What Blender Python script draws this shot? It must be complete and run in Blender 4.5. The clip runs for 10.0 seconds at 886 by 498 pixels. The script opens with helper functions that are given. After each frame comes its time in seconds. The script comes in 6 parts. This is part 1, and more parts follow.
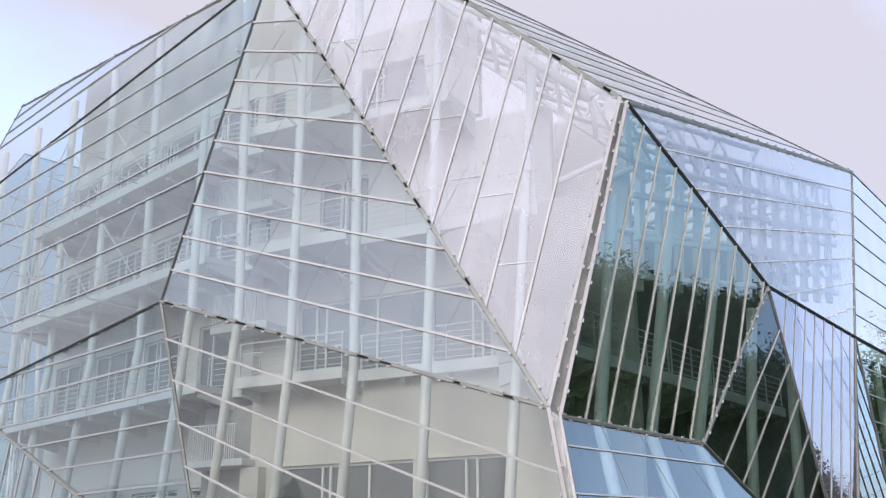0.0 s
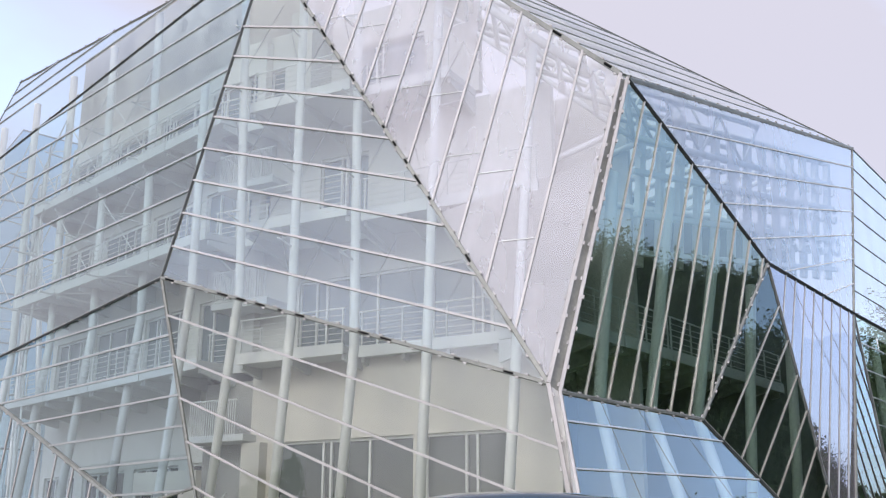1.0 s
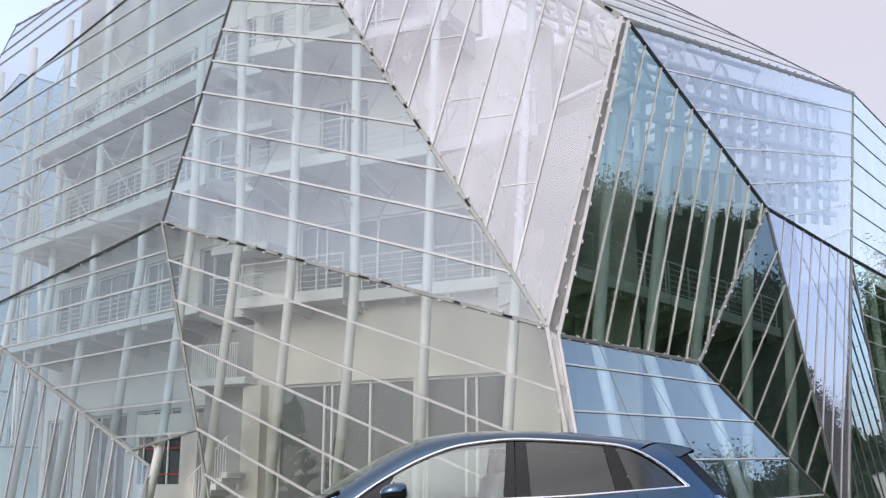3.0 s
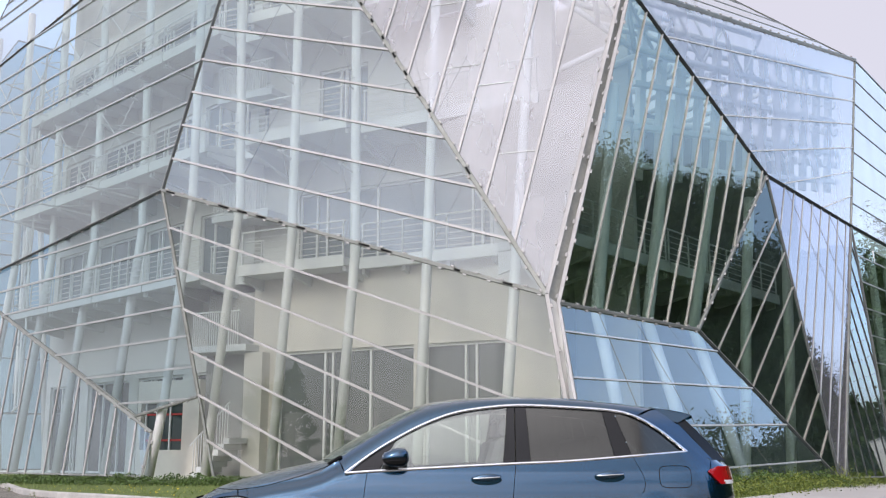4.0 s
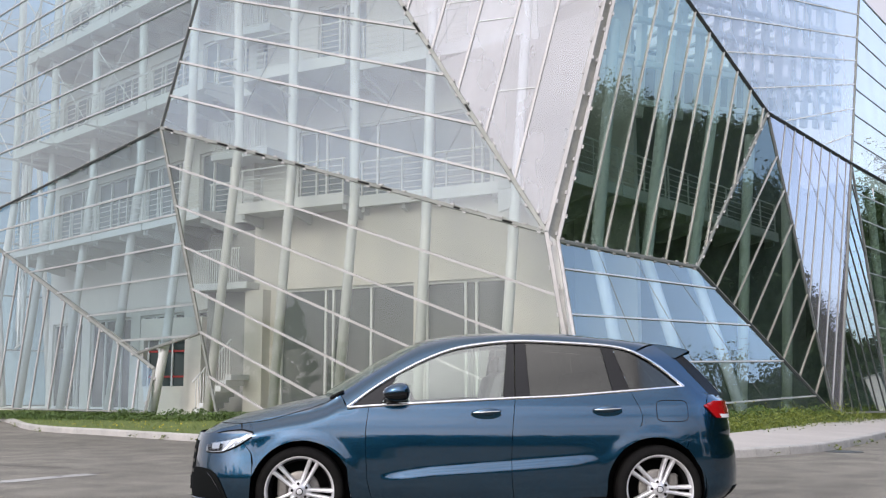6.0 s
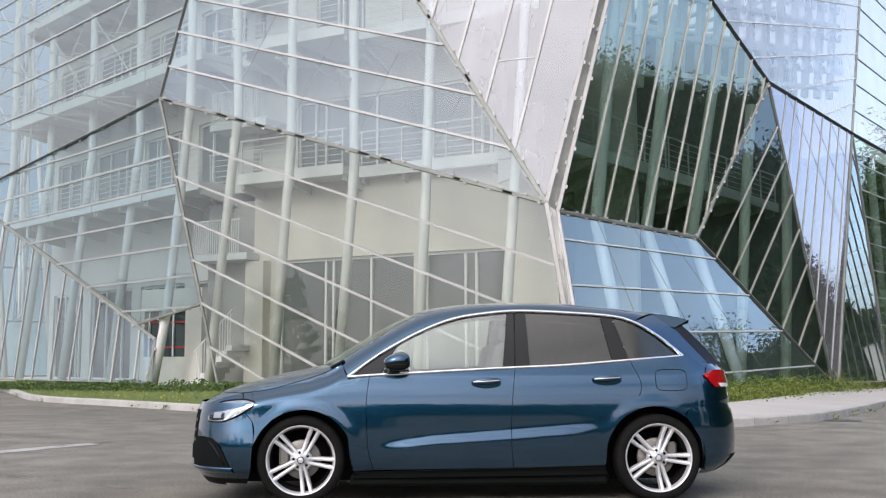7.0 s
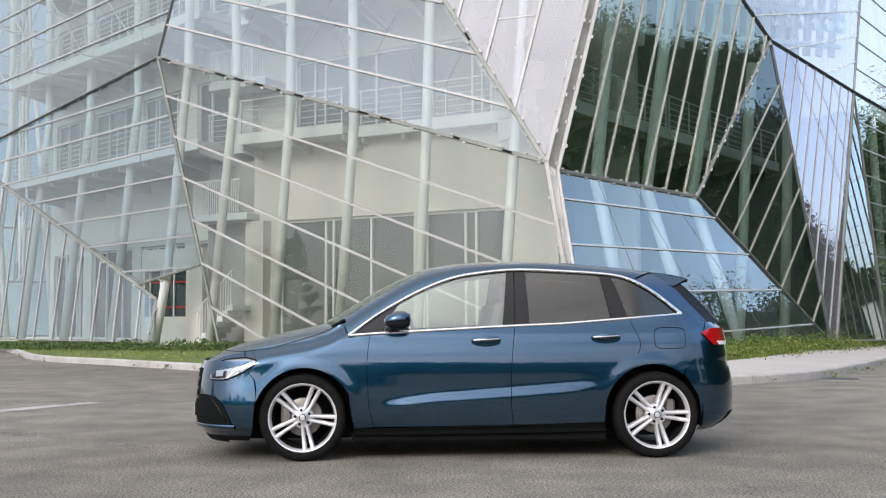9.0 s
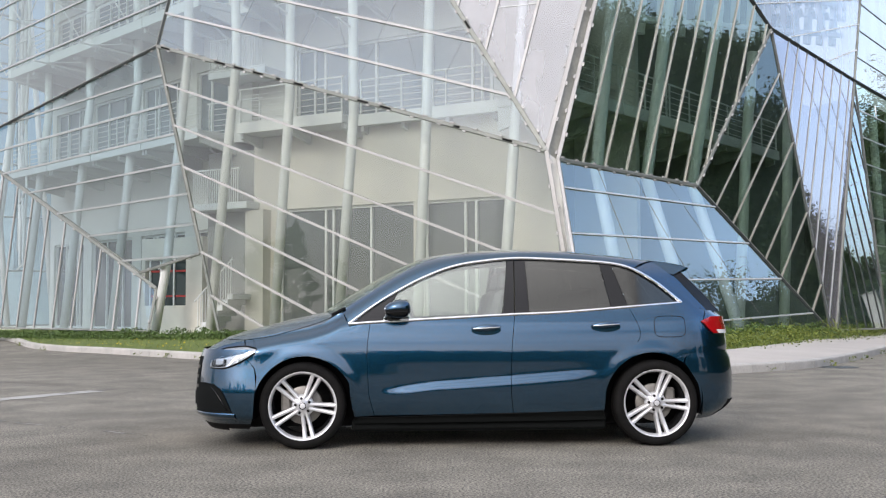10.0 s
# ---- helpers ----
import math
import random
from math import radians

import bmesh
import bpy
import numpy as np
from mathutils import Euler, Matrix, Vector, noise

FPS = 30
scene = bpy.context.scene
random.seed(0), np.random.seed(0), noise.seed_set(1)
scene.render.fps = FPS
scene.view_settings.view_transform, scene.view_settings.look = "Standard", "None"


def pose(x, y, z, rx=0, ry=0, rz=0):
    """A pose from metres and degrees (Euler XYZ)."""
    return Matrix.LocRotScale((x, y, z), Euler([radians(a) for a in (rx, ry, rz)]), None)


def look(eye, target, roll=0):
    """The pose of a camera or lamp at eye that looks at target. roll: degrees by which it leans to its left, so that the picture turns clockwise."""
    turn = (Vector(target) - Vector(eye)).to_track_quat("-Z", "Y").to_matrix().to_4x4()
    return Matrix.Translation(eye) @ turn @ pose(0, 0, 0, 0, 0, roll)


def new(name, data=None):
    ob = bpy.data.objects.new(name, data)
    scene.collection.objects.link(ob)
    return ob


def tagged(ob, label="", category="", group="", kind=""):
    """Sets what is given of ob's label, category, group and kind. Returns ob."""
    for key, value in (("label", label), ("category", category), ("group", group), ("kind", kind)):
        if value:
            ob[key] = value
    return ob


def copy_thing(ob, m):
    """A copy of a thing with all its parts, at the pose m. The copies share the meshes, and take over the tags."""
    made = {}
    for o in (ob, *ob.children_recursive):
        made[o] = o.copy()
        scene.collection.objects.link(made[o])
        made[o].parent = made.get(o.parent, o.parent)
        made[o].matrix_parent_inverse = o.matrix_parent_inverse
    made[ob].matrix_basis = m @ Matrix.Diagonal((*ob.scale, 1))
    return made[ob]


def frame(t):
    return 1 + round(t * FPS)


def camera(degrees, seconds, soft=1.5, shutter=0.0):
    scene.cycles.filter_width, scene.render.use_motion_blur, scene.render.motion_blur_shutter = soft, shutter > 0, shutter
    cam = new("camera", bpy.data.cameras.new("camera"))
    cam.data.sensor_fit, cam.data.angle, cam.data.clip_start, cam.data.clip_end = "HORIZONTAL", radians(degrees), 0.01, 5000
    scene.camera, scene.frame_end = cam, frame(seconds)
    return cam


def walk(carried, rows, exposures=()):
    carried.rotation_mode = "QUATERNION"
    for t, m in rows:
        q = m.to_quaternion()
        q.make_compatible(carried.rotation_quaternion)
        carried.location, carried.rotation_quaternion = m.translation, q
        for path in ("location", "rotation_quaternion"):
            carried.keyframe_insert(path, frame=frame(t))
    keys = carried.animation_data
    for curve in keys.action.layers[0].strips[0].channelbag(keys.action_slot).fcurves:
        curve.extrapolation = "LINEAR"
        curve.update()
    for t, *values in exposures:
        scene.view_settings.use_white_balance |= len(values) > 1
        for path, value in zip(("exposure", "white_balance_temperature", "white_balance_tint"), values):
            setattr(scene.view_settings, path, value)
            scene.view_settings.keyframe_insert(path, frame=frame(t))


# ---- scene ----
cam = camera(46.2, 10.0, soft=1.2)
PATH = [
    (0, (0.07, -0.215, 1.13), (0.065, 1.694, 1.727), 0.0),
    (0.5, (0.05, -0.224, 1.125), (0.046, 1.691, 1.702), 0.0),
    (1, (0.033, -0.238, 1.116), (0.03, 1.684, 1.67), 0.0),
    (1.5, (0.02, -0.258, 1.103), (0.019, 1.672, 1.629), 0.0),
    (2, (0.015, -0.274, 1.097), (0.014, 1.662, 1.598), 0.0),
    (2.5, (0.014, -0.303, 1.091), (0.013, 1.639, 1.57), -0.0),
    (4, (0.006, -0.393, 1.08), (0.005, 1.568, 1.47), -0.0),
    (4.5, (0.001, -0.407, 1.079), (0.001, 1.559, 1.443), -0.0),
    (5, (0.001, -0.413, 1.077), (0.001, 1.558, 1.415), -0.0),
    (5.5, (-0.001, -0.424, 1.073), (-0.001, 1.552, 1.378), -0.0),
    (7, (-0.002, -0.441, 1.061), (-0.002, 1.548, 1.278), -0.1),
    (7.5, (-0.001, -0.448, 1.059), (-0.001, 1.542, 1.253), -0.1),
    (8, (-0.004, -0.452, 1.057), (-0.004, 1.541, 1.229), -0.1),
    (8.5, (-0.004, -0.461, 1.059), (-0.003, 1.534, 1.212), -0.1),
    (9, (-0.003, -0.463, 1.053), (-0.003, 1.532, 1.193), -0.2),
    (9.5, (-0.002, -0.46, 1.051), (-0.002, 1.536, 1.182), -0.2),
    (10, (-0.003, -0.458, 1.049), (-0.003, 1.538, 1.168), -0.2),
]
walk(cam, [(t, look(*p)) for t, *p in PATH], [(0, -0.25, 6700, 16.5), (4.5, -0.2, 6850, 15), (7.5, -0.12, 6950, 13), (10, -0.09, 6950, 12)])

# ---- light ----
world = bpy.data.worlds.new("sky")
scene.world = world
world.use_nodes = True
wn, wl = world.node_tree.nodes, world.node_tree.links
wn.clear()
w_out = wn.new("ShaderNodeOutputWorld")
w_bg = wn.new("ShaderNodeBackground")
w_sky = wn.new("ShaderNodeTexSky")
w_sky.sky_type = "NISHITA"
w_sky.sun_disc = False
w_sky.sun_elevation = radians(28)
w_sky.sun_rotation = radians(205)
w_sky.dust_density = 0.6
w_scale = wn.new("ShaderNodeVectorMath")
w_scale.operation = "SCALE"
w_scale.inputs["Scale"].default_value = 0.7
w_co = wn.new("ShaderNodeTexCoord")
w_sep = wn.new("ShaderNodeSeparateXYZ")
w_noise = wn.new("ShaderNodeTexNoise")
w_noise.inputs["Scale"].default_value = 1.6
w_noise.inputs["Detail"].default_value = 6
w_map = wn.new("ShaderNodeMapping")
w_map.inputs["Location"].default_value = (3.1, 0.4, 1.7)
w_map.inputs["Scale"].default_value = (1, 1, 2.2)
w_ramp = wn.new("ShaderNodeValToRGB")
w_ramp.color_ramp.elements[0].position = 0.25
w_ramp.color_ramp.elements[0].color = (0.12, 0.12, 0.12, 1)
w_ramp.color_ramp.elements[1].position = 0.62
w_ramp.color_ramp.elements[1].color = (0.95, 0.95, 0.95, 1)
w_east = wn.new("ShaderNodeMath")  # the cloud sheet thins out towards east and west
w_east.operation = "MULTIPLY_ADD"
w_east.inputs[1].default_value = -0.5
w_add = wn.new("ShaderNodeMath")
w_add.operation = "ADD"
w_add.inputs[1].default_value = 0.25
w_mix = wn.new("ShaderNodeMixRGB")
w_cloud = wn.new("ShaderNodeMixRGB")
w_cloud.inputs[1].default_value = (0.75, 0.75, 0.85, 1)
w_cloud.inputs[2].default_value = (1.2, 1.21, 1.27, 1)
w_pow = wn.new("ShaderNodeMath")
w_pow.operation = "POWER"
w_pow.use_clamp = True
w_pow.inputs[1].default_value = 2.6
# veiled glow of the sun in the cloud
w_dot = wn.new("ShaderNodeVectorMath")
w_dot.operation = "DOT_PRODUCT"
w_dot.inputs[1].default_value = Vector((-0.38, -0.80, 0.47)).normalized()
w_glow = wn.new("ShaderNodeMath")
w_glow.operation = "POWER"
w_glow.use_clamp = False
w_glow.inputs[1].default_value = 7.0
w_max = wn.new("ShaderNodeMath")
w_max.operation = "MAXIMUM"
w_max.inputs[1].default_value = 0.0
w_gain = wn.new("ShaderNodeMath")
w_gain.operation = "MULTIPLY_ADD"
w_gain.inputs[1].default_value = 4.2
w_gain.inputs[2].default_value = 1.0
w_bright = wn.new("ShaderNodeVectorMath")
w_bright.operation = "SCALE"
wl.new(w_co.outputs["Generated"], w_map.inputs["Vector"])
wl.new(w_map.outputs["Vector"], w_noise.inputs["Vector"])
wl.new(w_co.outputs["Generated"], w_sep.inputs["Vector"])
w_abs = wn.new("ShaderNodeMath")
w_abs.operation = "ABSOLUTE"
w_side = wn.new("ShaderNodeMath")
w_side.operation = "MULTIPLY_ADD"
w_side.inputs[1].default_value = 0.25
wl.new(w_sep.outputs["X"], w_abs.inputs[0])
wl.new(w_sep.outputs["X"], w_side.inputs[0])
wl.new(w_abs.outputs[0], w_side.inputs[2])
wl.new(w_side.outputs[0], w_east.inputs[0])
wl.new(w_noise.outputs["Fac"], w_east.inputs[2])
wl.new(w_east.outputs[0], w_add.inputs[0])
w_haze = wn.new("ShaderNodeMath")  # pale haze low over the horizon
w_haze.operation = "MULTIPLY_ADD"
w_haze.use_clamp = True
w_haze.inputs[1].default_value = -1.6
w_haze.inputs[2].default_value = 0.6
w_sum = wn.new("ShaderNodeMath")
w_sum.operation = "ADD"
wl.new(w_sep.outputs["Z"], w_haze.inputs[0])
wl.new(w_haze.outputs[0], w_sum.inputs[0])
wl.new(w_add.outputs[0], w_sum.inputs[1])
wl.new(w_sum.outputs[0], w_ramp.inputs["Fac"])
wl.new(w_sky.outputs["Color"], w_scale.inputs[0])
wl.new(w_sep.outputs["Z"], w_pow.inputs[0])
wl.new(w_pow.outputs[0], w_cloud.inputs["Fac"])
wl.new(w_co.outputs["Generated"], w_dot.inputs[0])
wl.new(w_dot.outputs["Value"], w_max.inputs[0])
wl.new(w_max.outputs[0], w_glow.inputs[0])
wl.new(w_glow.outputs[0], w_gain.inputs[0])
wl.new(w_gain.outputs[0], w_bright.inputs["Scale"])
w_streak = wn.new("ShaderNodeTexNoise")
w_streak.inputs["Scale"].default_value = 2.3
w_streak.inputs["Detail"].default_value = 5
w_map2 = wn.new("ShaderNodeMapping")
w_map2.inputs["Rotation"].default_value = (0.12, 0.05, 0)
w_map2.inputs["Scale"].default_value = (1, 1, 4.5)
w_range = wn.new("ShaderNodeMapRange")
w_range.inputs["From Min"].default_value = 0.36
w_range.inputs["From Max"].default_value = 0.64
w_range.inputs["To Min"].default_value = -0.4
w_range.inputs["To Max"].default_value = 0.34
w_tone = wn.new("ShaderNodeVectorMath")
w_tone.operation = "SCALE"
wl.new(w_co.outputs["Generated"], w_map2.inputs["Vector"])
wl.new(w_map2.outputs["Vector"], w_streak.inputs["Vector"])
wl.new(w_streak.outputs["Fac"], w_range.inputs["Value"])
w_south = wn.new("ShaderNodeMath")  # the cloud is broken in the south and an even veil in the north
w_south.operation = "MULTIPLY_ADD"
w_south.use_clamp = True
w_south.inputs[1].default_value = -1.0
w_south.inputs[2].default_value = 0.1
w_amp = wn.new("ShaderNodeMath")
w_amp.operation = "MULTIPLY_ADD"
w_amp.inputs[2].default_value = 1.0
wl.new(w_sep.outputs["Y"], w_south.inputs[0])
wl.new(w_south.outputs[0], w_amp.inputs[0])
wl.new(w_range.outputs["Result"], w_amp.inputs[1])
wl.new(w_amp.outputs[0], w_tone.inputs["Scale"])
wl.new(w_cloud.outputs["Color"], w_tone.inputs[0])
wl.new(w_tone.outputs["Vector"], w_bright.inputs[0])
wl.new(w_ramp.outputs["Color"], w_mix.inputs["Fac"])
wl.new(w_scale.outputs["Vector"], w_mix.inputs[1])
wl.new(w_bright.outputs["Vector"], w_mix.inputs[2])
wl.new(w_mix.outputs["Color"], w_bg.inputs["Color"])
wl.new(w_bg.outputs["Background"], w_out.inputs["Surface"])

sun = new("sun", bpy.data.lights.new("sun", "SUN"))
sun.data.energy = 1.5
sun.data.angle = radians(20)
sun.data.color = (1.0, 0.97, 0.93)
SUN_FROM = Vector((-0.38, -0.80, 0.47))
sun.matrix_world = look(SUN_FROM * 50, (0, 0, 0))


# ---- materials ----
def material(name, colour, rough=0.5, metal=0.0, coat=0.0, spec=0.5):
    m = bpy.data.materials.new(name)
    m.use_nodes = True
    b = m.node_tree.nodes["Principled BSDF"]
    b.inputs["Base Color"].default_value = (*colour, 1)
    b.inputs["Roughness"].default_value = rough
    b.inputs["Metallic"].default_value = metal
    b.inputs["Coat Weight"].default_value = coat
    b.inputs["Coat Roughness"].default_value = 0.02
    b.inputs["Specular IOR Level"].default_value = spec
    return m


def varied(name, low, high, scale, rough=0.7, metal=0.0, bump=0.0, fine=8.0, coat=0.0, stretch=(1, 1, 1), rnd=0.0, spec=0.5):
    """A Principled material whose colour varies at two scales, with fine relief."""
    m = material(name, low, rough, metal, coat, spec)
    n, l = m.node_tree.nodes, m.node_tree.links
    b = n["Principled BSDF"]
    co = n.new("ShaderNodeTexCoord")
    mp = n.new("ShaderNodeMapping")
    mp.inputs["Scale"].default_value = stretch
    big = n.new("ShaderNodeTexNoise")
    big.inputs["Scale"].default_value = scale
    big.inputs["Detail"].default_value = 5
    small = n.new("ShaderNodeTexNoise")
    small.inputs["Scale"].default_value = scale * fine
    small.inputs["Detail"].default_value = 6
    add = n.new("ShaderNodeMath")
    add.operation = "MULTIPLY_ADD"
    add.inputs[1].default_value = 0.6
    half = n.new("ShaderNodeMath")
    half.operation = "MULTIPLY"
    half.inputs[1].default_value = 0.4
    ramp = n.new("ShaderNodeValToRGB")
    ramp.color_ramp.elements[0].position = 0.32
    ramp.color_ramp.elements[0].color = (*low, 1)
    ramp.color_ramp.elements[1].position = 0.68
    ramp.color_ramp.elements[1].color = (*high, 1)
    l.new(co.outputs["Object"], mp.inputs["Vector"])
    l.new(mp.outputs["Vector"], big.inputs["Vector"])
    l.new(mp.outputs["Vector"], small.inputs["Vector"])
    l.new(small.outputs["Fac"], half.inputs[0])
    l.new(big.outputs["Fac"], add.inputs[0])
    l.new(half.outputs[0], add.inputs[2])
    if rnd:
        info = n.new("ShaderNodeObjectInfo")
        mad = n.new("ShaderNodeMath")
        mad.operation = "MULTIPLY_ADD"
        mad.inputs[1].default_value = rnd
        l.new(info.outputs["Random"], mad.inputs[0])
        l.new(add.outputs[0], mad.inputs[2])
        sub = n.new("ShaderNodeMath")
        sub.operation = "SUBTRACT"
        sub.inputs[1].default_value = rnd * 0.5
        l.new(mad.outputs[0], sub.inputs[0])
        l.new(sub.outputs[0], ramp.inputs["Fac"])
    else:
        l.new(add.outputs[0], ramp.inputs["Fac"])
    l.new(ramp.outputs["Color"], b.inputs["Base Color"])
    if bump:
        bp = n.new("ShaderNodeBump")
        bp.inputs["Strength"].default_value = bump
        bp.inputs["Distance"].default_value = 0.01
        l.new(small.outputs["Fac"], bp.inputs["Height"])
        l.new(bp.outputs["Normal"], b.inputs["Normal"])
    return m


def glazing(name, tint, ior, rough=0.0, haze_film=0.0, haze_colour=(0.85, 0.86, 0.88), wave=0.0, streak=False, mirror=(0.95, 0.97, 1)):
    """Clear or tinted pane: what is behind it, a mirror image by Fresnel, and a share of flat white for frit and
    painted-in sky haze.
    """
    m = bpy.data.materials.new(name)
    m.use_nodes = True
    n, l = m.node_tree.nodes, m.node_tree.links
    n.clear()
    out = n.new("ShaderNodeOutputMaterial")
    clear = n.new("ShaderNodeBsdfTransparent")
    clear.inputs["Color"].default_value = (*tint, 1)
    gloss = n.new("ShaderNodeBsdfGlossy")
    gloss.inputs["Roughness"].default_value = rough
    gloss.inputs["Color"].default_value = (*mirror, 1)
    f0 = ((ior - 1) / (ior + 1)) ** 2
    facing = n.new("ShaderNodeLayerWeight")
    facing.inputs["Blend"].default_value = 0.5
    fifth = n.new("ShaderNodeMath")
    fifth.operation = "POWER"
    fifth.inputs[1].default_value = 5.0
    fres = n.new("ShaderNodeMath")
    fres.operation = "MULTIPLY_ADD"
    fres.use_clamp = True
    fres.inputs[1].default_value = 1 - f0
    fres.inputs[2].default_value = f0
    mix = n.new("ShaderNodeMixShader")
    l.new(facing.outputs["Facing"], fifth.inputs[0])
    l.new(fifth.outputs[0], fres.inputs[0])
    l.new(fres.outputs[0], mix.inputs["Fac"])
    under = clear
    co = n.new("ShaderNodeTexCoord")
    if haze_film:
        dif = n.new("ShaderNodeBsdfDiffuse")
        dif.inputs["Color"].default_value = (*haze_colour, 1)
        fm = n.new("ShaderNodeMixShader")
        fm.inputs["Fac"].default_value = haze_film
        if streak:
            mp = n.new("ShaderNodeMapping")
            mp.inputs["Scale"].default_value = (0.5, 0.5, 0.12)
            nz = n.new("ShaderNodeTexNoise")
            nz.inputs["Scale"].default_value = 2.5
            nz.inputs["Detail"].default_value = 6
            rg = n.new("ShaderNodeMapRange")
            rg.inputs["From Min"].default_value = 0.3
            rg.inputs["From Max"].default_value = 0.7
            rg.inputs["To Min"].default_value = haze_film * 0.8
            rg.inputs["To Max"].default_value = haze_film * 1.2
            l.new(co.outputs["Object"], mp.inputs["Vector"])
            l.new(mp.outputs["Vector"], nz.inputs["Vector"])
            l.new(nz.outputs["Fac"], rg.inputs["Value"])
            l.new(rg.outputs["Result"], fm.inputs["Fac"])
        l.new(clear.outputs[0], fm.inputs[1])
        l.new(dif.outputs[0], fm.inputs[2])
        under = fm
    if wave:
        nz2 = n.new("ShaderNodeTexNoise")
        nz2.inputs["Scale"].default_value = 0.7
        bp = n.new("ShaderNodeBump")
        bp.inputs["Strength"].default_value = wave
        bp.inputs["Distance"].default_value = 0.02
        l.new(co.outputs["Object"], nz2.inputs["Vector"])
        l.new(nz2.outputs["Fac"], bp.inputs["Height"])
        l.new(bp.outputs["Normal"], gloss.inputs["Normal"])
    l.new(under.outputs[0], mix.inputs[1])
    l.new(gloss.outputs[0], mix.inputs[2])
    l.new(mix.outputs[0], out.inputs["Surface"])
    return m




def asphalt_material():
    """Worn asphalt: pale stones in a darker binder, broad patches and a few cracks."""
    m = material("asphalt", (0.11, 0.107, 0.1), 0.88)
    n, l = m.node_tree.nodes, m.node_tree.links
    b = n["Principled BSDF"]
    co = n.new("ShaderNodeTexCoord")

    def tex(scale, detail, lo, hi, c0, c1, kind="ShaderNodeTexNoise", out="Fac"):
        t = n.new(kind)
        t.inputs["Scale"].default_value = scale
        if kind == "ShaderNodeTexNoise":
            t.inputs["Detail"].default_value = detail
        r = n.new("ShaderNodeValToRGB")
        r.color_ramp.elements[0].position, r.color_ramp.elements[0].color = lo, (*c0, 1)
        r.color_ramp.elements[1].position, r.color_ramp.elements[1].color = hi, (*c1, 1)
        l.new(co.outputs["Object"], t.inputs["Vector"])
        l.new(t.outputs[out], r.inputs["Fac"])
        return t, r

    def mult(a, c, fac=1.0):
        x = n.new("ShaderNodeMixRGB")
        x.blend_type = "MULTIPLY"
        x.inputs["Fac"].default_value = fac
        l.new(a, x.inputs[1])
        l.new(c, x.inputs[2])
        return x.outputs["Color"]

    _, broad = tex(0.22, 6, 0.3, 0.7, (0.138, 0.128, 0.106), (0.222, 0.207, 0.175))
    grain, stones = tex(60, 5, 0.4, 0.6, (0.42, 0.42, 0.42), (1.62, 1.6, 1.55))
    _, blot = tex(1.6, 8, 0.35, 0.64, (0.74, 0.74, 0.74), (1.13, 1.13, 1.13))
    _, crack = tex(0.33, 0, 0.0, 0.006, (0.76, 0.76, 0.76), (1, 1, 1), "ShaderNodeTexVoronoi", "Distance")
    for node in n:
        if node.type == "TEX_VORONOI":
            node.feature = "DISTANCE_TO_EDGE"
            warp = n.new("ShaderNodeTexNoise")
            warp.inputs["Scale"].default_value = 1.4
            warp.inputs["Detail"].default_value = 5
            mixv = n.new("ShaderNodeVectorMath")
            mixv.operation = "ADD"
            l.new(co.outputs["Object"], warp.inputs["Vector"])
            l.new(co.outputs["Object"], mixv.inputs[0])
            l.new(warp.outputs["Color"], mixv.inputs[1])
            l.new(mixv.outputs["Vector"], node.inputs["Vector"])
            break
    col = mult(mult(mult(broad.outputs["Color"], stones.outputs["Color"]), blot.outputs["Color"]), crack.outputs["Color"])
    l.new(col, b.inputs["Base Color"])
    bp = n.new("ShaderNodeBump")
    bp.inputs["Strength"].default_value = 0.7
    bp.inputs["Distance"].default_value = 0.006
    l.new(grain.outputs["Fac"], bp.inputs["Height"])
    l.new(bp.outputs["Normal"], b.inputs["Normal"])
    return m


ASPHALT = asphalt_material()
KERB = varied("kerb_stone", (0.36, 0.35, 0.33), (0.5, 0.48, 0.45), 2.5, 0.9, bump=0.4, rnd=0.25)
PAVING = varied("pavement_concrete", (0.4, 0.37, 0.34), (0.5, 0.465, 0.43), 0.7, 0.9, bump=0.3, fine=40)
SOIL = varied("lawn_soil", (0.075, 0.11, 0.02), (0.14, 0.185, 0.04), 1.2, 0.95, bump=0.5, fine=20)
WHITE_STEEL = varied("white_painted_steel", (0.66, 0.67, 0.66), (0.76, 0.77, 0.75), 0.8, 0.45, bump=0.05)
# one aluminium in three tones, which paint in how each facet is lit
RAIL_WHITE = varied("lit_aluminium_rail", (0.36, 0.35, 0.34), (0.46, 0.45, 0.44), 0.9, 0.45, metal=0.1)
RAIL_GREY = varied("anodised_aluminium_rail", (0.38, 0.4, 0.4), (0.53, 0.55, 0.54), 0.9, 0.38, metal=0.5)
RAIL_WARM = varied("warm_lit_aluminium_rail", (0.48, 0.45, 0.4), (0.62, 0.58, 0.52), 0.9, 0.35, metal=0.6)
EDGE_GREY = varied("zinc_edge", (0.17, 0.18, 0.16), (0.29, 0.3, 0.275), 1.2, 0.55, metal=0.3)
EDGE_DARK = varied("dark_edge_gasket", (0.02, 0.026, 0.026), (0.05, 0.06, 0.058), 1.5, 0.5)
PLASTER = varied("white_plaster", (0.58, 0.57, 0.53), (0.68, 0.67, 0.63), 0.35, 0.85, bump=0.1)
BEIGE = varied("cream_plaster", (0.58, 0.55, 0.49), (0.67, 0.64, 0.57), 0.3, 0.85, bump=0.1)
SLAB = varied("concrete_slab", (0.55, 0.57, 0.57), (0.66, 0.68, 0.68), 0.6, 0.85, bump=0.1)
GREY_WALL = varied("grey_stucco", (0.3, 0.3, 0.28), (0.4, 0.4, 0.37), 0.4, 0.85, bump=0.1)
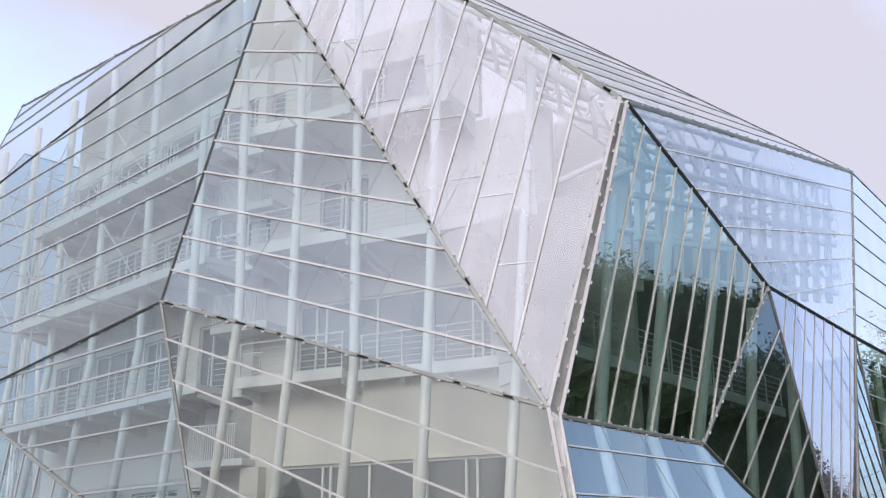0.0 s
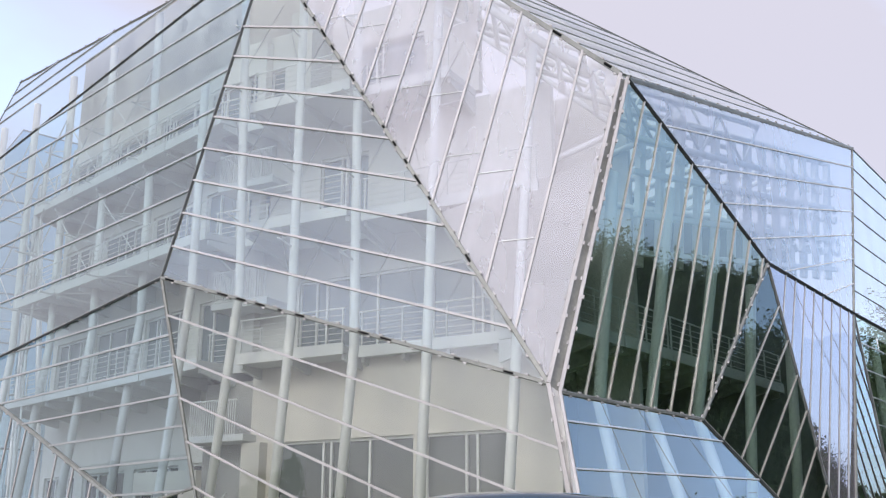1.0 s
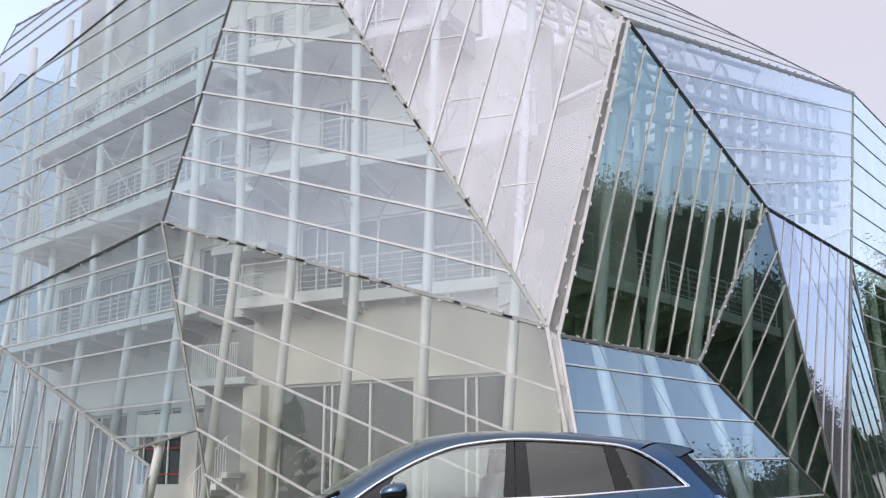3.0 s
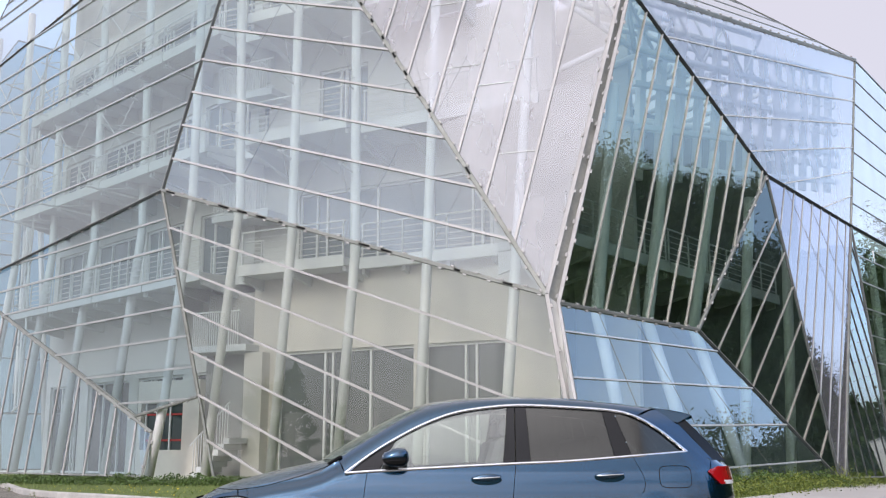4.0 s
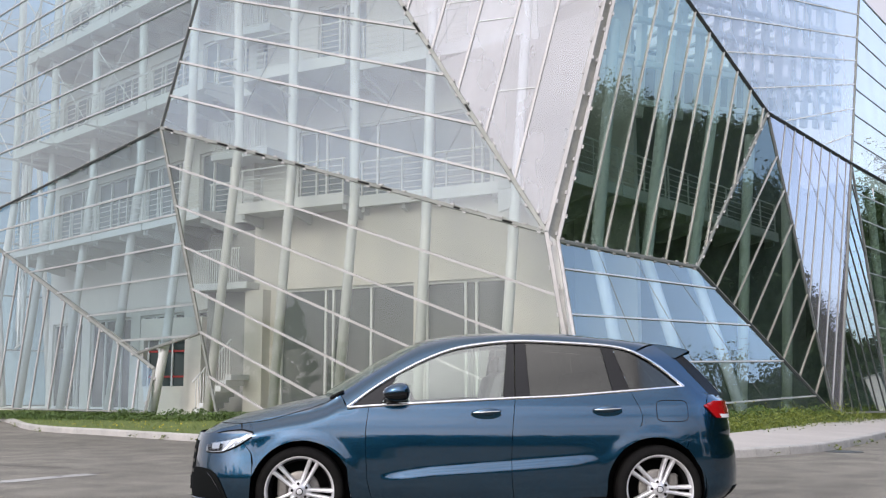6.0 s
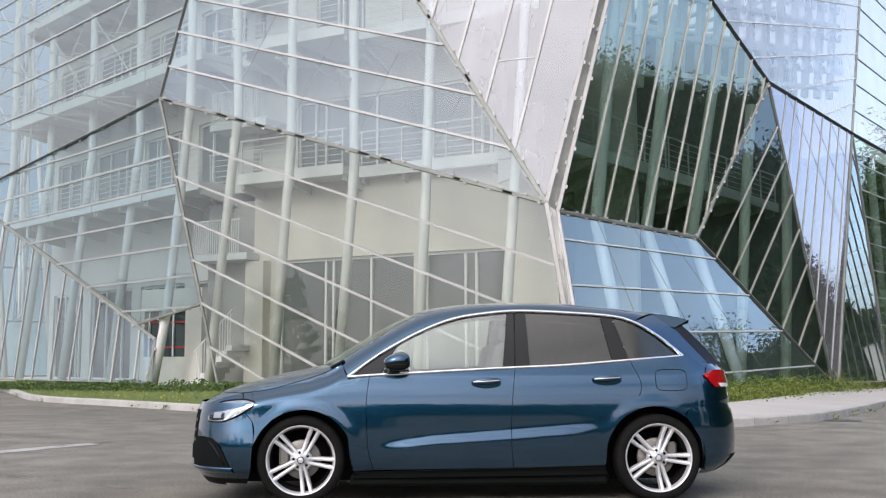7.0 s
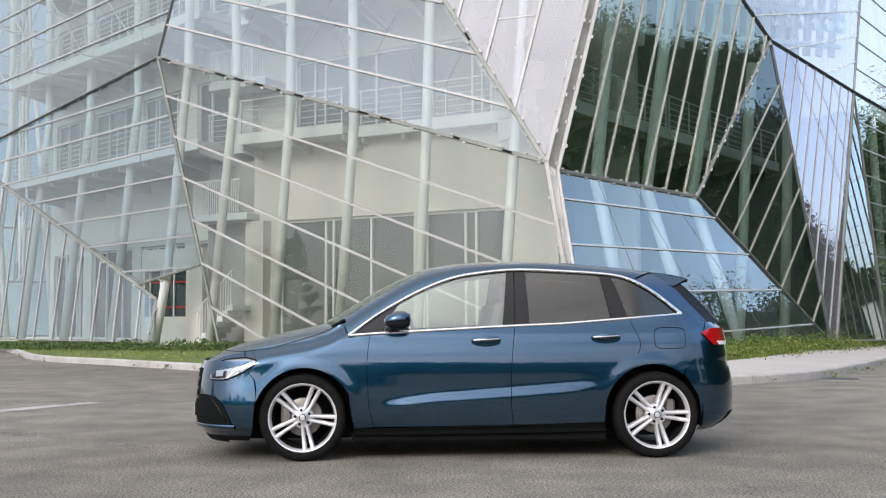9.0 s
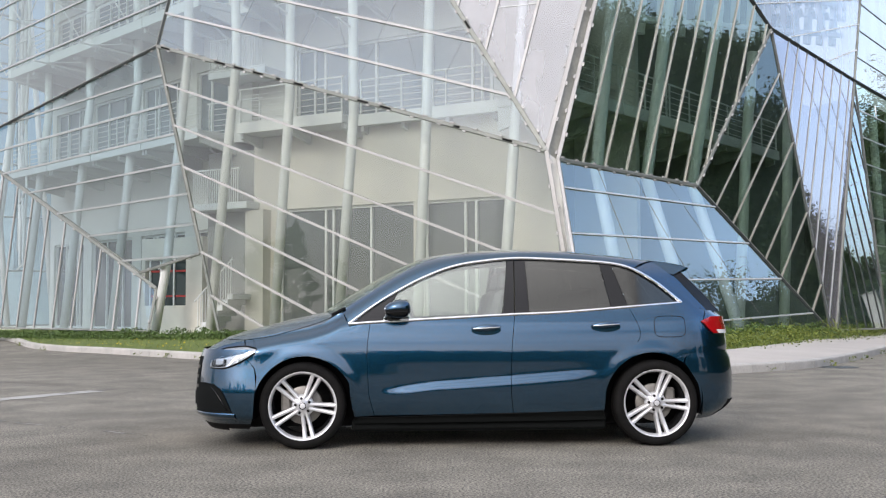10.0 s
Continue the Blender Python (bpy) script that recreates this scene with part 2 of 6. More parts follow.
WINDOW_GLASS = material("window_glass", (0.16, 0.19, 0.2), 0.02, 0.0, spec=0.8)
HALL_GLASS = material("hall_window_glass", (0.1, 0.118, 0.108), 0.02, 0.0, spec=0.8)
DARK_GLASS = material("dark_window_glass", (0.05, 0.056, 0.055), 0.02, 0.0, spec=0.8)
BLACK = material("black_void", (0.008, 0.009, 0.009), 0.9, spec=0.05)
# the flat white share also paints in sky haze mirrored by each facet
GLASS_MILK = glazing("hazed_frit_glass", (0.72, 0.79, 0.765), 1.75, 0.0, haze_film=0.22, haze_colour=(0.56, 0.58, 0.56), streak=True, wave=0.15)
GLASS_BRIGHT = glazing("hazed_frit_glass_dense", (0.78, 0.83, 0.87), 1.75, 0.0, haze_film=0.32, haze_colour=(0.64, 0.62, 0.65), streak=True, wave=0.15)
GLASS_SIDE = glazing("side_glass", (0.64, 0.75, 0.745), 1.8, 0.0, haze_film=0.17, haze_colour=(0.52, 0.56, 0.55), streak=True, wave=0.15)
GLASS_LOW = glazing("low_side_glass", (0.66, 0.76, 0.79), 2.0, 0.0, mirror=(0.92, 0.99, 1), haze_film=0.1, haze_colour=(0.52, 0.6, 0.65), streak=True, wave=0.15)
GLASS_REAR = glazing("dimming_rear_glass", (0.45, 0.62, 0.72), 1.9, 0.0, wave=0.15)
GLASS_CLEAR = glazing("clear_glass", (0.79, 0.82, 0.78), 1.8, 0.0, haze_film=0.03, streak=True, wave=0.15)
GLASS_PALE = glazing("pale_glass", (0.74, 0.8, 0.84), 2.0, 0.0, haze_film=0.42, haze_colour=(0.5, 0.52, 0.56), streak=True, wave=0.15)
GLASS_BLUE = glazing("coated_glass", (0.76, 0.87, 0.91), 2.8, 0.0, wave=0.05, mirror=(0.94, 1.0, 0.98))
GLASS_MIRROR = glazing("mirror_glass", (0.3, 0.3, 0.33), 3.3, 0.0, haze_film=0.25, haze_colour=(0.5, 0.48, 0.53), wave=0.05, mirror=(0.84, 0.79, 0.83))
GLASS_DARK = glazing("green_tinted_glass", (0.44, 0.54, 0.49), 2.4, 0.0, wave=0.06, mirror=(0.9, 1, 0.98))


# ---- mesh helpers ----
def mesh_object(name, bm, mat, parent=None, label="", smooth=False):
    me = bpy.data.meshes.new(name)
    bm.normal_update()
    bm.to_mesh(me)
    bm.free()
    for m in (mat if isinstance(mat, (list, tuple)) else [mat]):
        me.materials.append(m)
    if smooth:
        for p in me.polygons:
            p.use_smooth = True
    ob = new(name, me)
    if parent is not None:
        ob.parent = parent
    if label:
        ob["label"] = label
    return ob


def part(name, bm, mat, parent, label="", smooth=False):
    return mesh_object(name, bm, mat, parent, label, smooth)


def empty(name, place=(0, 0, 0)):
    ob = new(name)
    ob.location = place
    return ob


def add_box(bm, m, sx, sy, sz, bevel=0.0):
    """A box of the given size round the origin of m."""
    r = bmesh.ops.create_cube(bm, size=1.0, matrix=m @ Matrix.Diagonal((sx, sy, sz, 1)))
    if bevel:
        edges = {e for v in r["verts"] for e in v.link_edges}
        bmesh.ops.bevel(bm, geom=list(edges), offset=bevel, segments=1, affect="EDGES")


def beam_matrix(p, q, up):
    """A frame half way from p to q: X along the beam, Z as near to up as can be."""
    p, q, up = Vector(p), Vector(q), Vector(up)
    x = (q - p).normalized()
    y = up.cross(x).normalized()
    z = x.cross(y)
    m = Matrix((x, y, z)).transposed().to_4x4()
    m.translation = (p + q) / 2
    return m


def add_beam(bm, p, q, wide, deep, up, bevel=0.0):
    add_box(bm, beam_matrix(p, q, up), (Vector(q) - Vector(p)).length, wide, deep, bevel)


def add_tube(bm, pts, radius, sides=12, caps=True):
    """A round bar along a line of points."""
    pts = [Vector(p) for p in pts]
    rings = []
    for i, p in enumerate(pts):
        d = (pts[min(i + 1, len(pts) - 1)] - pts[max(i - 1, 0)]).normalized()
        a = d.cross(Vector((0, 0, 1)) if abs(d.z) < 0.9 else Vector((1, 0, 0))).normalized()
        b = d.cross(a)
        rr = radius[i] if isinstance(radius, (list, tuple)) else radius
        rings.append([bm.verts.new(p + (a * math.cos(k * math.tau / sides) + b * math.sin(k * math.tau / sides)) * rr) for k in range(sides)])
    for r0, r1 in zip(rings, rings[1:]):
        for k in range(sides):
            bm.faces.new((r0[k], r0[(k + 1) % sides], r1[(k + 1) % sides], r1[k]))
    if caps:
        bm.faces.new(rings[0][::-1])
        bm.faces.new(rings[-1])


# ---- ground ----
def smooth_line(pts, step=0.5):
    """A Catmull-Rom line through the points, cut into short steps."""
    out = []
    pts = [Vector((*p, 0)) for p in pts]
    for i in range(len(pts) - 1):
        p0, p1, p2, p3 = pts[max(i - 1, 0)], pts[i], pts[i + 1], pts[min(i + 2, len(pts) - 1)]
        n = max(1, round((p2 - p1).length / step))
        for k in range(n):
            t = k / n
            out.append(0.5 * ((2 * p1) + (p2 - p0) * t + (2 * p0 - 5 * p1 + 4 * p2 - p3) * t * t + (3 * p1 - p0 - 3 * p2 + p3) * t ** 3))
    out.append(pts[-1])
    return out


bm = bmesh.new()
bmesh.ops.create_grid(bm, x_segments=40, y_segments=40, size=1500)
ground = tagged(mesh_object("ground", bm, ASPHALT), "grey worn asphalt road and yard", "road", kind="structure")

KERB_LINE = smooth_line([(-34, 68), (-17.4, 40.3), (-11.8, 29.6), (-8.3, 25.6), (-5.2, 22.3), (-1.6, 18.6), (1.2, 16.6), (3.2, 16.1), (4.8, 16.75), (6.7, 18.4), (8.7, 21.4), (10.7, 24.8), (17, 36), (32, 62)], 0.5)


def inward(line, i):
    d = (line[min(i + 1, len(line) - 1)] - line[max(i - 1, 0)]).normalized()
    return Vector((-d.y, d.x, 0))


def lawn_height(o):
    """Height of the verge at o metres from the kerb's face."""
    k = min(max((o - 0.15) / 7.5, 0), 1)
    return 0.15 + 0.33 * k * k * (3 - 2 * k)


APEX = min(range(len(KERB_LINE)), key=lambda k: KERB_LINE[k].y)
KERB_IN = [p + inward(KERB_LINE, i) * 0.149 for i, p in enumerate(KERB_LINE)]
LEFT_SIDE, RIGHT_SIDE = KERB_IN[:APEX + 1][::-1], KERB_IN[APEX:]


def verge_z(p):
    o = min((p - q).length for q in KERB_LINE)
    return lawn_height(o) - (0.006 if o < 0.2 else 0.0) + 0.02 * sstep_01((o - 0.6) / 2) * noise.noise(p * 0.7)


def sstep_01(x):
    x = min(max(x, 0.0), 1.0)
    return x * x * (3 - 2 * x)


bm = bmesh.new()
last = None
y_low = KERB_IN[APEX].y + 0.02
for k in range(70):
    y = y_low + 50 * (k / 69) ** 1.6
    xl = float(np.interp(y, [p.y for p in LEFT_SIDE], [p.x for p in LEFT_SIDE]))
    xr = float(np.interp(y, [p.y for p in RIGHT_SIDE], [p.x for p in RIGHT_SIDE]))
    row = []
    for q in range(49):
        f = q / 48
        f = 0.5 + 0.5 * math.copysign(1 - (1 - abs(2 * f - 1)) ** 1.7, 2 * f - 1)
        p = Vector((xl + (xr - xl) * f, y, 0))
        row.append(bm.verts.new(p + Vector((0, 0, verge_z(p)))))
    if last:
        for a in range(48):
            bm.faces.new((last[a], last[a + 1], row[a + 1], row[a]))
    last = row
lawn = tagged(mesh_object("lawn", bm, SOIL, smooth=True), "sloping green lawn verge in front of the glass building", "lawn", kind="structure")

# concrete footway behind the kerb where the road turns away
bm = bmesh.new()
prev = None
for i, p in enumerate(KERB_LINE):
    if p.x < 2.0 or p.y < 16 or (p.x < 3 and p.y > 17):
        continue
    n = inward(KERB_LINE, i)
    row = [bm.verts.new(p + n * o + Vector((0, 0, z))) for o, z in ((0.15, 0.148), (0.16, 0.158), (2.1, 0.25), (2.12, 0.19))]
    if prev:
        for a in range(3):
            bm.faces.new((prev[a], row[a], row[a + 1], prev[a + 1]))
    prev = row
pavement = tagged(mesh_object("pavement", bm, PAVING), "pale concrete footway along the kerb", "pavement", kind="structure")

# ---- the glass skin: its corners ----
N = {
    "B": (2.46, 24.00, 4.83), "D": (-5.88, 30.50, 20.51), "A": (-8.48, 30.00, 8.93), "C": (4.90, 26.00, 13.72), "Cr": (5.10, 26.10, 13.63),
    "E": (-1.57, 29.49, 20.51), "Br": (2.74, 24.10, 4.64), "M": (7.09, 28.40, 4.51), "G": (10.19, 31.27, 9.74), "H": (16.09, 38.00, 16.25),
    "K": (14.60, 35.93, 9.14), "P": (11.48, 30.40, 0.38), "Rr": (3.11, 22.11, 0.4), "Fo": (-6.31, 28.81, 0.45), "R": (3.11, 23.64, 0.4),
    "W1": (-23.22, 47.16, 17.93), "W2": (-18.9, 40.42, 7.70), "Q": (-9.38, 31.68, 2.25), "L0": (-19.22, 40.87, 7.77),
    "Q2": (-8.69, 31.05, 1.75), "S": (-6.92, 29.17, 2.71), "T0": (-21.51, 48.10, 23.87), "J0": (-18.81, 40.47, 0.45), "J1": (-8.79, 30.58, 0.45),
    "P6": (11.70, 30.54, 0.41), "X7": (14.5, 33.68, 0.4), "X8": (15.4, 35.7, 0.4), "K7": (20.82, 44.00, 9.16), "H5": (24.55, 50.00, 16.84), "J7": (20.72, 44.00, 0.45), "U": (1.55, 33.00, 21.07),
}
N = {k: Vector(v) for k, v in N.items()}
building = tagged(empty("glass_building", (0, 0, 0)), "faceted glass building with a double skin, white columns and inner galleries", "building")


def on(a, b, f):
    return N[a].lerp(N[b], f)


def evenly(a, b, first, last, n):
    return [on(a, b, first + (last - first) * k / (n - 1)) for k in range(n)]


def cut(poly, p, nrm, keep):
    """The part of a convex polygon on one side of a plane."""
    out = []
    for a, b in zip(poly, poly[1:] + poly[:1]):
        da, db = (a - p).dot(nrm) * keep, (b - p).dot(nrm) * keep
        if da >= -1e-6:
            out.append(a)
        if (da > 1e-6 and db < -1e-6) or (da < -1e-6 and db > 1e-6):
            out.append(a.lerp(b, da / (da - db)))
    return out


def chord(poly, p, q, out_n):
    """Where the line p-q crosses the polygon."""
    side = (q - p).cross(out_n).normalized()
    hits = []
    for a, b in zip(poly, poly[1:] + poly[:1]):
        da, db = (a - p).dot(side), (b - p).dot(side)
        if da * db < 0:
            hits.append(a.lerp(b, da / (da - db)))
    hits.sort(key=lambda v: (v - p).dot(q - p))
    return (hits[0], hits[-1]) if len(hits) >= 2 and (hits[0] - hits[-1]).length > 0.15 else None


def facet(corners, rails, glass, rail_mat, wide=0.07, deep=0.09, joints=(), label="", fins=True):
    """One plane of the skin: an edge frame with a pane between each pair of rails."""
    poly = [N[c] if isinstance(c, str) else c for c in corners]
    mid = sum(poly, Vector()) / len(poly)
    out_n = (poly[1] - poly[0]).cross(poly[2] - poly[0]).normalized()
    if out_n.dot(Vector((0, 0, 1)) - mid) < 0:
        out_n.negate()
    bm = bmesh.new()
    for a, b in zip(poly, poly[1:] + poly[:1]):
        d = (mid - (a + b) / 2)
        d = (d - (b - a).normalized() * d.dot((b - a).normalized())).normalized() * 0.03
        add_beam(bm, a + d, b + d, 0.05, 0.05, out_n)
    frame_ob = part("glass_facade", bm, EDGE_GREY, building, label)
    rest = poly
    lines = []
    for p, q in rails:
        side = (q - p).cross(out_n).normalized()
        lines.append((p, q, side))
    pieces = []
    for i, (p, q, side) in enumerate(lines):
        nxt = lines[i + 1][0] if i + 1 < len(lines) else p + (p - lines[i - 1][0])
        sgn = 1 if (nxt - p).dot(side) > 0 else -1
        pieces.append(cut(rest, p, side, -sgn))
        rest = cut(rest, p, side, sgn)
        if len(rest) < 3:
            break
    pieces.append(rest)
    for pc in pieces:
        if len(pc) < 3:
            continue
        pb = bmesh.new()
        vs = []
        for v in pc:
            if not vs or (v - vs[-1].co).length > 0.01:
                vs.append(pb.verts.new(v))
        if len(vs) > 2:
            f = pb.faces.new(vs)
            f.normal_update()
            if f.normal.dot(out_n) < 0:
                f.normal_flip()
            part("pane", pb, glass, frame_ob)
        else:
            pb.free()
    for p, q in rails:
        ends = chord(poly, p, q, out_n)
        if ends:
            rb = bmesh.new()
            add_beam(rb, ends[0] + out_n * (deep / 2 - 0.01), ends[1] + out_n * (deep / 2 - 0.01), wide, deep, out_n)
            part("rail", rb, rail_mat, frame_ob)
    for p, q in joints:
        ends = chord(poly, p, q, out_n)
        if ends:
            rb = bmesh.new()
            add_beam(rb, ends[0], ends[1], 0.012, 0.008, out_n)
            part("joint", rb, EDGE_GREY, frame_ob)
    return frame_ob


def along(points, d):
    return [(p, p + Vector(d)) for p in points]


HOR = (-1.0, 1.0, 0.0)
# front triangle and the ones round it
facet("ABD", list(zip(evenly("A", "D", 0.087, 0.833, 9), evenly("B", "D", 0.092, 0.851, 9))), GLASS_MILK, RAIL_WHITE, 0.062, 0.06, label="triangular milky glass facade with level pale rails")
f2 = list(zip(evenly("B", "D", 0.086, 0.821, 10), evenly("C", "E", 0.145, 0.145 + 0.1255 * 9, 10)))
facet(["D", "B", "C", "E"], f2, GLASS_BRIGHT, RAIL_WHITE, 0.062, 0.06, label="bright white fritted glass facade with upright pale rails")
facet(["Cr", "Br", "M", "G"], list(zip(evenly("Cr", "G", 0.108, 0.964, 9), evenly("Br", "M", 0.153, 0.153 + 0.148 * 8, 9))), GLASS_DARK, RAIL_WARM, 0.036, 0.05, label="dark green glass facade with upright rails in a warm lit tone")
facet("GMP", list(zip(evenly("G", "P", 0.15, 0.15 + 0.1156 * 6, 7), evenly("M", "P", 0.133, 0.133 + 0.12 * 6, 7))), GLASS_DARK, RAIL_WARM, 0.036, 0.05, label="dark green triangular glass facade with slanting rails")
f10 = list(zip(evenly("Br", "Rr", 0.168, 0.168 + 0.263 * 3, 4), evenly("M", "P", 0.139, 0.863, 4)))
facet(["Br", "M", "P", "Rr"], f10, GLASS_BLUE, RAIL_WARM, 0.045, 0.04, joints=[(on("Br", "M", k), on("Rr", "P", k * 0.9 + 0.03)) for k in (0.25, 0.5, 0.75)], label="blue coated glass apron leaning on the ground")
facet(["A", "B", "R", "Fo"], list(zip(evenly("A", "Fo", 0.139, 0.874, 6), evenly("B", "R", 0.343, 0.343 + 0.331 * 5, 6))), GLASS_CLEAR, RAIL_WHITE, 0.062, 0.06, label="clear glass lower facade with slanting pale rails")
facet(["A", "D", "W1", "W2"], along(evenly("A", "D", 0.123, 0.846, 7), HOR), GLASS_SIDE, RAIL_GREY, 0.06, 0.06, label="clear glass side facade with level grey rails")
facet(["D", "T0", "W1"], along(evenly("T0", "D", 0.227, 0.745, 3)[::-1], HOR), GLASS_CLEAR, RAIL_GREY, 0.06, 0.06, label="sloping glass roof facet with grey rails")
facet(["A", "S", "Q", "L0"], along(evenly("A", "Fo", 0.106, 0.106 + 0.1054 * 6, 7), HOR), GLASS_LOW, RAIL_GREY, 0.06, 0.06, label="lower side glass facade with level grey rails")
facet(["L0", "Q2", "J1", "J0"], list(zip(evenly("J1", "J0", 0.053, 1.06, 11), evenly("Q2", "L0", 0.061, 0.061 + 0.0849 * 10, 11))), GLASS_LOW, RAIL_WHITE, 0.06, 0.05, label="ground level glass facade with upright pale rails")
# white rails here make up for light that misses this facet
facet(["Cr", "G", "K", "H"], list(zip(evenly("Cr", "G", 0.231, 0.231 + 0.2077 * 5, 6), evenly("H", "K", 0.125, 0.125 + 0.1413 * 5, 6))), GLASS_PALE, WHITE_STEEL, 0.04, 0.04, label="pale blue glass facade with thin level rails")
facet(["G", "K", "P6", "P"], along(evenly("G", "K", 0.192, 0.933, 8), N["P6"] - N["K"]), GLASS_MIRROR, RAIL_GREY, 0.032, 0.035, joints=[(on("G", "K", k), on("G", "K", k) + Vector((1.2, 1.4, -3.4))) for k in (0.2, 0.45, 0.7)], label="narrow mirror glass facade with upright rails")
facet(["H", "H5", "K7", "K"], list(zip(evenly("H", "K", 0.13, 0.87, 6), evenly("H5", "K7", 0.13, 0.87, 6))), GLASS_PALE, EDGE_DARK, 0.035, 0.03, label="far pale glass facade with dark rails")
facet(["K", "P6", "X7"], list(zip(evenly("K", "P6", 0.085, 0.9, 10), evenly("X7", "P6", -0.62, 0.93, 10))), GLASS_BLUE, EDGE_DARK, 0.035, 0.035, joints=[(on("K", "P6", k), on("K", "X7", k - 0.06)) for k in (0.17, 0.29, 0.41, 0.47, 0.53, 0.6, 0.67)], label="narrow folded glass facade with slanting dark rails")
facet(["K", "K7", "J7", "X8"], list(zip(evenly("K", "X8", 0.12, 0.78, 7), evenly("K7", "J7", 0.1, 0.76, 7))), GLASS_DARK, RAIL_GREY, 0.04, 0.03, label="dark glass facade with level grey rails")
roof_rails = list(zip(evenly("C", "E", 0.1, 0.97, 9), evenly("H", "U", 0.1, 0.98, 9)))
facet(["C", "E", "U", "H"], roof_rails, GLASS_CLEAR, RAIL_GREY, 0.035, 0.03, label="glass roof slope with grey rails")


def edge(a, b, wide, mat, clips=0.0, clip_mat=RAIL_WHITE, lift=0.0, name="edge_beam", deep=0.12, dashes=0.0):
    """A ridge or valley member between two facets, with its small glass clips."""
    p, q = N[a], N[b]
    up = (Vector((0, 0, 3)) - (p + q) / 2).normalized()
    bm = bmesh.new()
    add_beam(bm, p + up * lift, q + up * lift, wide, deep, up, 0.012)
    ob = part(name, bm, mat, building)
    if clips:
        rng = random.Random(len(a) * 7 + len(b) + round(p.x * 10))
        n = int((q - p).length / clips)
        side = (q - p).cross(up).normalized()
        mats = beam_matrix(p, q, up)
        for i in range(n):
            for s in (-1, 1):
                f = (i + 0.5 + 0.25 * s + rng.uniform(-0.1, 0.1)) / n
                cb = bmesh.new()
                mm = mats.copy()
                mm.translation = p.lerp(q, f) + side * s * (wide / 2 + 0.02) + up * (lift + 0.07)
                add_box(cb, mm, 0.11, 0.05, 0.045, 0.008)
                part("clip", cb, clip_mat, ob)
            if rng.random() < dashes:
                gb = bmesh.new()
                mm = mats.copy()
                f = (i + 0.5) / n
                mm.translation = p.lerp(q, f) + up * (lift + 0.075)
                add_box(gb, mm, rng.uniform(0.12, 0.42), wide * 0.55, 0.02)
                part("open_joint", gb, BLACK, ob)
    return ob


edge("A", "B", 0.09, EDGE_GREY, 0.7, dashes=0.55)
edge("B", "D", 0.11, EDGE_GREY, 0.75, dashes=0.6)
edge("A", "D", 0.06, EDGE_DARK)
edge("A", "Fo", 0.06, EDGE_GREY)
edge("A", "W2", 0.07, EDGE_DARK, 1.6)
edge("D", "W1", 0.07, EDGE_DARK, 1.2)
edge("L0", "Q2", 0.1, EDGE_GREY, 1.0, dashes=0.4)
edge("Q", "S", 0.06, EDGE_GREY, 1.2)
edge("Q2", "J1", 0.06, EDGE_GREY, 0.7)
edge("C", "B", 0.11, RAIL_WHITE, 1.0)
edge("Cr", "Br", 0.1, RAIL_WHITE, 0.9)
edge("B", "R", 0.11, RAIL_WHITE, 0.9)
edge("Br", "Rr", 0.08, RAIL_WHITE)
edge("Br", "M", 0.08, EDGE_GREY, 0.6)
edge("M", "G", 0.07, EDGE_GREY, 0.6)
edge("M", "P", 0.08, EDGE_DARK)
edge("G", "P", 0.06, EDGE_DARK)
edge("Cr", "G", 0.1, EDGE_DARK)
edge("G", "K", 0.11, EDGE_DARK)
edge("K", "K7", 0.11, EDGE_DARK)
edge("H", "K", 0.05, EDGE_GREY)
edge("K", "P6", 0.04, EDGE_GREY)
edge("K", "X7", 0.05, EDGE_DARK)
edge("C", "E", 0.14, EDGE_GREY, 1.0, dashes=0.3)
edge("Cr", "H", 0.12, RAIL_GREY, 0.7)
edge("D", "T0", 0.08, EDGE_GREY, 1.5)
edge("D", "E", 0.1, EDGE_GREY)
JOINT = varied("joint_packing", (0.3, 0.31, 0.28), (0.46, 0.46, 0.42), 1.5, 0.7)
# dark packing in the open joint between the two ridge members
bm = bmesh.new()
back = Vector((-0.02, 0.12, 0))
bm.faces.new([bm.verts.new(v + back) for v in (N["C"], N["B"], N["Br"], N["Cr"])])
part("joint_packing", bm, JOINT, building)

bm = bmesh.new()
bm.faces.new([bm.verts.new(v + Vector((-0.01, 0.06, 0))) for v in (N["B"], N["Br"], N["Rr"], N["R"])])
part("corner_panel", bm, WHITE_STEEL, building)
# staggered joints across the bright facade
for i, f in enumerate((0.3, 0.42, 0.36, 0.5, 0.4, 0.3, 0.45, 0.35)):
    (a0, b0), (a1, b1) = f2[i], f2[i + 1]
    bm = bmesh.new()
    p = a0.lerp(b0, f)
    q = a1.lerp(b1, (p.z - 0.05 - a1.z) / (b1.z - a1.z))
    add_beam(bm, p - Vector((0, 0.02, 0)), q - Vector((0, 0.02, 0)), 0.022, 0.012, (-0.22, -0.94, 0.27))
    part("joint", bm, RAIL_GREY, building)

# ---- inside the skin ----
SOFFITS = (6.5, 10.68, 14.78)
DECK = 0.24
U = Vector((0.8766, -0.4812, 0))
V = Vector((0.4812, 0.8766, 0))
UP = Vector((0, 0, 1))
A0 = N["A"].copy()
A0.z = 0
LEFT = Vector((-0.7071, 0.7071, 0))
LEFT_IN = Vector((0.7071, 0.7071, 0))
RIGHT = Vector((0.626, 0.78, 0))
RIGHT_IN = Vector((-0.78, 0.626, 0))


def turned(p, u):
    """A frame at p with its X axis along u."""
    return Matrix.Translation(p) @ Matrix.Rotation(math.atan2(u.y, u.x), 4, "Z")


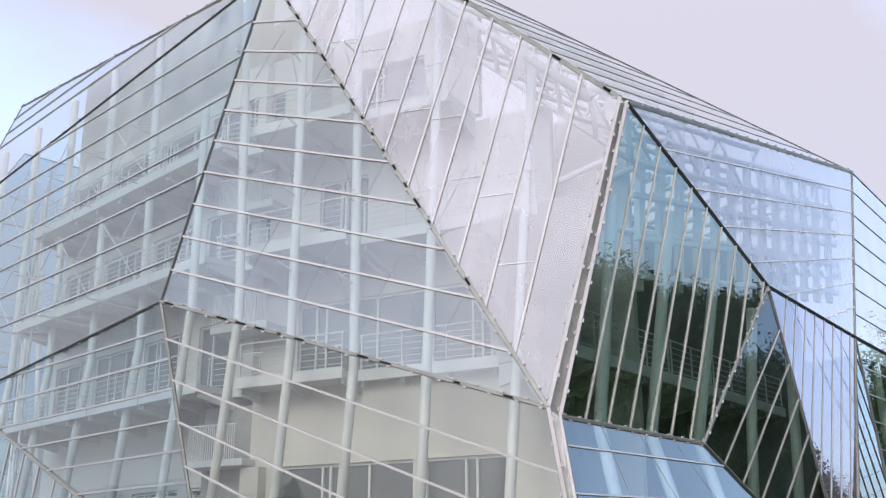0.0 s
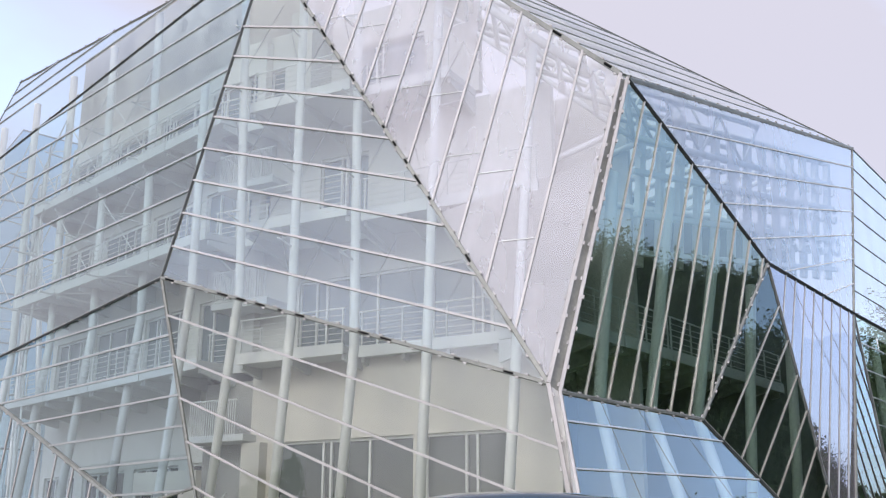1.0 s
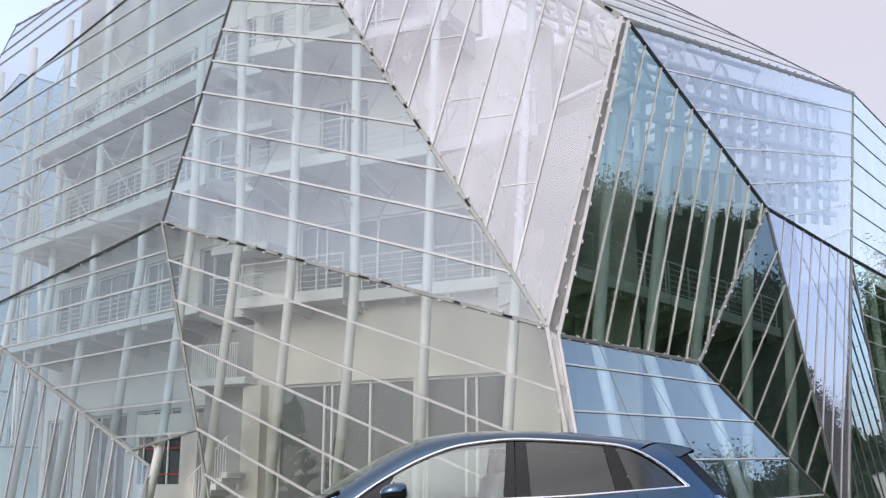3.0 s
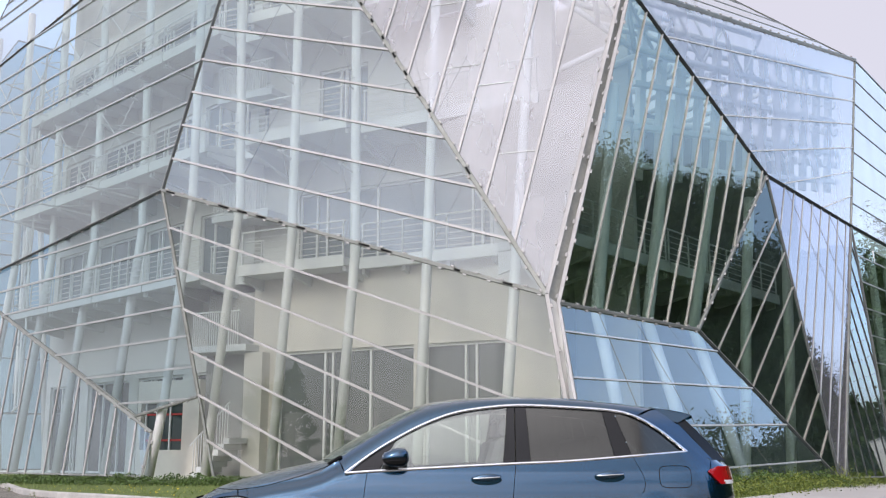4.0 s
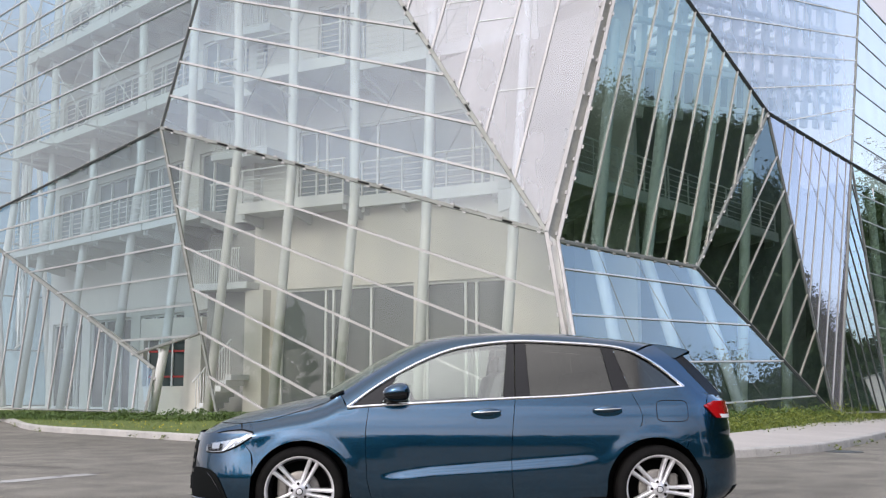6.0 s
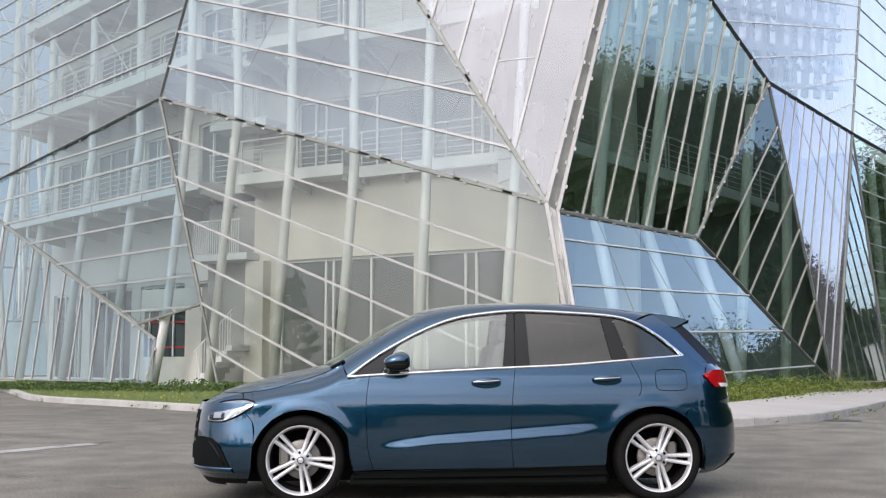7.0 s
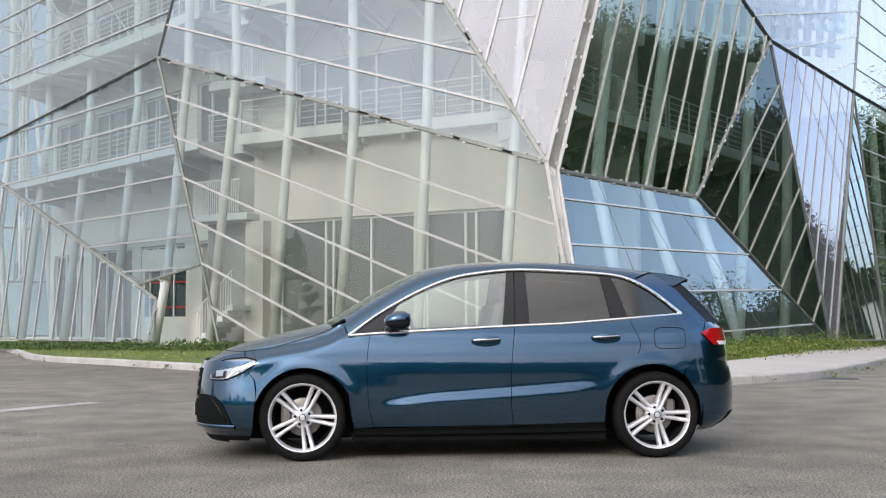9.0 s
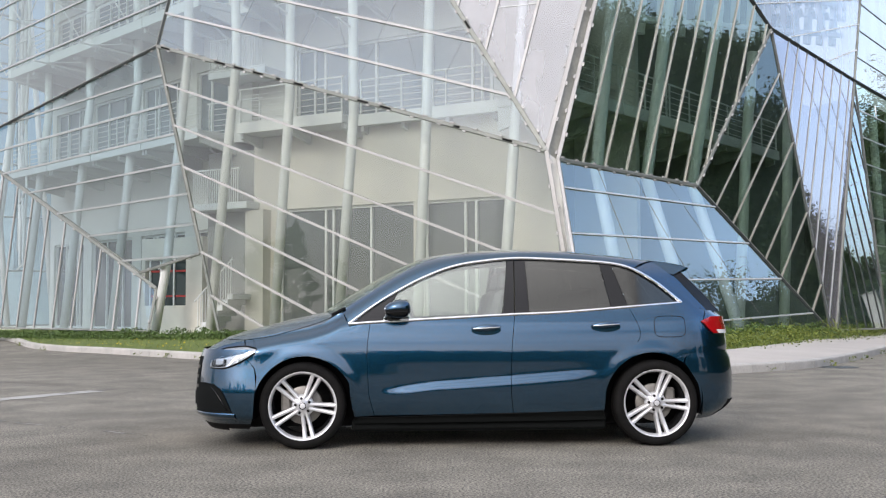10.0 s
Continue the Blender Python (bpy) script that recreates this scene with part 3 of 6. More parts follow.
def gallery_deck(p, u, v, w, depth, soffit, every=1.65):
    """A walkway slab with its edge strip, tapered brackets below and a railing on its outer edge."""
    z = soffit + DECK
    bm = bmesh.new()
    add_box(bm, turned(p + u * (w / 2) + v * (depth / 2) + UP * (soffit + DECK / 2), u), w, depth, DECK, 0.015)
    deck = part("gallery_deck", bm, SLAB, building)
    bm = bmesh.new()
    add_box(bm, turned(p + u * (w / 2) - v * 0.02 + UP * (soffit + DECK / 2 + 0.02), u), w, 0.04, DECK + 0.1, 0.008)
    part("edge_strip", bm, WHITE_STEEL, deck)
    n = max(1, round(w / every))
    for k in range(n + 1):
        c = p + u * min(max(w * k / n, 0.08), w - 0.08)
        bm = bmesh.new()
        ring = [(0.12, soffit - 0.01), (depth, soffit - 0.01), (depth, soffit - 0.62), (0.12, soffit - 0.16)]
        sides = [[bm.verts.new(c + v * d + UP * h + u * e) for d, h in ring] for e in (-0.06, 0.06)]
        bm.faces.new(sides[0][::-1])
        bm.faces.new(sides[1])
        for a in range(4):
            b = (a + 1) % 4
            bm.faces.new((sides[0][a], sides[0][b], sides[1][b], sides[1][a]))
        part("bracket", bm, SLAB, deck)
        bm = bmesh.new()
        c = c + v * 0.05
        add_beam(bm, c + UP * z, c + UP * (z + 1.1), 0.05, 0.03, u)
        part("post", bm, WHITE_STEEL, deck)
    a, b = p + v * 0.05, p + u * w + v * 0.05
    for h, r in ((0.18, 0.012), (0.36, 0.012), (0.54, 0.012), (0.72, 0.012), (0.9, 0.012), (1.1, 0.026)):
        bm = bmesh.new()
        add_tube(bm, [a + UP * (z + h), b + UP * (z + h)], r, 6)
        part("handrail", bm, WHITE_STEEL, deck)
    return deck


def wall_with_windows(p, u, w, z0, z1, head, openings, mat, glass, deep=0.26):
    """A storey of wall from p along u: solid piers, a band over the openings, and framed glazing in them."""
    v = Vector((-u.y, u.x, 0))
    if v.y < 0:
        v.negate()
    bm = bmesh.new()
    add_box(bm, turned(p + u * (w / 2) + UP * ((head + z1) / 2), u), w, deep, z1 - head)
    x = 0.0
    for a, b, _ in [*openings, (w, w, ())]:
        if a - x > 0.02:
            add_box(bm, turned(p + u * ((x + a) / 2) + UP * ((z0 + head) / 2), u), a - x, deep - 0.004, head - z0)
        x = b
    wall_ob = part("wall_panel", bm, mat, building)
    for a, b, bars in openings:
        cuts = [a, *bars, b]
        for c, d in zip(cuts, cuts[1:]):
            gb = bmesh.new()
            add_box(gb, turned(p + u * ((c + d) / 2) + v * 0.06 + UP * ((z0 + head) / 2), u), d - c, 0.03, head - z0)
            part("window", gb, glass, wall_ob)
        for c in cuts:
            fb = bmesh.new()
            add_box(fb, turned(p + u * c + v * 0.02 + UP * ((z0 + head) / 2), u), 0.075, 0.1, head - z0, 0.006)
            part("mullion", fb, WHITE_STEEL, wall_ob)
        fb = bmesh.new()
        for h in (z0 + 0.04, head - 0.04):
            add_box(fb, turned(p + u * ((a + b) / 2) + v * 0.02 + UP * h, u), b - a, 0.094, 0.08)
        part("window_frame", fb, WHITE_STEEL, wall_ob)


def barred_landing(p, u, v, w, soffit):
    """A stair landing between two floors, screened by upright bars."""
    bm = bmesh.new()
    add_box(bm, turned(p + u * (w / 2) + v * 0.6 + UP * (soffit + 0.11), u), w, 1.2, 0.22, 0.012)
    landing = part("stair_landing", bm, SLAB, building)
    for k in range(int(w / 0.098)):
        bm = bmesh.new()
        c = p + u * (0.05 + 0.098 * k) + v * 0.05
        add_beam(bm, c + UP * (soffit + 0.26), c + UP * (soffit + 1.28), 0.024, 0.024, u)
        part("bar", bm, WHITE_STEEL, landing)
    for h in (0.26, 1.28):
        bm = bmesh.new()
        add_tube(bm, [p + v * 0.05 + UP * (soffit + h), p + u * w + v * 0.05 + UP * (soffit + h)], 0.028, 8)
        part("handrail", bm, WHITE_STEEL, landing)


def skin_height(x, y):
    """Height of the side skin over a place on the ground."""
    zs = []
    for a, b, d in (("A", "D", "W1"), ("D", "T0", "W1")):
        n = (N[b] - N[a]).cross(N[d] - N[a])
        zs.append(N[a].z - (n.x * (x - N[a].x) + n.y * (y - N[a].y)) / n.z)
    return min(z for z in zs if z > 9)


# front wing
for z in SOFFITS:
    for u0, u1, back in ((-0.9, 1.35, 3.2), (1.4, 5.3, 2.0), (5.35, 11.2, 2.7)):
        if z > 14 and u0 > 5:
            u1 = 8.4
        gallery_deck(A0 + U * u0 + V * back, U, V, u1 - u0, 4.45 - back, z)
FRONT_WALL = A0 + V * 4.6
wall_with_windows(A0 + V * 3.2 + U * 1.2, U, 10.3, 0.4, 6.5, 4.2, ((1.02, 5.82, (2.68, 2.96, 4.31)), (6.19, 8.91, (7.45, 7.79)),), BEIGE, HALL_GLASS)
wall_with_windows(FRONT_WALL - U * 1.1, U, 12.6, 6.74, 10.68, 9.55, ((2.9, 9.9, (3.55, 3.95, 5.9, 7.9, 9.28, 9.6)),), PLASTER, WINDOW_GLASS)
wall_with_windows(FRONT_WALL - U * 1.1, U, 12.0, 10.92, 14.78, 13.75, ((0.3, 1.5, (0.9,)), (3.6, 5.5, (4.4, 4.6)),), PLASTER, WINDOW_GLASS)
wall_with_windows(FRONT_WALL - U * 1.1, U, 9.6, 15.02, 18.9, 17.6, ((0.2, 1.9, (0.75, 1.3)), (4.9, 7.6, (5.7, 5.95)),), PLASTER, WINDOW_GLASS)
for z in (8.66, 12.8):
    barred_landing(A0 - U * 0.95 + V * 3.3, U, V, 2.35, z)
# far side of the stair, set back from the front wall
bm = bmesh.new()
add_box(bm, turned(A0 + U * 0.2 + V * 5.3 + UP * 9.6, U), 2.9, 0.25, 18.2)
part("stair_wall", bm, PLASTER, building)
# white return wall beside the upper galleries
bm = bmesh.new()
add_box(bm, turned(A0 + U * 2.35 + V * 3.9 + UP * 16.9, U), 0.9, 1.2, 3.9)
part("return_wall", bm, PLASTER, building)

# side wing
for z in SOFFITS:
    for k in range(4):
        gallery_deck(A0 + LEFT * (0.6 + 3.58 * k) + LEFT_IN * (1.8 if z < 14 else 2.1), LEFT, LEFT_IN, 3.52, 2.3, z, 1.8)
SIDE_WALL = A0 + LEFT_IN * 4.2 + LEFT * 1.0
for z0, z1, head in ((0.4, 6.5, 3.9), (6.74, 10.68, 9.5), (10.92, 14.78, 13.6), (15.02, 18.6, 17.6)):
    bays = [(0.5, 3.4, (1.2, 1.5, 2.6)), (4.1, 7.2, (4.9, 6.2, 6.45)), (7.9, 11.2, (8.8, 10.1)), (11.9, 14.6, (12.4, 12.65, 13.7))]
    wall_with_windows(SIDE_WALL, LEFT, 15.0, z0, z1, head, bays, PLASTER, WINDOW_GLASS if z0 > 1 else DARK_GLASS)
# blank wall over the top storey, cut to the slope of the roof
for p0, u, w, z0 in ((SIDE_WALL, LEFT, 15.0, 18.62), (SIDE_WALL + LEFT_IN * 3.0, LEFT, 15.0, 18.62)):
    bm = bmesh.new()
    low, high = [], []
    for k in range(13):
        p = p0 + u * (w * k / 12)
        low.append(p + UP * z0)
        high.append(p + UP * max(z0 + 0.1, min(skin_height(p.x, p.y) - 0.7, 23.2)))
    bm.faces.new([bm.verts.new(p) for p in low + high[::-1]])
    bmesh.ops.solidify(bm, geom=bm.faces[:], thickness=0.2)
    part("top_wall", bm, PLASTER, building)
# right wing, behind the dark glass
B0 = Vector((3.13, 25.8, 0))
for k in range(5):
    gallery_deck(B0 + RIGHT * (0.1 + 2.9 * k), RIGHT, RIGHT_IN, 2.85, 2.2, 6.5, 1.43)
wall_with_windows(B0 + RIGHT_IN * 2.4 + RIGHT * 0.95, RIGHT, 14.05, 0.4, 6.5, 3.4, ((0.5, 3.05, (0.85, 1.95)), (4.05, 7.85, (5.25, 6.65)), (8.85, 12.45, (10.05, 11.35))), GREY_WALL, DARK_GLASS)
wall_with_windows(B0 + RIGHT_IN * 2.4 + RIGHT * 2.35, RIGHT, 12.65, 6.74, 10.3, 9.4, ((0.3, 1.85, (0.65,)), (2.65, 6.45, (3.85, 4.15, 5.25)), (7.45, 11.05, (8.65, 9.95))), GREY_WALL, DARK_GLASS)


def column(pts, radius=0.138):
    bm = bmesh.new()
    add_tube(bm, pts, radius, 16)
    return part("column", bm, WHITE_STEEL, building, smooth=True)


def skin_point(p, out, corners):
    """Where a level line from p along out meets the plane of three corners."""
    a, b, c = (N[k] for k in corners)
    n = (b - a).cross(c - a).normalized()
    return p + out * ((a - p).dot(n) / out.dot(n))


def stays(col, p, out, corners):
    """A slim steel arm from a column to the skin, with a cross piece at the glass."""
    tip = skin_point(p, out, corners)
    gap = (tip - p).dot(out)
    if not 0.3 < gap < 2.6:
        return
    bm = bmesh.new()
    add_tube(bm, [p - UP * 0.12, tip - out * 0.08], 0.03, 6)
    add_tube(bm, [p + UP * 0.3, p.lerp(tip, 0.75)], 0.02, 6)
    part("stay", bm, WHITE_STEEL, col)


FRONT_COLUMNS = (
    [(-6.75, 31.4, 20.0), (-6.06, 29.76, 8.52), (-6.87, 30.14, 0.4)],
    [(-4.6, 30.5, 19.5), (-4.33, 28.72, 7.26), (-4.80, 29.01, 0.4)],
    [(-2.75, 29.9, 19.6), (-2.43, 27.65, 6.4), (-2.88, 27.96, 0.4)],
    [(-0.1, 29.2, 18.6), (-0.45, 26.62, 5.52), (-0.69, 26.75, 0.4)],
    [(2.75, 28.4, 16.3), (1.73, 25.43, 4.46), (1.44, 25.58, 0.4)],
)
for pts in FRONT_COLUMNS:
    col = column(pts)
    top_p, knee = Vector(pts[0]), Vector(pts[1])
    if top_p.x < -2:
        for f in (0.2, 0.4, 0.6, 0.8):
            stays(col, knee.lerp(top_p, f), -V, "ABD")
column([(-8.05, 32.0, 16.2), (-7.70, 30.6, 8.89), (-8.35, 30.95, 2.6), (-8.74, 31.1, 0.4)])


for k in range(5):
    knee = A0 + LEFT * (5.7 + 3.6 * k) + LEFT_IN * 2.5 + UP * 8.9
    top_p = A0 + LEFT * (6.5 + 3.6 * k) + LEFT_IN * 2.7
    top_p.z = min(skin_height(top_p.x, top_p.y) - 0.4, 22.5)
    foot = A0 + LEFT * (5.15 + 3.6 * k) + LEFT_IN * 1.35 + UP * 0.4
    col = column([top_p, knee, foot], 0.155)
    for z in (10.2, 12.6, 15.0, 17.2):
        f = (z - knee.z) / (top_p.z - knee.z)
        stays(col, knee.lerp(top_p, f), -LEFT_IN, ("A", "D", "W1"))
# thin cross bracing and tie rods between the side columns
for k in range(4):
    a = A0 + LEFT * (6.1 + 3.6 * k) + LEFT_IN * 2.4
    b = a + LEFT * 3.6
    for z0, z1 in ((11.2, 14.6), (15.3, 18.8)):
        for lo, hi in ((z0, z1), (z1, z0)):
            bm = bmesh.new()
            add_tube(bm, [a + UP * lo, b + UP * hi], 0.024, 6)
            part("cross_brace", bm, WHITE_STEEL, building)
for pts in FRONT_COLUMNS[:4]:
    top_p, knee = Vector(pts[0]), Vector(pts[1])
    for f in (0.06, 0.36, 0.66):
        p = knee.lerp(top_p, f)
        for d in (-0.9, 1.1):
            bm = bmesh.new()
            add_tube(bm, [p, p + U * d + V * 0.5 + UP * 2.4], 0.014, 5)
            part("tie_rod", bm, EDGE_GREY, building)
# glass wall added to close the side wing's back and dim the sky beyond
REAR = [Vector(v) for v in ((-23.1, 47.5, 17.6), (-20.2, 44.6, 0.45), (-9.0, 56.0, 0.45), (-11.0, 58.0, 21.5), (-21.3, 48.6, 21.5))]
facet(REAR, [(REAR[1] + UP * z, REAR[2] + UP * z) for z in (2.6, 5.2, 7.8, 10.4, 13.0, 15.6, 18.2)], GLASS_REAR, RAIL_GREY, 0.07, 0.07, label="tinted glass wall added at the back of the side wing to dim the sky")
for k in range(7):
    p = REAR[1].lerp(REAR[2], 0.08 + 0.13 * k)
    q = REAR[0].lerp(REAR[3], 0.08 + 0.13 * k)
    column([p + Vector((0.3, -0.6, 0)), q + Vector((0.3, -0.6, 0))], 0.13)
# columns behind the dark glass, bent outwards behind the blue apron
for top_p, knee, foot in (
    ((4.75, 27.1, 11.2), (3.98, 26.3, 4.68), (4.55, 24.9, 0.4)),
    ((6.75, 29.05, 11.4), (5.59, 27.89, 4.66), (6.55, 26.7, 0.4)),
    ((8.45, 30.75, 10.3), (7.23, 29.51, 4.7), (8.2, 28.3, 0.4)),
    ((9.85, 32.1, 9.2), (9.4, 31.65, 5.4), (8.95, 31.1, 0.4)),
    ((11.5, 33.75, 8.3), (11.3, 33.5, 4.6), (11.0, 33.2, 0.4)),
):
    column([top_p, knee, foot], 0.165)
# posts and cross bars under the long roof edge
n_side = (N["H"] - N["Cr"]).cross(N["G"] - N["Cr"]).normalized()
if n_side.y < 0:
    n_side.negate()
# roof steel made paler than WHITE_STEEL to stand in for sunlight on it
GRID_BRIGHT = varied("brightened_roof_steel", (0.78, 0.78, 0.77), (0.86, 0.86, 0.85), 0.8, 0.5)
run = (N["H"] - N["Cr"]).normalized()
for k in range(13):
    top_p = on("Cr", "H", 0.13 + 0.07 * k) + n_side * 0.9 + Vector((0, 0, -0.45))
    low_p = top_p + n_side * 0.4 - Vector((0, 0, 4.6))
    bm = bmesh.new()
    add_beam(bm, top_p, low_p, 0.3, 0.2, n_side, 0.02)
    for z_drop in ((1.0, 2.1, 3.4) if k > 6 else (1.0, 2.1) if k > 3 else (1.0,)):
        c = top_p - Vector((0, 0, z_drop))
        for d in (-0.34, 0.34):
            add_beam(bm, c + run * (d * 0.45) + Vector((0, 0, 0.34)), c + run * d + Vector((0, 0, 0.08)), 0.1, 0.14, n_side)
            add_beam(bm, c + run * (d * 0.45) - Vector((0, 0, 0.34)), c + run * d - Vector((0, 0, 0.08)), 0.1, 0.14, n_side)
    part("branching_post", bm, GRID_BRIGHT, building)
for z_drop in (0.45, 1.3, 2.3, 3.6, 4.75):
    bm = bmesh.new()
    p, q = on("Cr", "H", 0.09) + n_side * 0.9, on("Cr", "H", 0.97) + n_side * 0.9
    add_beam(bm, p - Vector((0, 0, z_drop)), q - Vector((0, 0, z_drop)), 0.17, 0.16, n_side, 0.02)
    part("tie_bar", bm, GRID_BRIGHT, building)
for k in range(9):
    p = on("Cr", "H", 0.06 + 0.1 * k) + n_side * 1.0
    bm = bmesh.new()
    add_tube(bm, [p - Vector((0, 0, 1.1)), p + Vector((-3.2, 3.4, -1.5))], 0.1, 8)
    add_tube(bm, [p - Vector((0, 0, 3.4)), p + Vector((-3.2, 3.4, -1.5))], 0.07, 8)
    part("roof_strut", bm, GRID_BRIGHT, building, smooth=True)
# ring beams just inside the ridges
for a, b, back, rad in (("C", "E", 0.55, 0.14), ("Cr", "H", 0.9, 0.08)):
    v = (Vector((0, 44, 6)) - (N[a] + N[b]) / 2).normalized() * back
    bm = bmesh.new()
    add_tube(bm, [N[a].lerp(N[b], 0.1) + v, N[a].lerp(N[b], 0.92) + v], rad, 12)
    part("ring_beam", bm, WHITE_STEEL, building, smooth=True)
# roof trusses under the bright slope: an upper and a lower chord with a zigzag between them
for k in range(7):
    f = 0.04 + 0.14 * k
    a, b = on("C", "E", f), on("H", "U", f)
    d = (b - a).normalized()
    a, b = a + d * 0.7 - UP * 0.45, a + d * 9.0 - UP * 0.45
    bm = bmesh.new()
    add_tube(bm, [a, b], 0.09, 8)
    add_tube(bm, [a - UP * 1.5 + d * 0.3, b - UP * 1.5], 0.09, 8)
    add_tube(bm, [a, a - UP * 1.5 + d * 0.3], 0.08, 8)
    for i in range(6):
        p, q = a.lerp(b, i / 6), a.lerp(b, (i + 1) / 6)
        add_tube(bm, [p - UP * 1.5 if i % 2 else p, q if i % 2 else q - UP * 1.5], 0.055, 6)
    part("roof_truss", bm, WHITE_STEEL, building, smooth=True)
for h, back, rad in ((2.0, 1.1, 0.08), (2.0, 4.4, 0.07), (0.5, 3.2, 0.06), (0.5, 5.6, 0.06)):
    side = (on("H", "U", 0.5) - on("C", "E", 0.5)).normalized()
    bm = bmesh.new()
    add_tube(bm, [on("C", "E", 0.04) + side * back - UP * h, on("C", "E", 0.88) + side * back - UP * h], rad, 8)
    part("purlin", bm, WHITE_STEEL, building, smooth=True)
# galleries and white cladding behind the bright facade
BRIGHT_IN = (N["B"] - N["D"]).cross(N["C"] - N["D"]).normalized()
if BRIGHT_IN.y < 0:
    BRIGHT_IN.negate()
bm = bmesh.new()
ring = [on("B", "D", 0.06), on("B", "C", 0.06), on("B", "C", 0.8), on("B", "D", 0.36)]
bm.faces.new([bm.verts.new(p + BRIGHT_IN * 1.25) for p in ring])
bmesh.ops.solidify(bm, geom=bm.faces[:], thickness=0.12)
part("white_cladding", bm, PLASTER, building, "white cladding panels behind the bright glass")
# lattice at the open end of the side wing
for k in range(8):
    p = Vector((-16.5 - 0.6 * k, 40.5 + 1.3 * k, 0))
    bm = bmesh.new()
    for z in range(5):
        z0 = 3.0 + 2.9 * z
        add_tube(bm, [p + Vector((0, 0, z0)), p + Vector((-0.6, 1.3, z0 + (2.9 if (k + z) % 2 else 0)))], 0.05, 6)
        add_tube(bm, [p + Vector((0, 0, z0 + (0 if (k + z) % 2 else 2.9))), p + Vector((-0.6, 1.3, z0))], 0.05, 6)
    part("lattice", bm, WHITE_STEEL, building)

# closing walls and roof of the inner building
bm = bmesh.new()
for p, q, z1 in ((A0 + V * 6.5, A0 + V * 6.5 + U * 12.6, 15.0), (Vector((-7, 37, 0)), Vector((-16, 46, 0)), 15.0), (Vector((-16.2, 46.2, 0)), Vector((-27, 57, 0)), 7.4)):
    q2, p2 = Vector(q), Vector(p)
    add_beam(bm, p2 + Vector((0, 0, z1 / 2)), q2 + Vector((0, 0, z1 / 2)), 0.3, z1, (0, 0, 1))
part("closing_wall", bm, PLASTER, building)
bm = bmesh.new()
for v in ((-6.5, 35.5), (2.8, 30.6), (3.2, 45), (-10, 50), (-15, 44)):
    bm.verts.new((*v, 15.4))
bm.faces.new(bm.verts)
bmesh.ops.solidify(bm, geom=bm.faces[:], thickness=0.25)
part("inner_roof", bm, SLAB, building)

# cream corner wall and its dark window, seen through the open gap under the side skin
p, q = Vector((-9.7, 33.25, 0)), Vector((-7.45, 32.0, 0))
d = (q - p).normalized()
bm = bmesh.new()
for f0, f1, z0, z1 in ((0.0, 1.0, 0.3, 1.25), (0.0, 1.0, 2.7, 3.4), (0.74, 1.0, 1.25, 2.7), (0.0, 0.06, 1.25, 2.7)):
    add_beam(bm, p.lerp(q, f0) + Vector((0, 0, (z0 + z1) / 2)), p.lerp(q, f1) + Vector((0, 0, (z0 + z1) / 2)), 0.25, z1 - z0, (0, 0, 1))
corner = part("corner_wall", bm, BEIGE, building)
bm = bmesh.new()
add_beam(bm, p.lerp(q, 0.06) + Vector((0, 0.08, 1.975)), p.lerp(q, 0.74) + Vector((0, 0.08, 1.975)), 0.04, 1.45, (0, 0, 1))
part("window", bm, material("deep_window_glass", (0.03, 0.045, 0.045), 0.08, spec=0.7), corner)
RED_BAR = material("red_bar", (0.35, 0.03, 0.025), 0.5)
for z in (1.55, 2.35):
    bm = bmesh.new()
    add_beam(bm, p.lerp(q, 0.1) + Vector((0, 0.03, z)), p.lerp(q, 0.7) + Vector((0, 0.03, z)), 0.03, 0.06, (0, 0, 1))
    part("bar", bm, RED_BAR, corner)
for f in (0.1, 0.28, 0.5):
    bm = bmesh.new()
    add_beam(bm, p.lerp(q, f) + Vector((0, 0.02, 1.26)), p.lerp(q, f) + Vector((0, 0.02, 2.7)), 0.05, 0.05, d)
    part("window_frame", bm, WHITE_STEEL, corner)

# recess with a stair beside the cream corner
s0 = Vector((-7.62, 33.4, 0))
up = Vector((0, 0, 1))
bm = bmesh.new()
add_beam(bm, s0 + up * 3.3, s0 + U * 2.0 + up * 3.3, 0.2, 5.8, up)
part("recess_wall", bm, GREY_WALL, building)
bm = bmesh.new()
add_beam(bm, s0 + U * 2.05 + up * 2.3 - V * 0.3, s0 + U * 2.75 + up * 2.3 - V * 0.3, 0.8, 3.8, up)
part("pier", bm, BEIGE, building)
bm = bmesh.new()
add_beam(bm, s0 + up * 4.35 - V * 0.5, s0 + U * 2.3 + up * 4.35 - V * 0.5, 0.9, 0.22, up, 0.015)
stair_landing = part("stair_landing", bm, SLAB, building)
for k in range(22):
    bm = bmesh.new()
    c = s0 + U * (0.1 + 0.086 * k) - V * 0.9
    add_beam(bm, c + up * 4.46, c + up * 5.5, 0.022, 0.022, U)
    part("bar", bm, WHITE_STEEL, stair_landing)
bm = bmesh.new()
add_tube(bm, [s0 + U * 0.06 - V * 0.9 + up * 5.52, s0 + U * 1.98 - V * 0.9 + up * 5.52], 0.028, 8)
part("handrail", bm, WHITE_STEEL, stair_landing)
c0 = s0 + U * 0.85 - V * 1.1
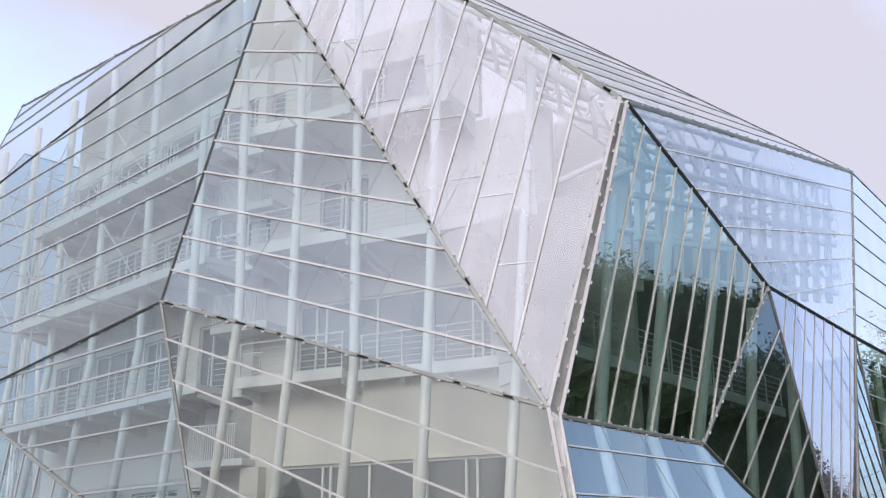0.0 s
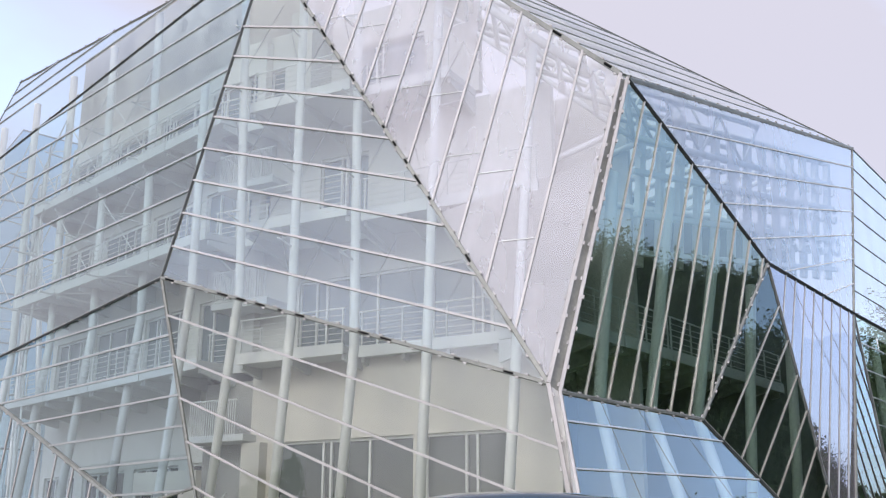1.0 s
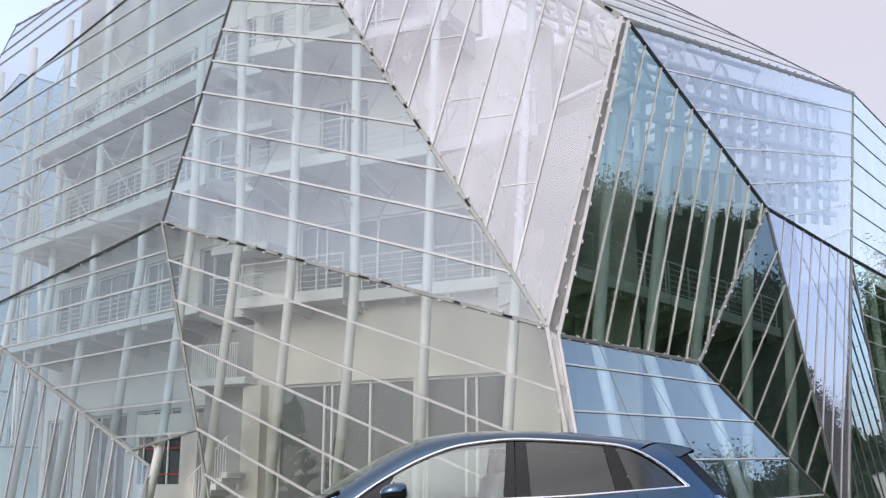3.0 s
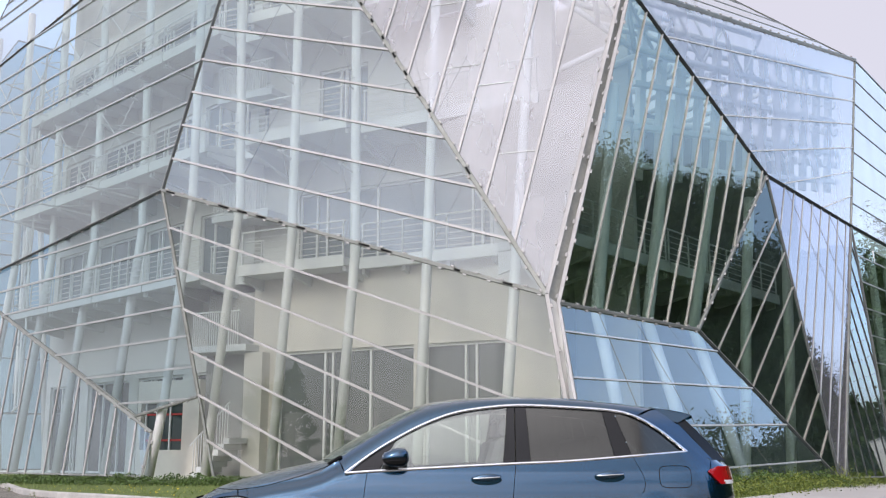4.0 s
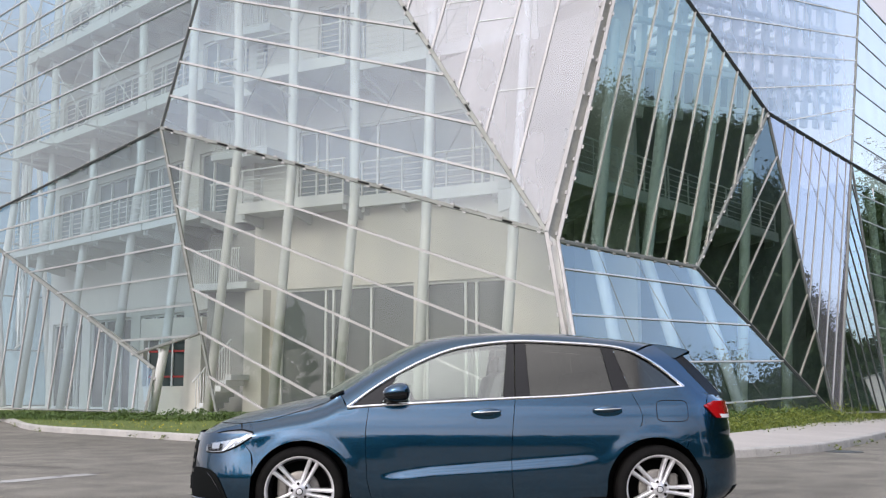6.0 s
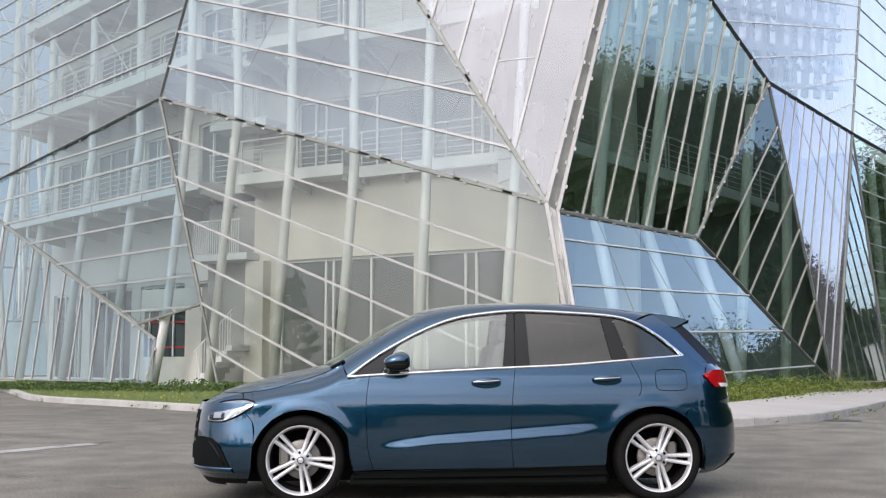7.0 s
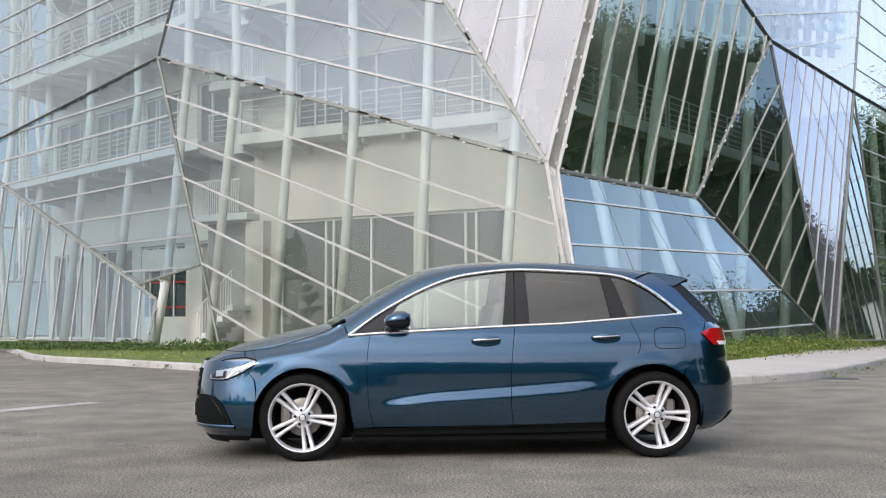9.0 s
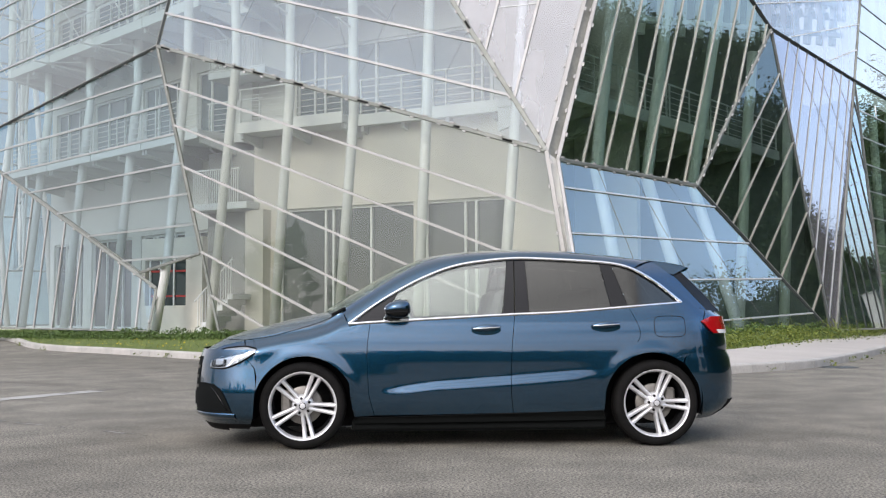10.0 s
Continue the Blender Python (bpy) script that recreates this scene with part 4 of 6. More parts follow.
for k in range(7):
    bm = bmesh.new()
    add_beam(bm, c0 + U * (0.2 * k) + up * (0.4 + 0.17 * k + 0.085), c0 + U * (0.2 * k + 0.24) + up * (0.4 + 0.17 * k + 0.085), 0.9, 0.17, up, 0.01)
    step_ob = part("stair_step", bm, SLAB, building)
    for h in (0.04, 0.14):
        rb = bmesh.new()
        c = c0 + U * (0.2 * k + h) - V * 0.42
        add_beam(rb, c + up * (0.55 + 0.17 * k), c + up * (1.45 + 0.85 * (0.2 * k + h)), 0.022, 0.022, U)
        part("bar", rb, WHITE_STEEL, step_ob)
bm = bmesh.new()
add_tube(bm, [c0 - V * 0.42 - U * 0.1 + up * 1.37, c0 - V * 0.42 + U * 1.4 + up * 2.66], 0.028, 8)
part("handrail", bm, WHITE_STEEL, building)

# dark backing added behind the folded end to stop sky and stand for shade
DARK_BACKING = varied("dark_backing_wall", (0.13, 0.14, 0.13), (0.22, 0.23, 0.215), 0.4, 0.8, bump=0.1)
for p, q_end, z1 in (((3.3, 31.0, 0), (13.6, 38.9, 0), 12.6), ((13.6, 38.9, 0), (26.0, 55.0, 0), 8.9)):
    bm = bmesh.new()
    add_beam(bm, Vector(p) + Vector((0, 0, z1 / 2)), Vector(q_end) + Vector((0, 0, z1 / 2)), 0.3, z1, (0, 0, 1))
    part("closing_wall", bm, DARK_BACKING, building)
for z in (4.3, 8.6):
    bm = bmesh.new()
    low = [bm.verts.new((*v, z)) for v in ((14.2, 36.6), (15.6, 37.2), (22.2, 46.0), (24.5, 53.0), (13.8, 39.0))]
    bm.faces.new(low)
    bmesh.ops.solidify(bm, geom=bm.faces[:], thickness=0.25)
    part("gallery_deck", bm, SLAB, building)
for k in range(4):
    p = Vector((16.0, 37.9, 0)) + Vector((0.6, 0.8, 0)) * (2.2 * k)
    column([p + Vector((0, 0, 8.6)), p + Vector((0.3, -0.1, 0.4))], 0.15)

# ---- the car ----
def car_paint():
    m = material("deep_blue_metallic_paint", (0.008, 0.05, 0.1), 0.24, 0.95, coat=1.0)
    n, l = m.node_tree.nodes, m.node_tree.links
    b = n["Principled BSDF"]
    co = n.new("ShaderNodeTexCoord")
    nz = n.new("ShaderNodeTexNoise")
    nz.inputs["Scale"].default_value = 900
    rp = n.new("ShaderNodeValToRGB")
    rp.color_ramp.elements[0].color = (0.0035, 0.044, 0.092, 1)
    rp.color_ramp.elements[1].color = (0.007, 0.068, 0.132, 1)
    l.new(co.outputs["Object"], nz.inputs["Vector"])
    l.new(nz.outputs["Fac"], rp.inputs["Fac"])
    l.new(rp.outputs["Color"], b.inputs["Base Color"])
    b.inputs["Coat IOR"].default_value = 1.7
    dust = n.new("ShaderNodeTexNoise")
    dust.inputs["Scale"].default_value = 4
    dust.inputs["Detail"].default_value = 6
    rg = n.new("ShaderNodeMapRange")
    rg.inputs["To Min"].default_value = 0.01
    rg.inputs["To Max"].default_value = 0.02
    l.new(co.outputs["Object"], dust.inputs["Vector"])
    l.new(dust.outputs["Fac"], rg.inputs["Value"])
    l.new(rg.outputs["Result"], b.inputs["Coat Roughness"])
    return m


PAINT = car_paint()
CHROME = material("polished_chrome", (0.82, 0.83, 0.85), 0.09, 1.0)
TRIM_BLACK = material("gloss_black_trim", (0.006, 0.007, 0.008), 0.06, 0.0, spec=0.36)
PLASTIC = varied("black_plastic", (0.006, 0.006, 0.0065), (0.012, 0.012, 0.0125), 30, 0.6, bump=0.1, spec=0.1)
RUBBER = varied("tyre_rubber", (0.006, 0.006, 0.006), (0.012, 0.0115, 0.011), 12, 0.8, bump=0.15, spec=0.1)
RIM = varied("silver_alloy", (0.66, 0.66, 0.67), (0.75, 0.75, 0.76), 8, 0.4, metal=0.6)
DISC = varied("brake_steel", (0.16, 0.15, 0.14), (0.24, 0.23, 0.21), 20, 0.45, metal=0.6)
CAR_GLASS = glazing("car_side_glass", (0.86, 0.93, 0.89), 2.3, wave=0.05, mirror=(0.95, 1, 0.95))
TINT_GLASS = glazing("privacy_glass", (0.07, 0.07, 0.062), 1.85, wave=0.05, mirror=(0.95, 0.97, 0.9))
LAMP_GLASS = glazing("lamp_cover", (0.9, 0.93, 0.95), 1.5)
LAMP_RED = material("red_lamp_plastic", (0.36, 0.005, 0.008), 0.12, 0.0, coat=1.0)
LAMP_SILVER = material("lamp_reflector", (0.44, 0.45, 0.47), 0.32, 0.45)
LENS_WHITE = material("white_lens", (0.8, 0.8, 0.8), 0.25, 0.0, coat=0.6)
SEAT = varied("grey_seat_fabric", (0.1, 0.1, 0.1), (0.16, 0.16, 0.155), 20, 0.85, bump=0.2)

car = tagged(empty("car"), "dark blue metallic hatchback parked on the asphalt, chrome window line", "car")
car.matrix_world = pose(-1.125, 8.359, 0, 0, 0, 3.34)


def ip(x, xs, ys):
    return float(np.interp(x, xs, ys))


def sstep(x):
    x = min(max(x, 0.0), 1.0)
    return x * x * (3 - 2 * x)


def body_profile(z):
    return ip(z, (0.12, 0.16, 0.2, 0.235, 0.26, 0.34, 0.44, 0.56, 0.66, 0.74, 0.8, 0.88, 0.96, 1.04, 1.12, 1.3, 1.5), (0.70, 0.75, 0.80, 0.85, 0.872, 0.886, 0.893, 0.8925, 0.8895, 0.885, 0.878, 0.865, 0.848, 0.825, 0.80, 0.745, 0.68))


def hood_edge(s):
    return ip(s, (-0.75, -0.62, -0.38, -0.16, 0.05, 0.18, 0.29), (0.74, 0.79, 0.845, 0.89, 0.925, 0.965, 1.02))


def nose_length(z):
    return ip(z, (0.12, 0.2, 0.28, 0.4, 0.55, 0.66, 0.72, 0.8, 0.9), (0.53, 0.605, 0.645, 0.652, 0.645, 0.632, 0.615, 0.58, 0.5))


def tail_length(z):
    return ip(z, (0.12, 0.2, 0.27, 0.33, 0.46, 0.6, 0.68, 0.72, 0.77, 0.9, 1.0, 1.07, 1.18, 1.34, 1.45), (0.42, 0.55, 0.66, 0.72, 0.735, 0.725, 0.71, 0.68, 0.69, 0.675, 0.655, 0.56, 0.41, 0.28, 0.2))


NOSE_P, TAIL_P = 2.75, 3.4


def shell_width(s, z):
    """Half the body's width without the flared wheel arches."""
    w = body_profile(z)
    w -= 0.095 * sstep((z - hood_edge(s) + 0.14) / 0.14) ** 2 * sstep((0.45 - s) / 0.2)
    mid = ip(s, (0.5, 0.62, 1.0, 1.6, 2.2), (0.4, 0.425, 0.475, 0.515, 0.56))
    amp = sstep((s - 0.5) / 0.35) * sstep((2.35 - s) / 0.35)
    w += 0.015 * amp * (1 - sstep((z - mid + 0.032) / 0.064)) - 0.004 * amp * sstep((z - mid) / 0.03) * sstep((0.74 - z) / 0.2)
    w += 0.03 * sstep((-0.02 - s) / 0.2) * sstep((0.7 - z) / 0.32)
    if s < -0.25:
        w *= max(0.0, 1 - min(1.0, (-0.25 - s) / nose_length(z)) ** NOSE_P) ** (1 / NOSE_P)
    if s > 2.75:
        w *= max(0.0, 1 - min(1.0, (s - 2.75) / tail_length(z)) ** TAIL_P) ** (1 / TAIL_P)
    return w


def half_width(s, z):
    """Half the body's width at a place along it and a height."""
    front = max(0.0, math.hypot(s - 0.012, z - 0.325) - 0.383)
    rear = max(0.0, math.hypot(s - 2.70, z - 0.34) - 0.383)
    flare = 0.01 * (1 - sstep(front / 0.1)) * sstep((s + 0.34) / 0.22) * sstep((z - 0.3) / 0.3)
    flare += 0.006 * (1 - sstep(rear / 0.1)) * sstep((3.0 - s) / 0.2) * sstep((z - 0.3) / 0.3)
    return shell_width(s, z) + flare


def resample(pts, n):
    pts = [np.array(p, float) for p in pts]
    d = [0.0]
    for a, b in zip(pts, pts[1:]):
        d.append(d[-1] + float(np.linalg.norm(b - a)))
    t = np.linspace(0, d[-1], n)
    return np.stack([np.interp(t, d, [p[k] for p in pts]) for k in range(len(pts[0]))], axis=1)


def curve(pts, per=6):
    """A smooth line through the points."""
    pts = [np.array(p, float) for p in pts]
    out = []
    for i in range(len(pts) - 1):
        p0, p1, p2, p3 = pts[max(i - 1, 0)], pts[i], pts[i + 1], pts[min(i + 2, len(pts) - 1)]
        for k in range(per):
            t = k / per
            out.append(0.5 * (2 * p1 + (p2 - p0) * t + (2 * p0 - 5 * p1 + 4 * p2 - p3) * t * t + (3 * p1 - p0 - 3 * p2 + p3) * t ** 3))
    out.append(pts[-1])
    return [tuple(p) for p in out]


def coons(bottom, top, left, right, nu, nv):
    """A grid between four border lines: bottom and top run left to right, left and right run upwards."""
    b, t = resample(bottom, nu), resample(top, nu)
    l, r = resample(left, nv), resample(right, nv)
    u = np.linspace(0, 1, nu)[:, None, None]
    v = np.linspace(0, 1, nv)[None, :, None]
    return (1 - v) * b[:, None] + v * t[:, None] + (1 - u) * l[None] + u * r[None] - ((1 - u) * (1 - v) * b[0] + u * (1 - v) * b[-1] + (1 - u) * v * t[0] + u * v * t[-1])


def grid_mesh(g, flip=False, skirt=0.014, mirror=False, toward=(0, 1, 0)):
    """A bmesh of a grid of places, with its borders turned inwards."""
    bm = bmesh.new()
    k = -1 if mirror else 1
    nu, nv = len(g), len(g[0])
    vs = [[bm.verts.new((p[0], p[1] * k, p[2])) for p in col] for col in g]
    for i in range(nu - 1):
        for j in range(nv - 1):
            q = (vs[i][j], vs[i + 1][j], vs[i + 1][j + 1], vs[i][j + 1])
            bm.faces.new(q[::-1] if flip ^ mirror else q)
    if skirt:
        ring = [vs[i][0] for i in range(nu)] + [vs[-1][j] for j in range(1, nv)] + [vs[i][-1] for i in range(nu - 2, -1, -1)] + [vs[0][j] for j in range(nv - 2, 0, -1)]
        t = Vector((toward[0], toward[1] * k, toward[2])) * skirt
        ring = [bm.verts.new(v.co) for v in ring]
        low = [bm.verts.new(v.co + t) for v in ring]
        for i in range(len(ring)):
            j = (i + 1) % len(ring)
            q = (ring[i], low[i], low[j], ring[j])
            bm.faces.new(q[::-1] if flip ^ mirror else q)
    return bm


def side_grid(bottom, top, left, right, nu, nv, lift=0.0, wfun=half_width):
    g = coons(bottom, top, left, right, nu, nv)
    return [[(p[0], -(wfun(p[0], p[1]) + lift), p[1]) for p in col] for col in g]


def both_sides(name, g, mat, parent, label="", smooth=True, skirt=0.014):
    obs = []
    for mirror in (False, True):
        obs.append(part(name, grid_mesh(g, mirror=mirror, skirt=skirt), mat, parent, label, smooth))
    return obs


def arch(c, r, a0, a1, n=28):
    return [(c[0] + r * math.cos(radians(a0 + (a1 - a0) * k / (n - 1))), c[1] + r * math.sin(radians(a0 + (a1 - a0) * k / (n - 1)))) for k in range(n)]


ARCH_F, ARCH_R, ARCH_RAD = (0.012, 0.325), (2.70, 0.34), 0.383
BELT = curve([(0.348, 0.951), (0.52, 0.963), (0.71, 0.973), (1.144, 0.996), (1.63, 1.02), (2.03, 1.037), (2.53, 1.075), (2.97, 1.108)])
CHROME_TOP = curve([(0.348, 0.953), (0.533, 1.087), (0.709, 1.197), (0.931, 1.312), (1.153, 1.396), (1.377, 1.438), (1.668, 1.463), (2.05, 1.45), (2.413, 1.423), (2.594, 1.375), (2.774, 1.272), (2.909, 1.165), (2.975, 1.11)])
DOOR_F = curve([(0.545, 0.255), (0.505, 0.40), (0.497, 0.5), (0.488, 0.753), (0.513, 0.963)])
DOOR_M = curve([(1.608, 0.268), (1.594, 0.4), (1.592, 0.488), (1.602, 0.747), (1.632, 1.02)])
DOOR_R = curve([(2.317, 0.28), (2.325, 0.42), (2.345, 0.5), (2.41, 0.635), (2.523, 0.743), (2.595, 0.82), (2.605, 0.91), (2.53, 1.076)])


def shifted(pts, ds):
    return [(p[0] + ds, p[1]) for p in pts]


def span(pts, s0, s1):
    keep = [p for p in pts if s0 < p[0] < s1]
    z0 = ip(s0, [p[0] for p in pts], [p[1] for p in pts])
    z1 = ip(s1, [p[0] for p in pts], [p[1] for p in pts])
    return [(s0, z0), *keep, (s1, z1)]


SILL = [(0.4, 0.238), (0.92, 0.25), (1.6, 0.266), (2.32, 0.282)]
GAP = 0.0022

# front wing
a_top = curve([(-0.385, 0.843), (-0.164, 0.888), (0.053, 0.924), (0.17, 0.962), (0.278, 1.042), (0.352, 0.95), (0.509, 0.955)], 5)
wing_left = [(-0.352, 0.445), (-0.345, 0.56), (-0.36, 0.62), (-0.43, 0.7), (-0.36, 0.77), (-0.385, 0.843)]
wing = side_grid(arch(ARCH_F, ARCH_RAD, 162, -12) + [(0.54, 0.257)], a_top, wing_left, shifted(DOOR_F, -GAP), 60, 26)
both_sides("front_wing", wing, PAINT, car)
# doors
fd = side_grid(span(SILL, 0.545 + GAP, 1.608 - GAP), span(BELT, 0.513 + GAP, 1.632 - GAP), shifted(DOOR_F, GAP), shifted(DOOR_M, -GAP), 46, 40)
front_doors = both_sides("front_door", fd, PAINT, car)
rd = side_grid(span(SILL, 1.608 + GAP, 2.317 - GAP), span(BELT, 1.632 + GAP, 2.53 - GAP), shifted(DOOR_M, GAP), shifted(DOOR_R, -GAP), 40, 40)
rear_doors = both_sides("rear_door", rd, PAINT, car)
# rear quarter
q_right = curve([(2.944, 0.636), (2.96, 0.688), (3.088, 0.747), (3.157, 0.835), (3.165, 0.88), (3.125, 0.965), (3.157, 1.047)], 5)
q_top = span(BELT, 2.53 + GAP, 2.965) + [(3.05, 1.085), (3.157, 1.047)]
rq = side_grid([(2.317 + GAP, 0.28)] + arch(ARCH_R, ARCH_RAD, 184, 50.5), q_top, shifted(DOOR_R, GAP), q_right, 50, 30)
quarters = both_sides("rear_quarter", rq, PAINT, car)
# sill strip: body paint swapped for black to stand in for shade
def sill_width(s, z):
    return half_width(s, max(z, 0.235)) - 0.012 - 0.3 * max(0.0, 0.235 - z)


sl = side_grid([(0.38, 0.19), (2.34, 0.205)], [(0.402, 0.234), (0.92, 0.247), (1.6, 0.263), (2.315, 0.278)], [(0.38, 0.19), (0.402, 0.234)], [(2.34, 0.205), (2.315, 0.278)], 40, 10, wfun=sill_width)
sills = both_sides("sill", sl, BLACK, car, "sill coloured black for the shade below the doors")
for k, ob in zip((-1, 1), sills):
    bm = bmesh.new()
    add_tube(bm, [(p[0], k * (half_width(p[0], p[1]) + 0.004), p[1]) for p in [(0.41, 0.236), (0.92, 0.248), (1.6, 0.264), (2.31, 0.279)]], 0.0022, 6)
    part("sill_trim", bm, PLASTIC, ob)


# greenhouse
def glass_width(s, z):
    return 0.834 - 0.33 * (z - 1.0) - (0.07 * sstep((s - 2.55) / 0.5))


def gl(bottom, top, left, right, nu=14, nv=10, lift=-0.012):
    return side_grid(bottom, top, left, right, nu, nv, lift, glass_width)


def inner_top(s0, s1, d=0.012):
    return [(s, z - d) for s, z in span(CHROME_TOP, s0, s1)]


win = gl(span(BELT, 0.60, 1.537), inner_top(0.735, 1.585), [(0.60, 0.967), (0.735, 1.2)], [(1.537, 1.015), (1.585, 1.442)], 22, 12)
both_sides("front_window", win, CAR_GLASS, car, "clear side window", skirt=0)
win = gl(span(BELT, 1.751, 2.395), inner_top(1.736, 2.327), [(1.751, 1.025), (1.736, 1.45)], [(2.395, 1.064), (2.327, 1.415)], 18, 12)
both_sides("rear_window", win, TINT_GLASS, car, "dark tinted side window", skirt=0)
win = gl(span(BELT, 2.535, 2.94), inner_top(2.425, 2.94), [(2.535, 1.077), (2.425, 1.406)], [(2.94, 1.105), (2.94, 1.115)], 18, 12)
both_sides("quarter_window", win, TINT_GLASS, car, "dark tinted rear quarter glass", skirt=0)
win = gl(span(BELT, 0.38, 0.596), inner_top(0.40, 0.73), [(0.38, 0.955), (0.40, 0.978)], [(0.596, 0.967), (0.73, 1.196)], 12, 8, -0.008)
both_sides("mirror_triangle", win, TRIM_BLACK, car, "black trim triangle at the mirror")
for s0, s1, t0, t1 in ((1.541, 1.628, 1.589, 1.642), (1.636, 1.748, 1.65, 1.733), (2.398, 2.53, 2.33, 2.42)):
    pil = gl(span(BELT, s0, s1), inner_top(t0, t1), [(s0, ip(s0, (0.35, 1.63, 2.97), (0.95, 1.02, 1.108))), (t0, 1.442 if t0 < 2 else 1.415)], [(s1, ip(s1, (0.35, 1.63, 2.97), (0.95, 1.02, 1.108))), (t1, 1.446 if t1 < 2 else 1.407)], 5, 12, -0.005)
    both_sides("window_pillar", pil, TRIM_BLACK, car, "gloss black window pillar")


def bright_strip(pts, wide, k, lift):
    """A bright strip on the car's side, following a line."""
    bm = bmesh.new()
    rows_ = []
    n = len(pts)
    for i, p in enumerate(pts):
        a, b = np.array(pts[max(i - 1, 0)]), np.array(pts[min(i + 1, n - 1)])
        d = (b - a) / np.linalg.norm(b - a)
        nn = np.array((-d[1], d[0])) * wide / 2
        taper = 1.0
        y = glass_width(p[0], p[1]) + lift
        rows_.append([bm.verts.new((p[0] + nn[0] * f * taper, k * (y + e), p[1] + nn[1] * f * taper)) for f, e in ((-1, -0.012), (-0.8, 0.004), (0, 0.007), (0.8, 0.004), (1, -0.012))])
    for r0, r1 in zip(rows_, rows_[1:]):
        for j in range(4):
            q = (r0[j], r1[j], r1[j + 1], r0[j + 1])
            bm.faces.new(q if k < 0 else q[::-1])
    return bm


for k in (-1, 1):
    part("belt_trim", bright_strip(BELT, 0.024, k, 0.006), CHROME, car, "chrome strip below the windows", True)
    part("window_trim", bright_strip(CHROME_TOP, 0.024, k, 0.008), CHROME, car, "chrome strip over the windows", True)

ROOF_EDGE = [(0.285, 1.05, 0.735), (0.439, 1.152, 0.70), (0.713, 1.322, 0.645), (0.942, 1.437, 0.605), (1.172, 1.492, 0.585), (1.403, 1.515, 0.575), (1.774, 1.525, 0.57), (2.1, 1.516, 0.565), (2.474, 1.484, 0.555), (2.78, 1.447, 0.545)]
roof_edge = curve([(s, -y, z) for s, z, y in ROOF_EDGE])
rail_low = [(s, -(glass_width(s, z) + 0.004), z + 0.006) for s, z in span(CHROME_TOP, 0.348, 2.594)]
rail_grid = coons(rail_low, roof_edge, [rail_low[0], (0.285, -0.735, 1.05)], [rail_low[-1], (2.70, -0.62, 1.42), roof_edge[-1]], 60, 8)
for i, col in enumerate(rail_grid):
    for j, p in enumerate(col):
        f = 4 * (j / 7) * (1 - j / 7)
        p[1] -= 0.012 * f
        p[2] += 0.012 * f
both_sides("roof_side_rail", rail_grid, PAINT, car)
# rear pillar
pil_left = [(s, -(glass_width(s, z) + 0.004), z + 0.006) for s, z in CHROME_TOP if s > 2.594][::-1]
pil_left = [(2.985, -0.742, 1.10), *pil_left, tuple(rail_low[-1])]
pil_right = curve([(3.19, -0.695, 1.048), (3.05, -0.645, 1.21), (2.945, -0.602, 1.33), (2.80, -0.55, 1.443)])
pg = coons([pil_left[0], (3.07, -0.73, 1.078), pil_right[0]], [tuple(rail_low[-1]), (2.70, -0.62, 1.42), pil_right[-1]], pil_left, pil_right, 12, 30)
both_sides("rear_pillar", pg, PAINT, car)

# roof, windscreen, rear window
SEC = np.linspace(-1, 1, 25)


def crown(rows_, rise):
    """A surface across the car: each row gives place, height at the edge and half the width."""
    return [[(s, y * w, z + rise[i] * (1 - abs(y) ** 2.2)) for y in SEC] for i, (s, z, w) in enumerate(rows_)]


def bowed(rows_, rise, bow):
    return [[(s - bow[i] * (1 - y * y), y * w, z + rise[i] * (1 - abs(y) ** 2.2)) for y in SEC] for i, (s, z, w) in enumerate(rows_)]


roof_rows = [(p[0], p[2], -p[1]) for p in roof_edge if p[0] >= 0.93]
part("roof", grid_mesh(bowed(roof_rows, [0.035] * len(roof_rows), [0.06 * (1 - i / len(roof_rows)) for i in range(len(roof_rows))]), skirt=0.01, toward=(0, 0, -1)), PAINT, car, "", True)
ws_rows = [(p[0], p[2], -p[1]) for p in roof_edge if p[0] <= 0.95]
part("windscreen", grid_mesh(bowed(ws_rows, [0.01 + 0.02 * i / len(ws_rows) for i in range(len(ws_rows))], [0.16 - 0.1 * i / len(ws_rows) for i in range(len(ws_rows))]), skirt=0), CAR_GLASS, car, "clear windscreen", True)
rw_rows = curve([(2.98, 1.395, 0.55), (3.06, 1.32, 0.58), (3.19, 1.18, 0.61), (3.30, 1.055, 0.63)])
part("rear_screen", grid_mesh(bowed(rw_rows, [0.0] * len(rw_rows), [-0.07] * len(rw_rows)), flip=True, skirt=0), TINT_GLASS, car, "dark rear window", True)
gp = coons(curve([(3.196, -0.688, 1.045), (3.056, -0.64, 1.21), (2.951, -0.597, 1.33), (2.82, -0.54, 1.438)]), curve([(3.31, -0.63, 1.04), (3.19, -0.61, 1.18), (3.06, -0.58, 1.32), (2.98, -0.545, 1.4)]), [(3.196, -0.688, 1.045), (3.31, -0.63, 1.04)], [(2.82, -0.54, 1.438), (2.98, -0.545, 1.4)], 20, 5)
for mirror in (False, True):
    part("tailgate_cheek", grid_mesh(gp, flip=True, mirror=mirror), TRIM_BLACK, car, "gloss black side of the rear window", True)
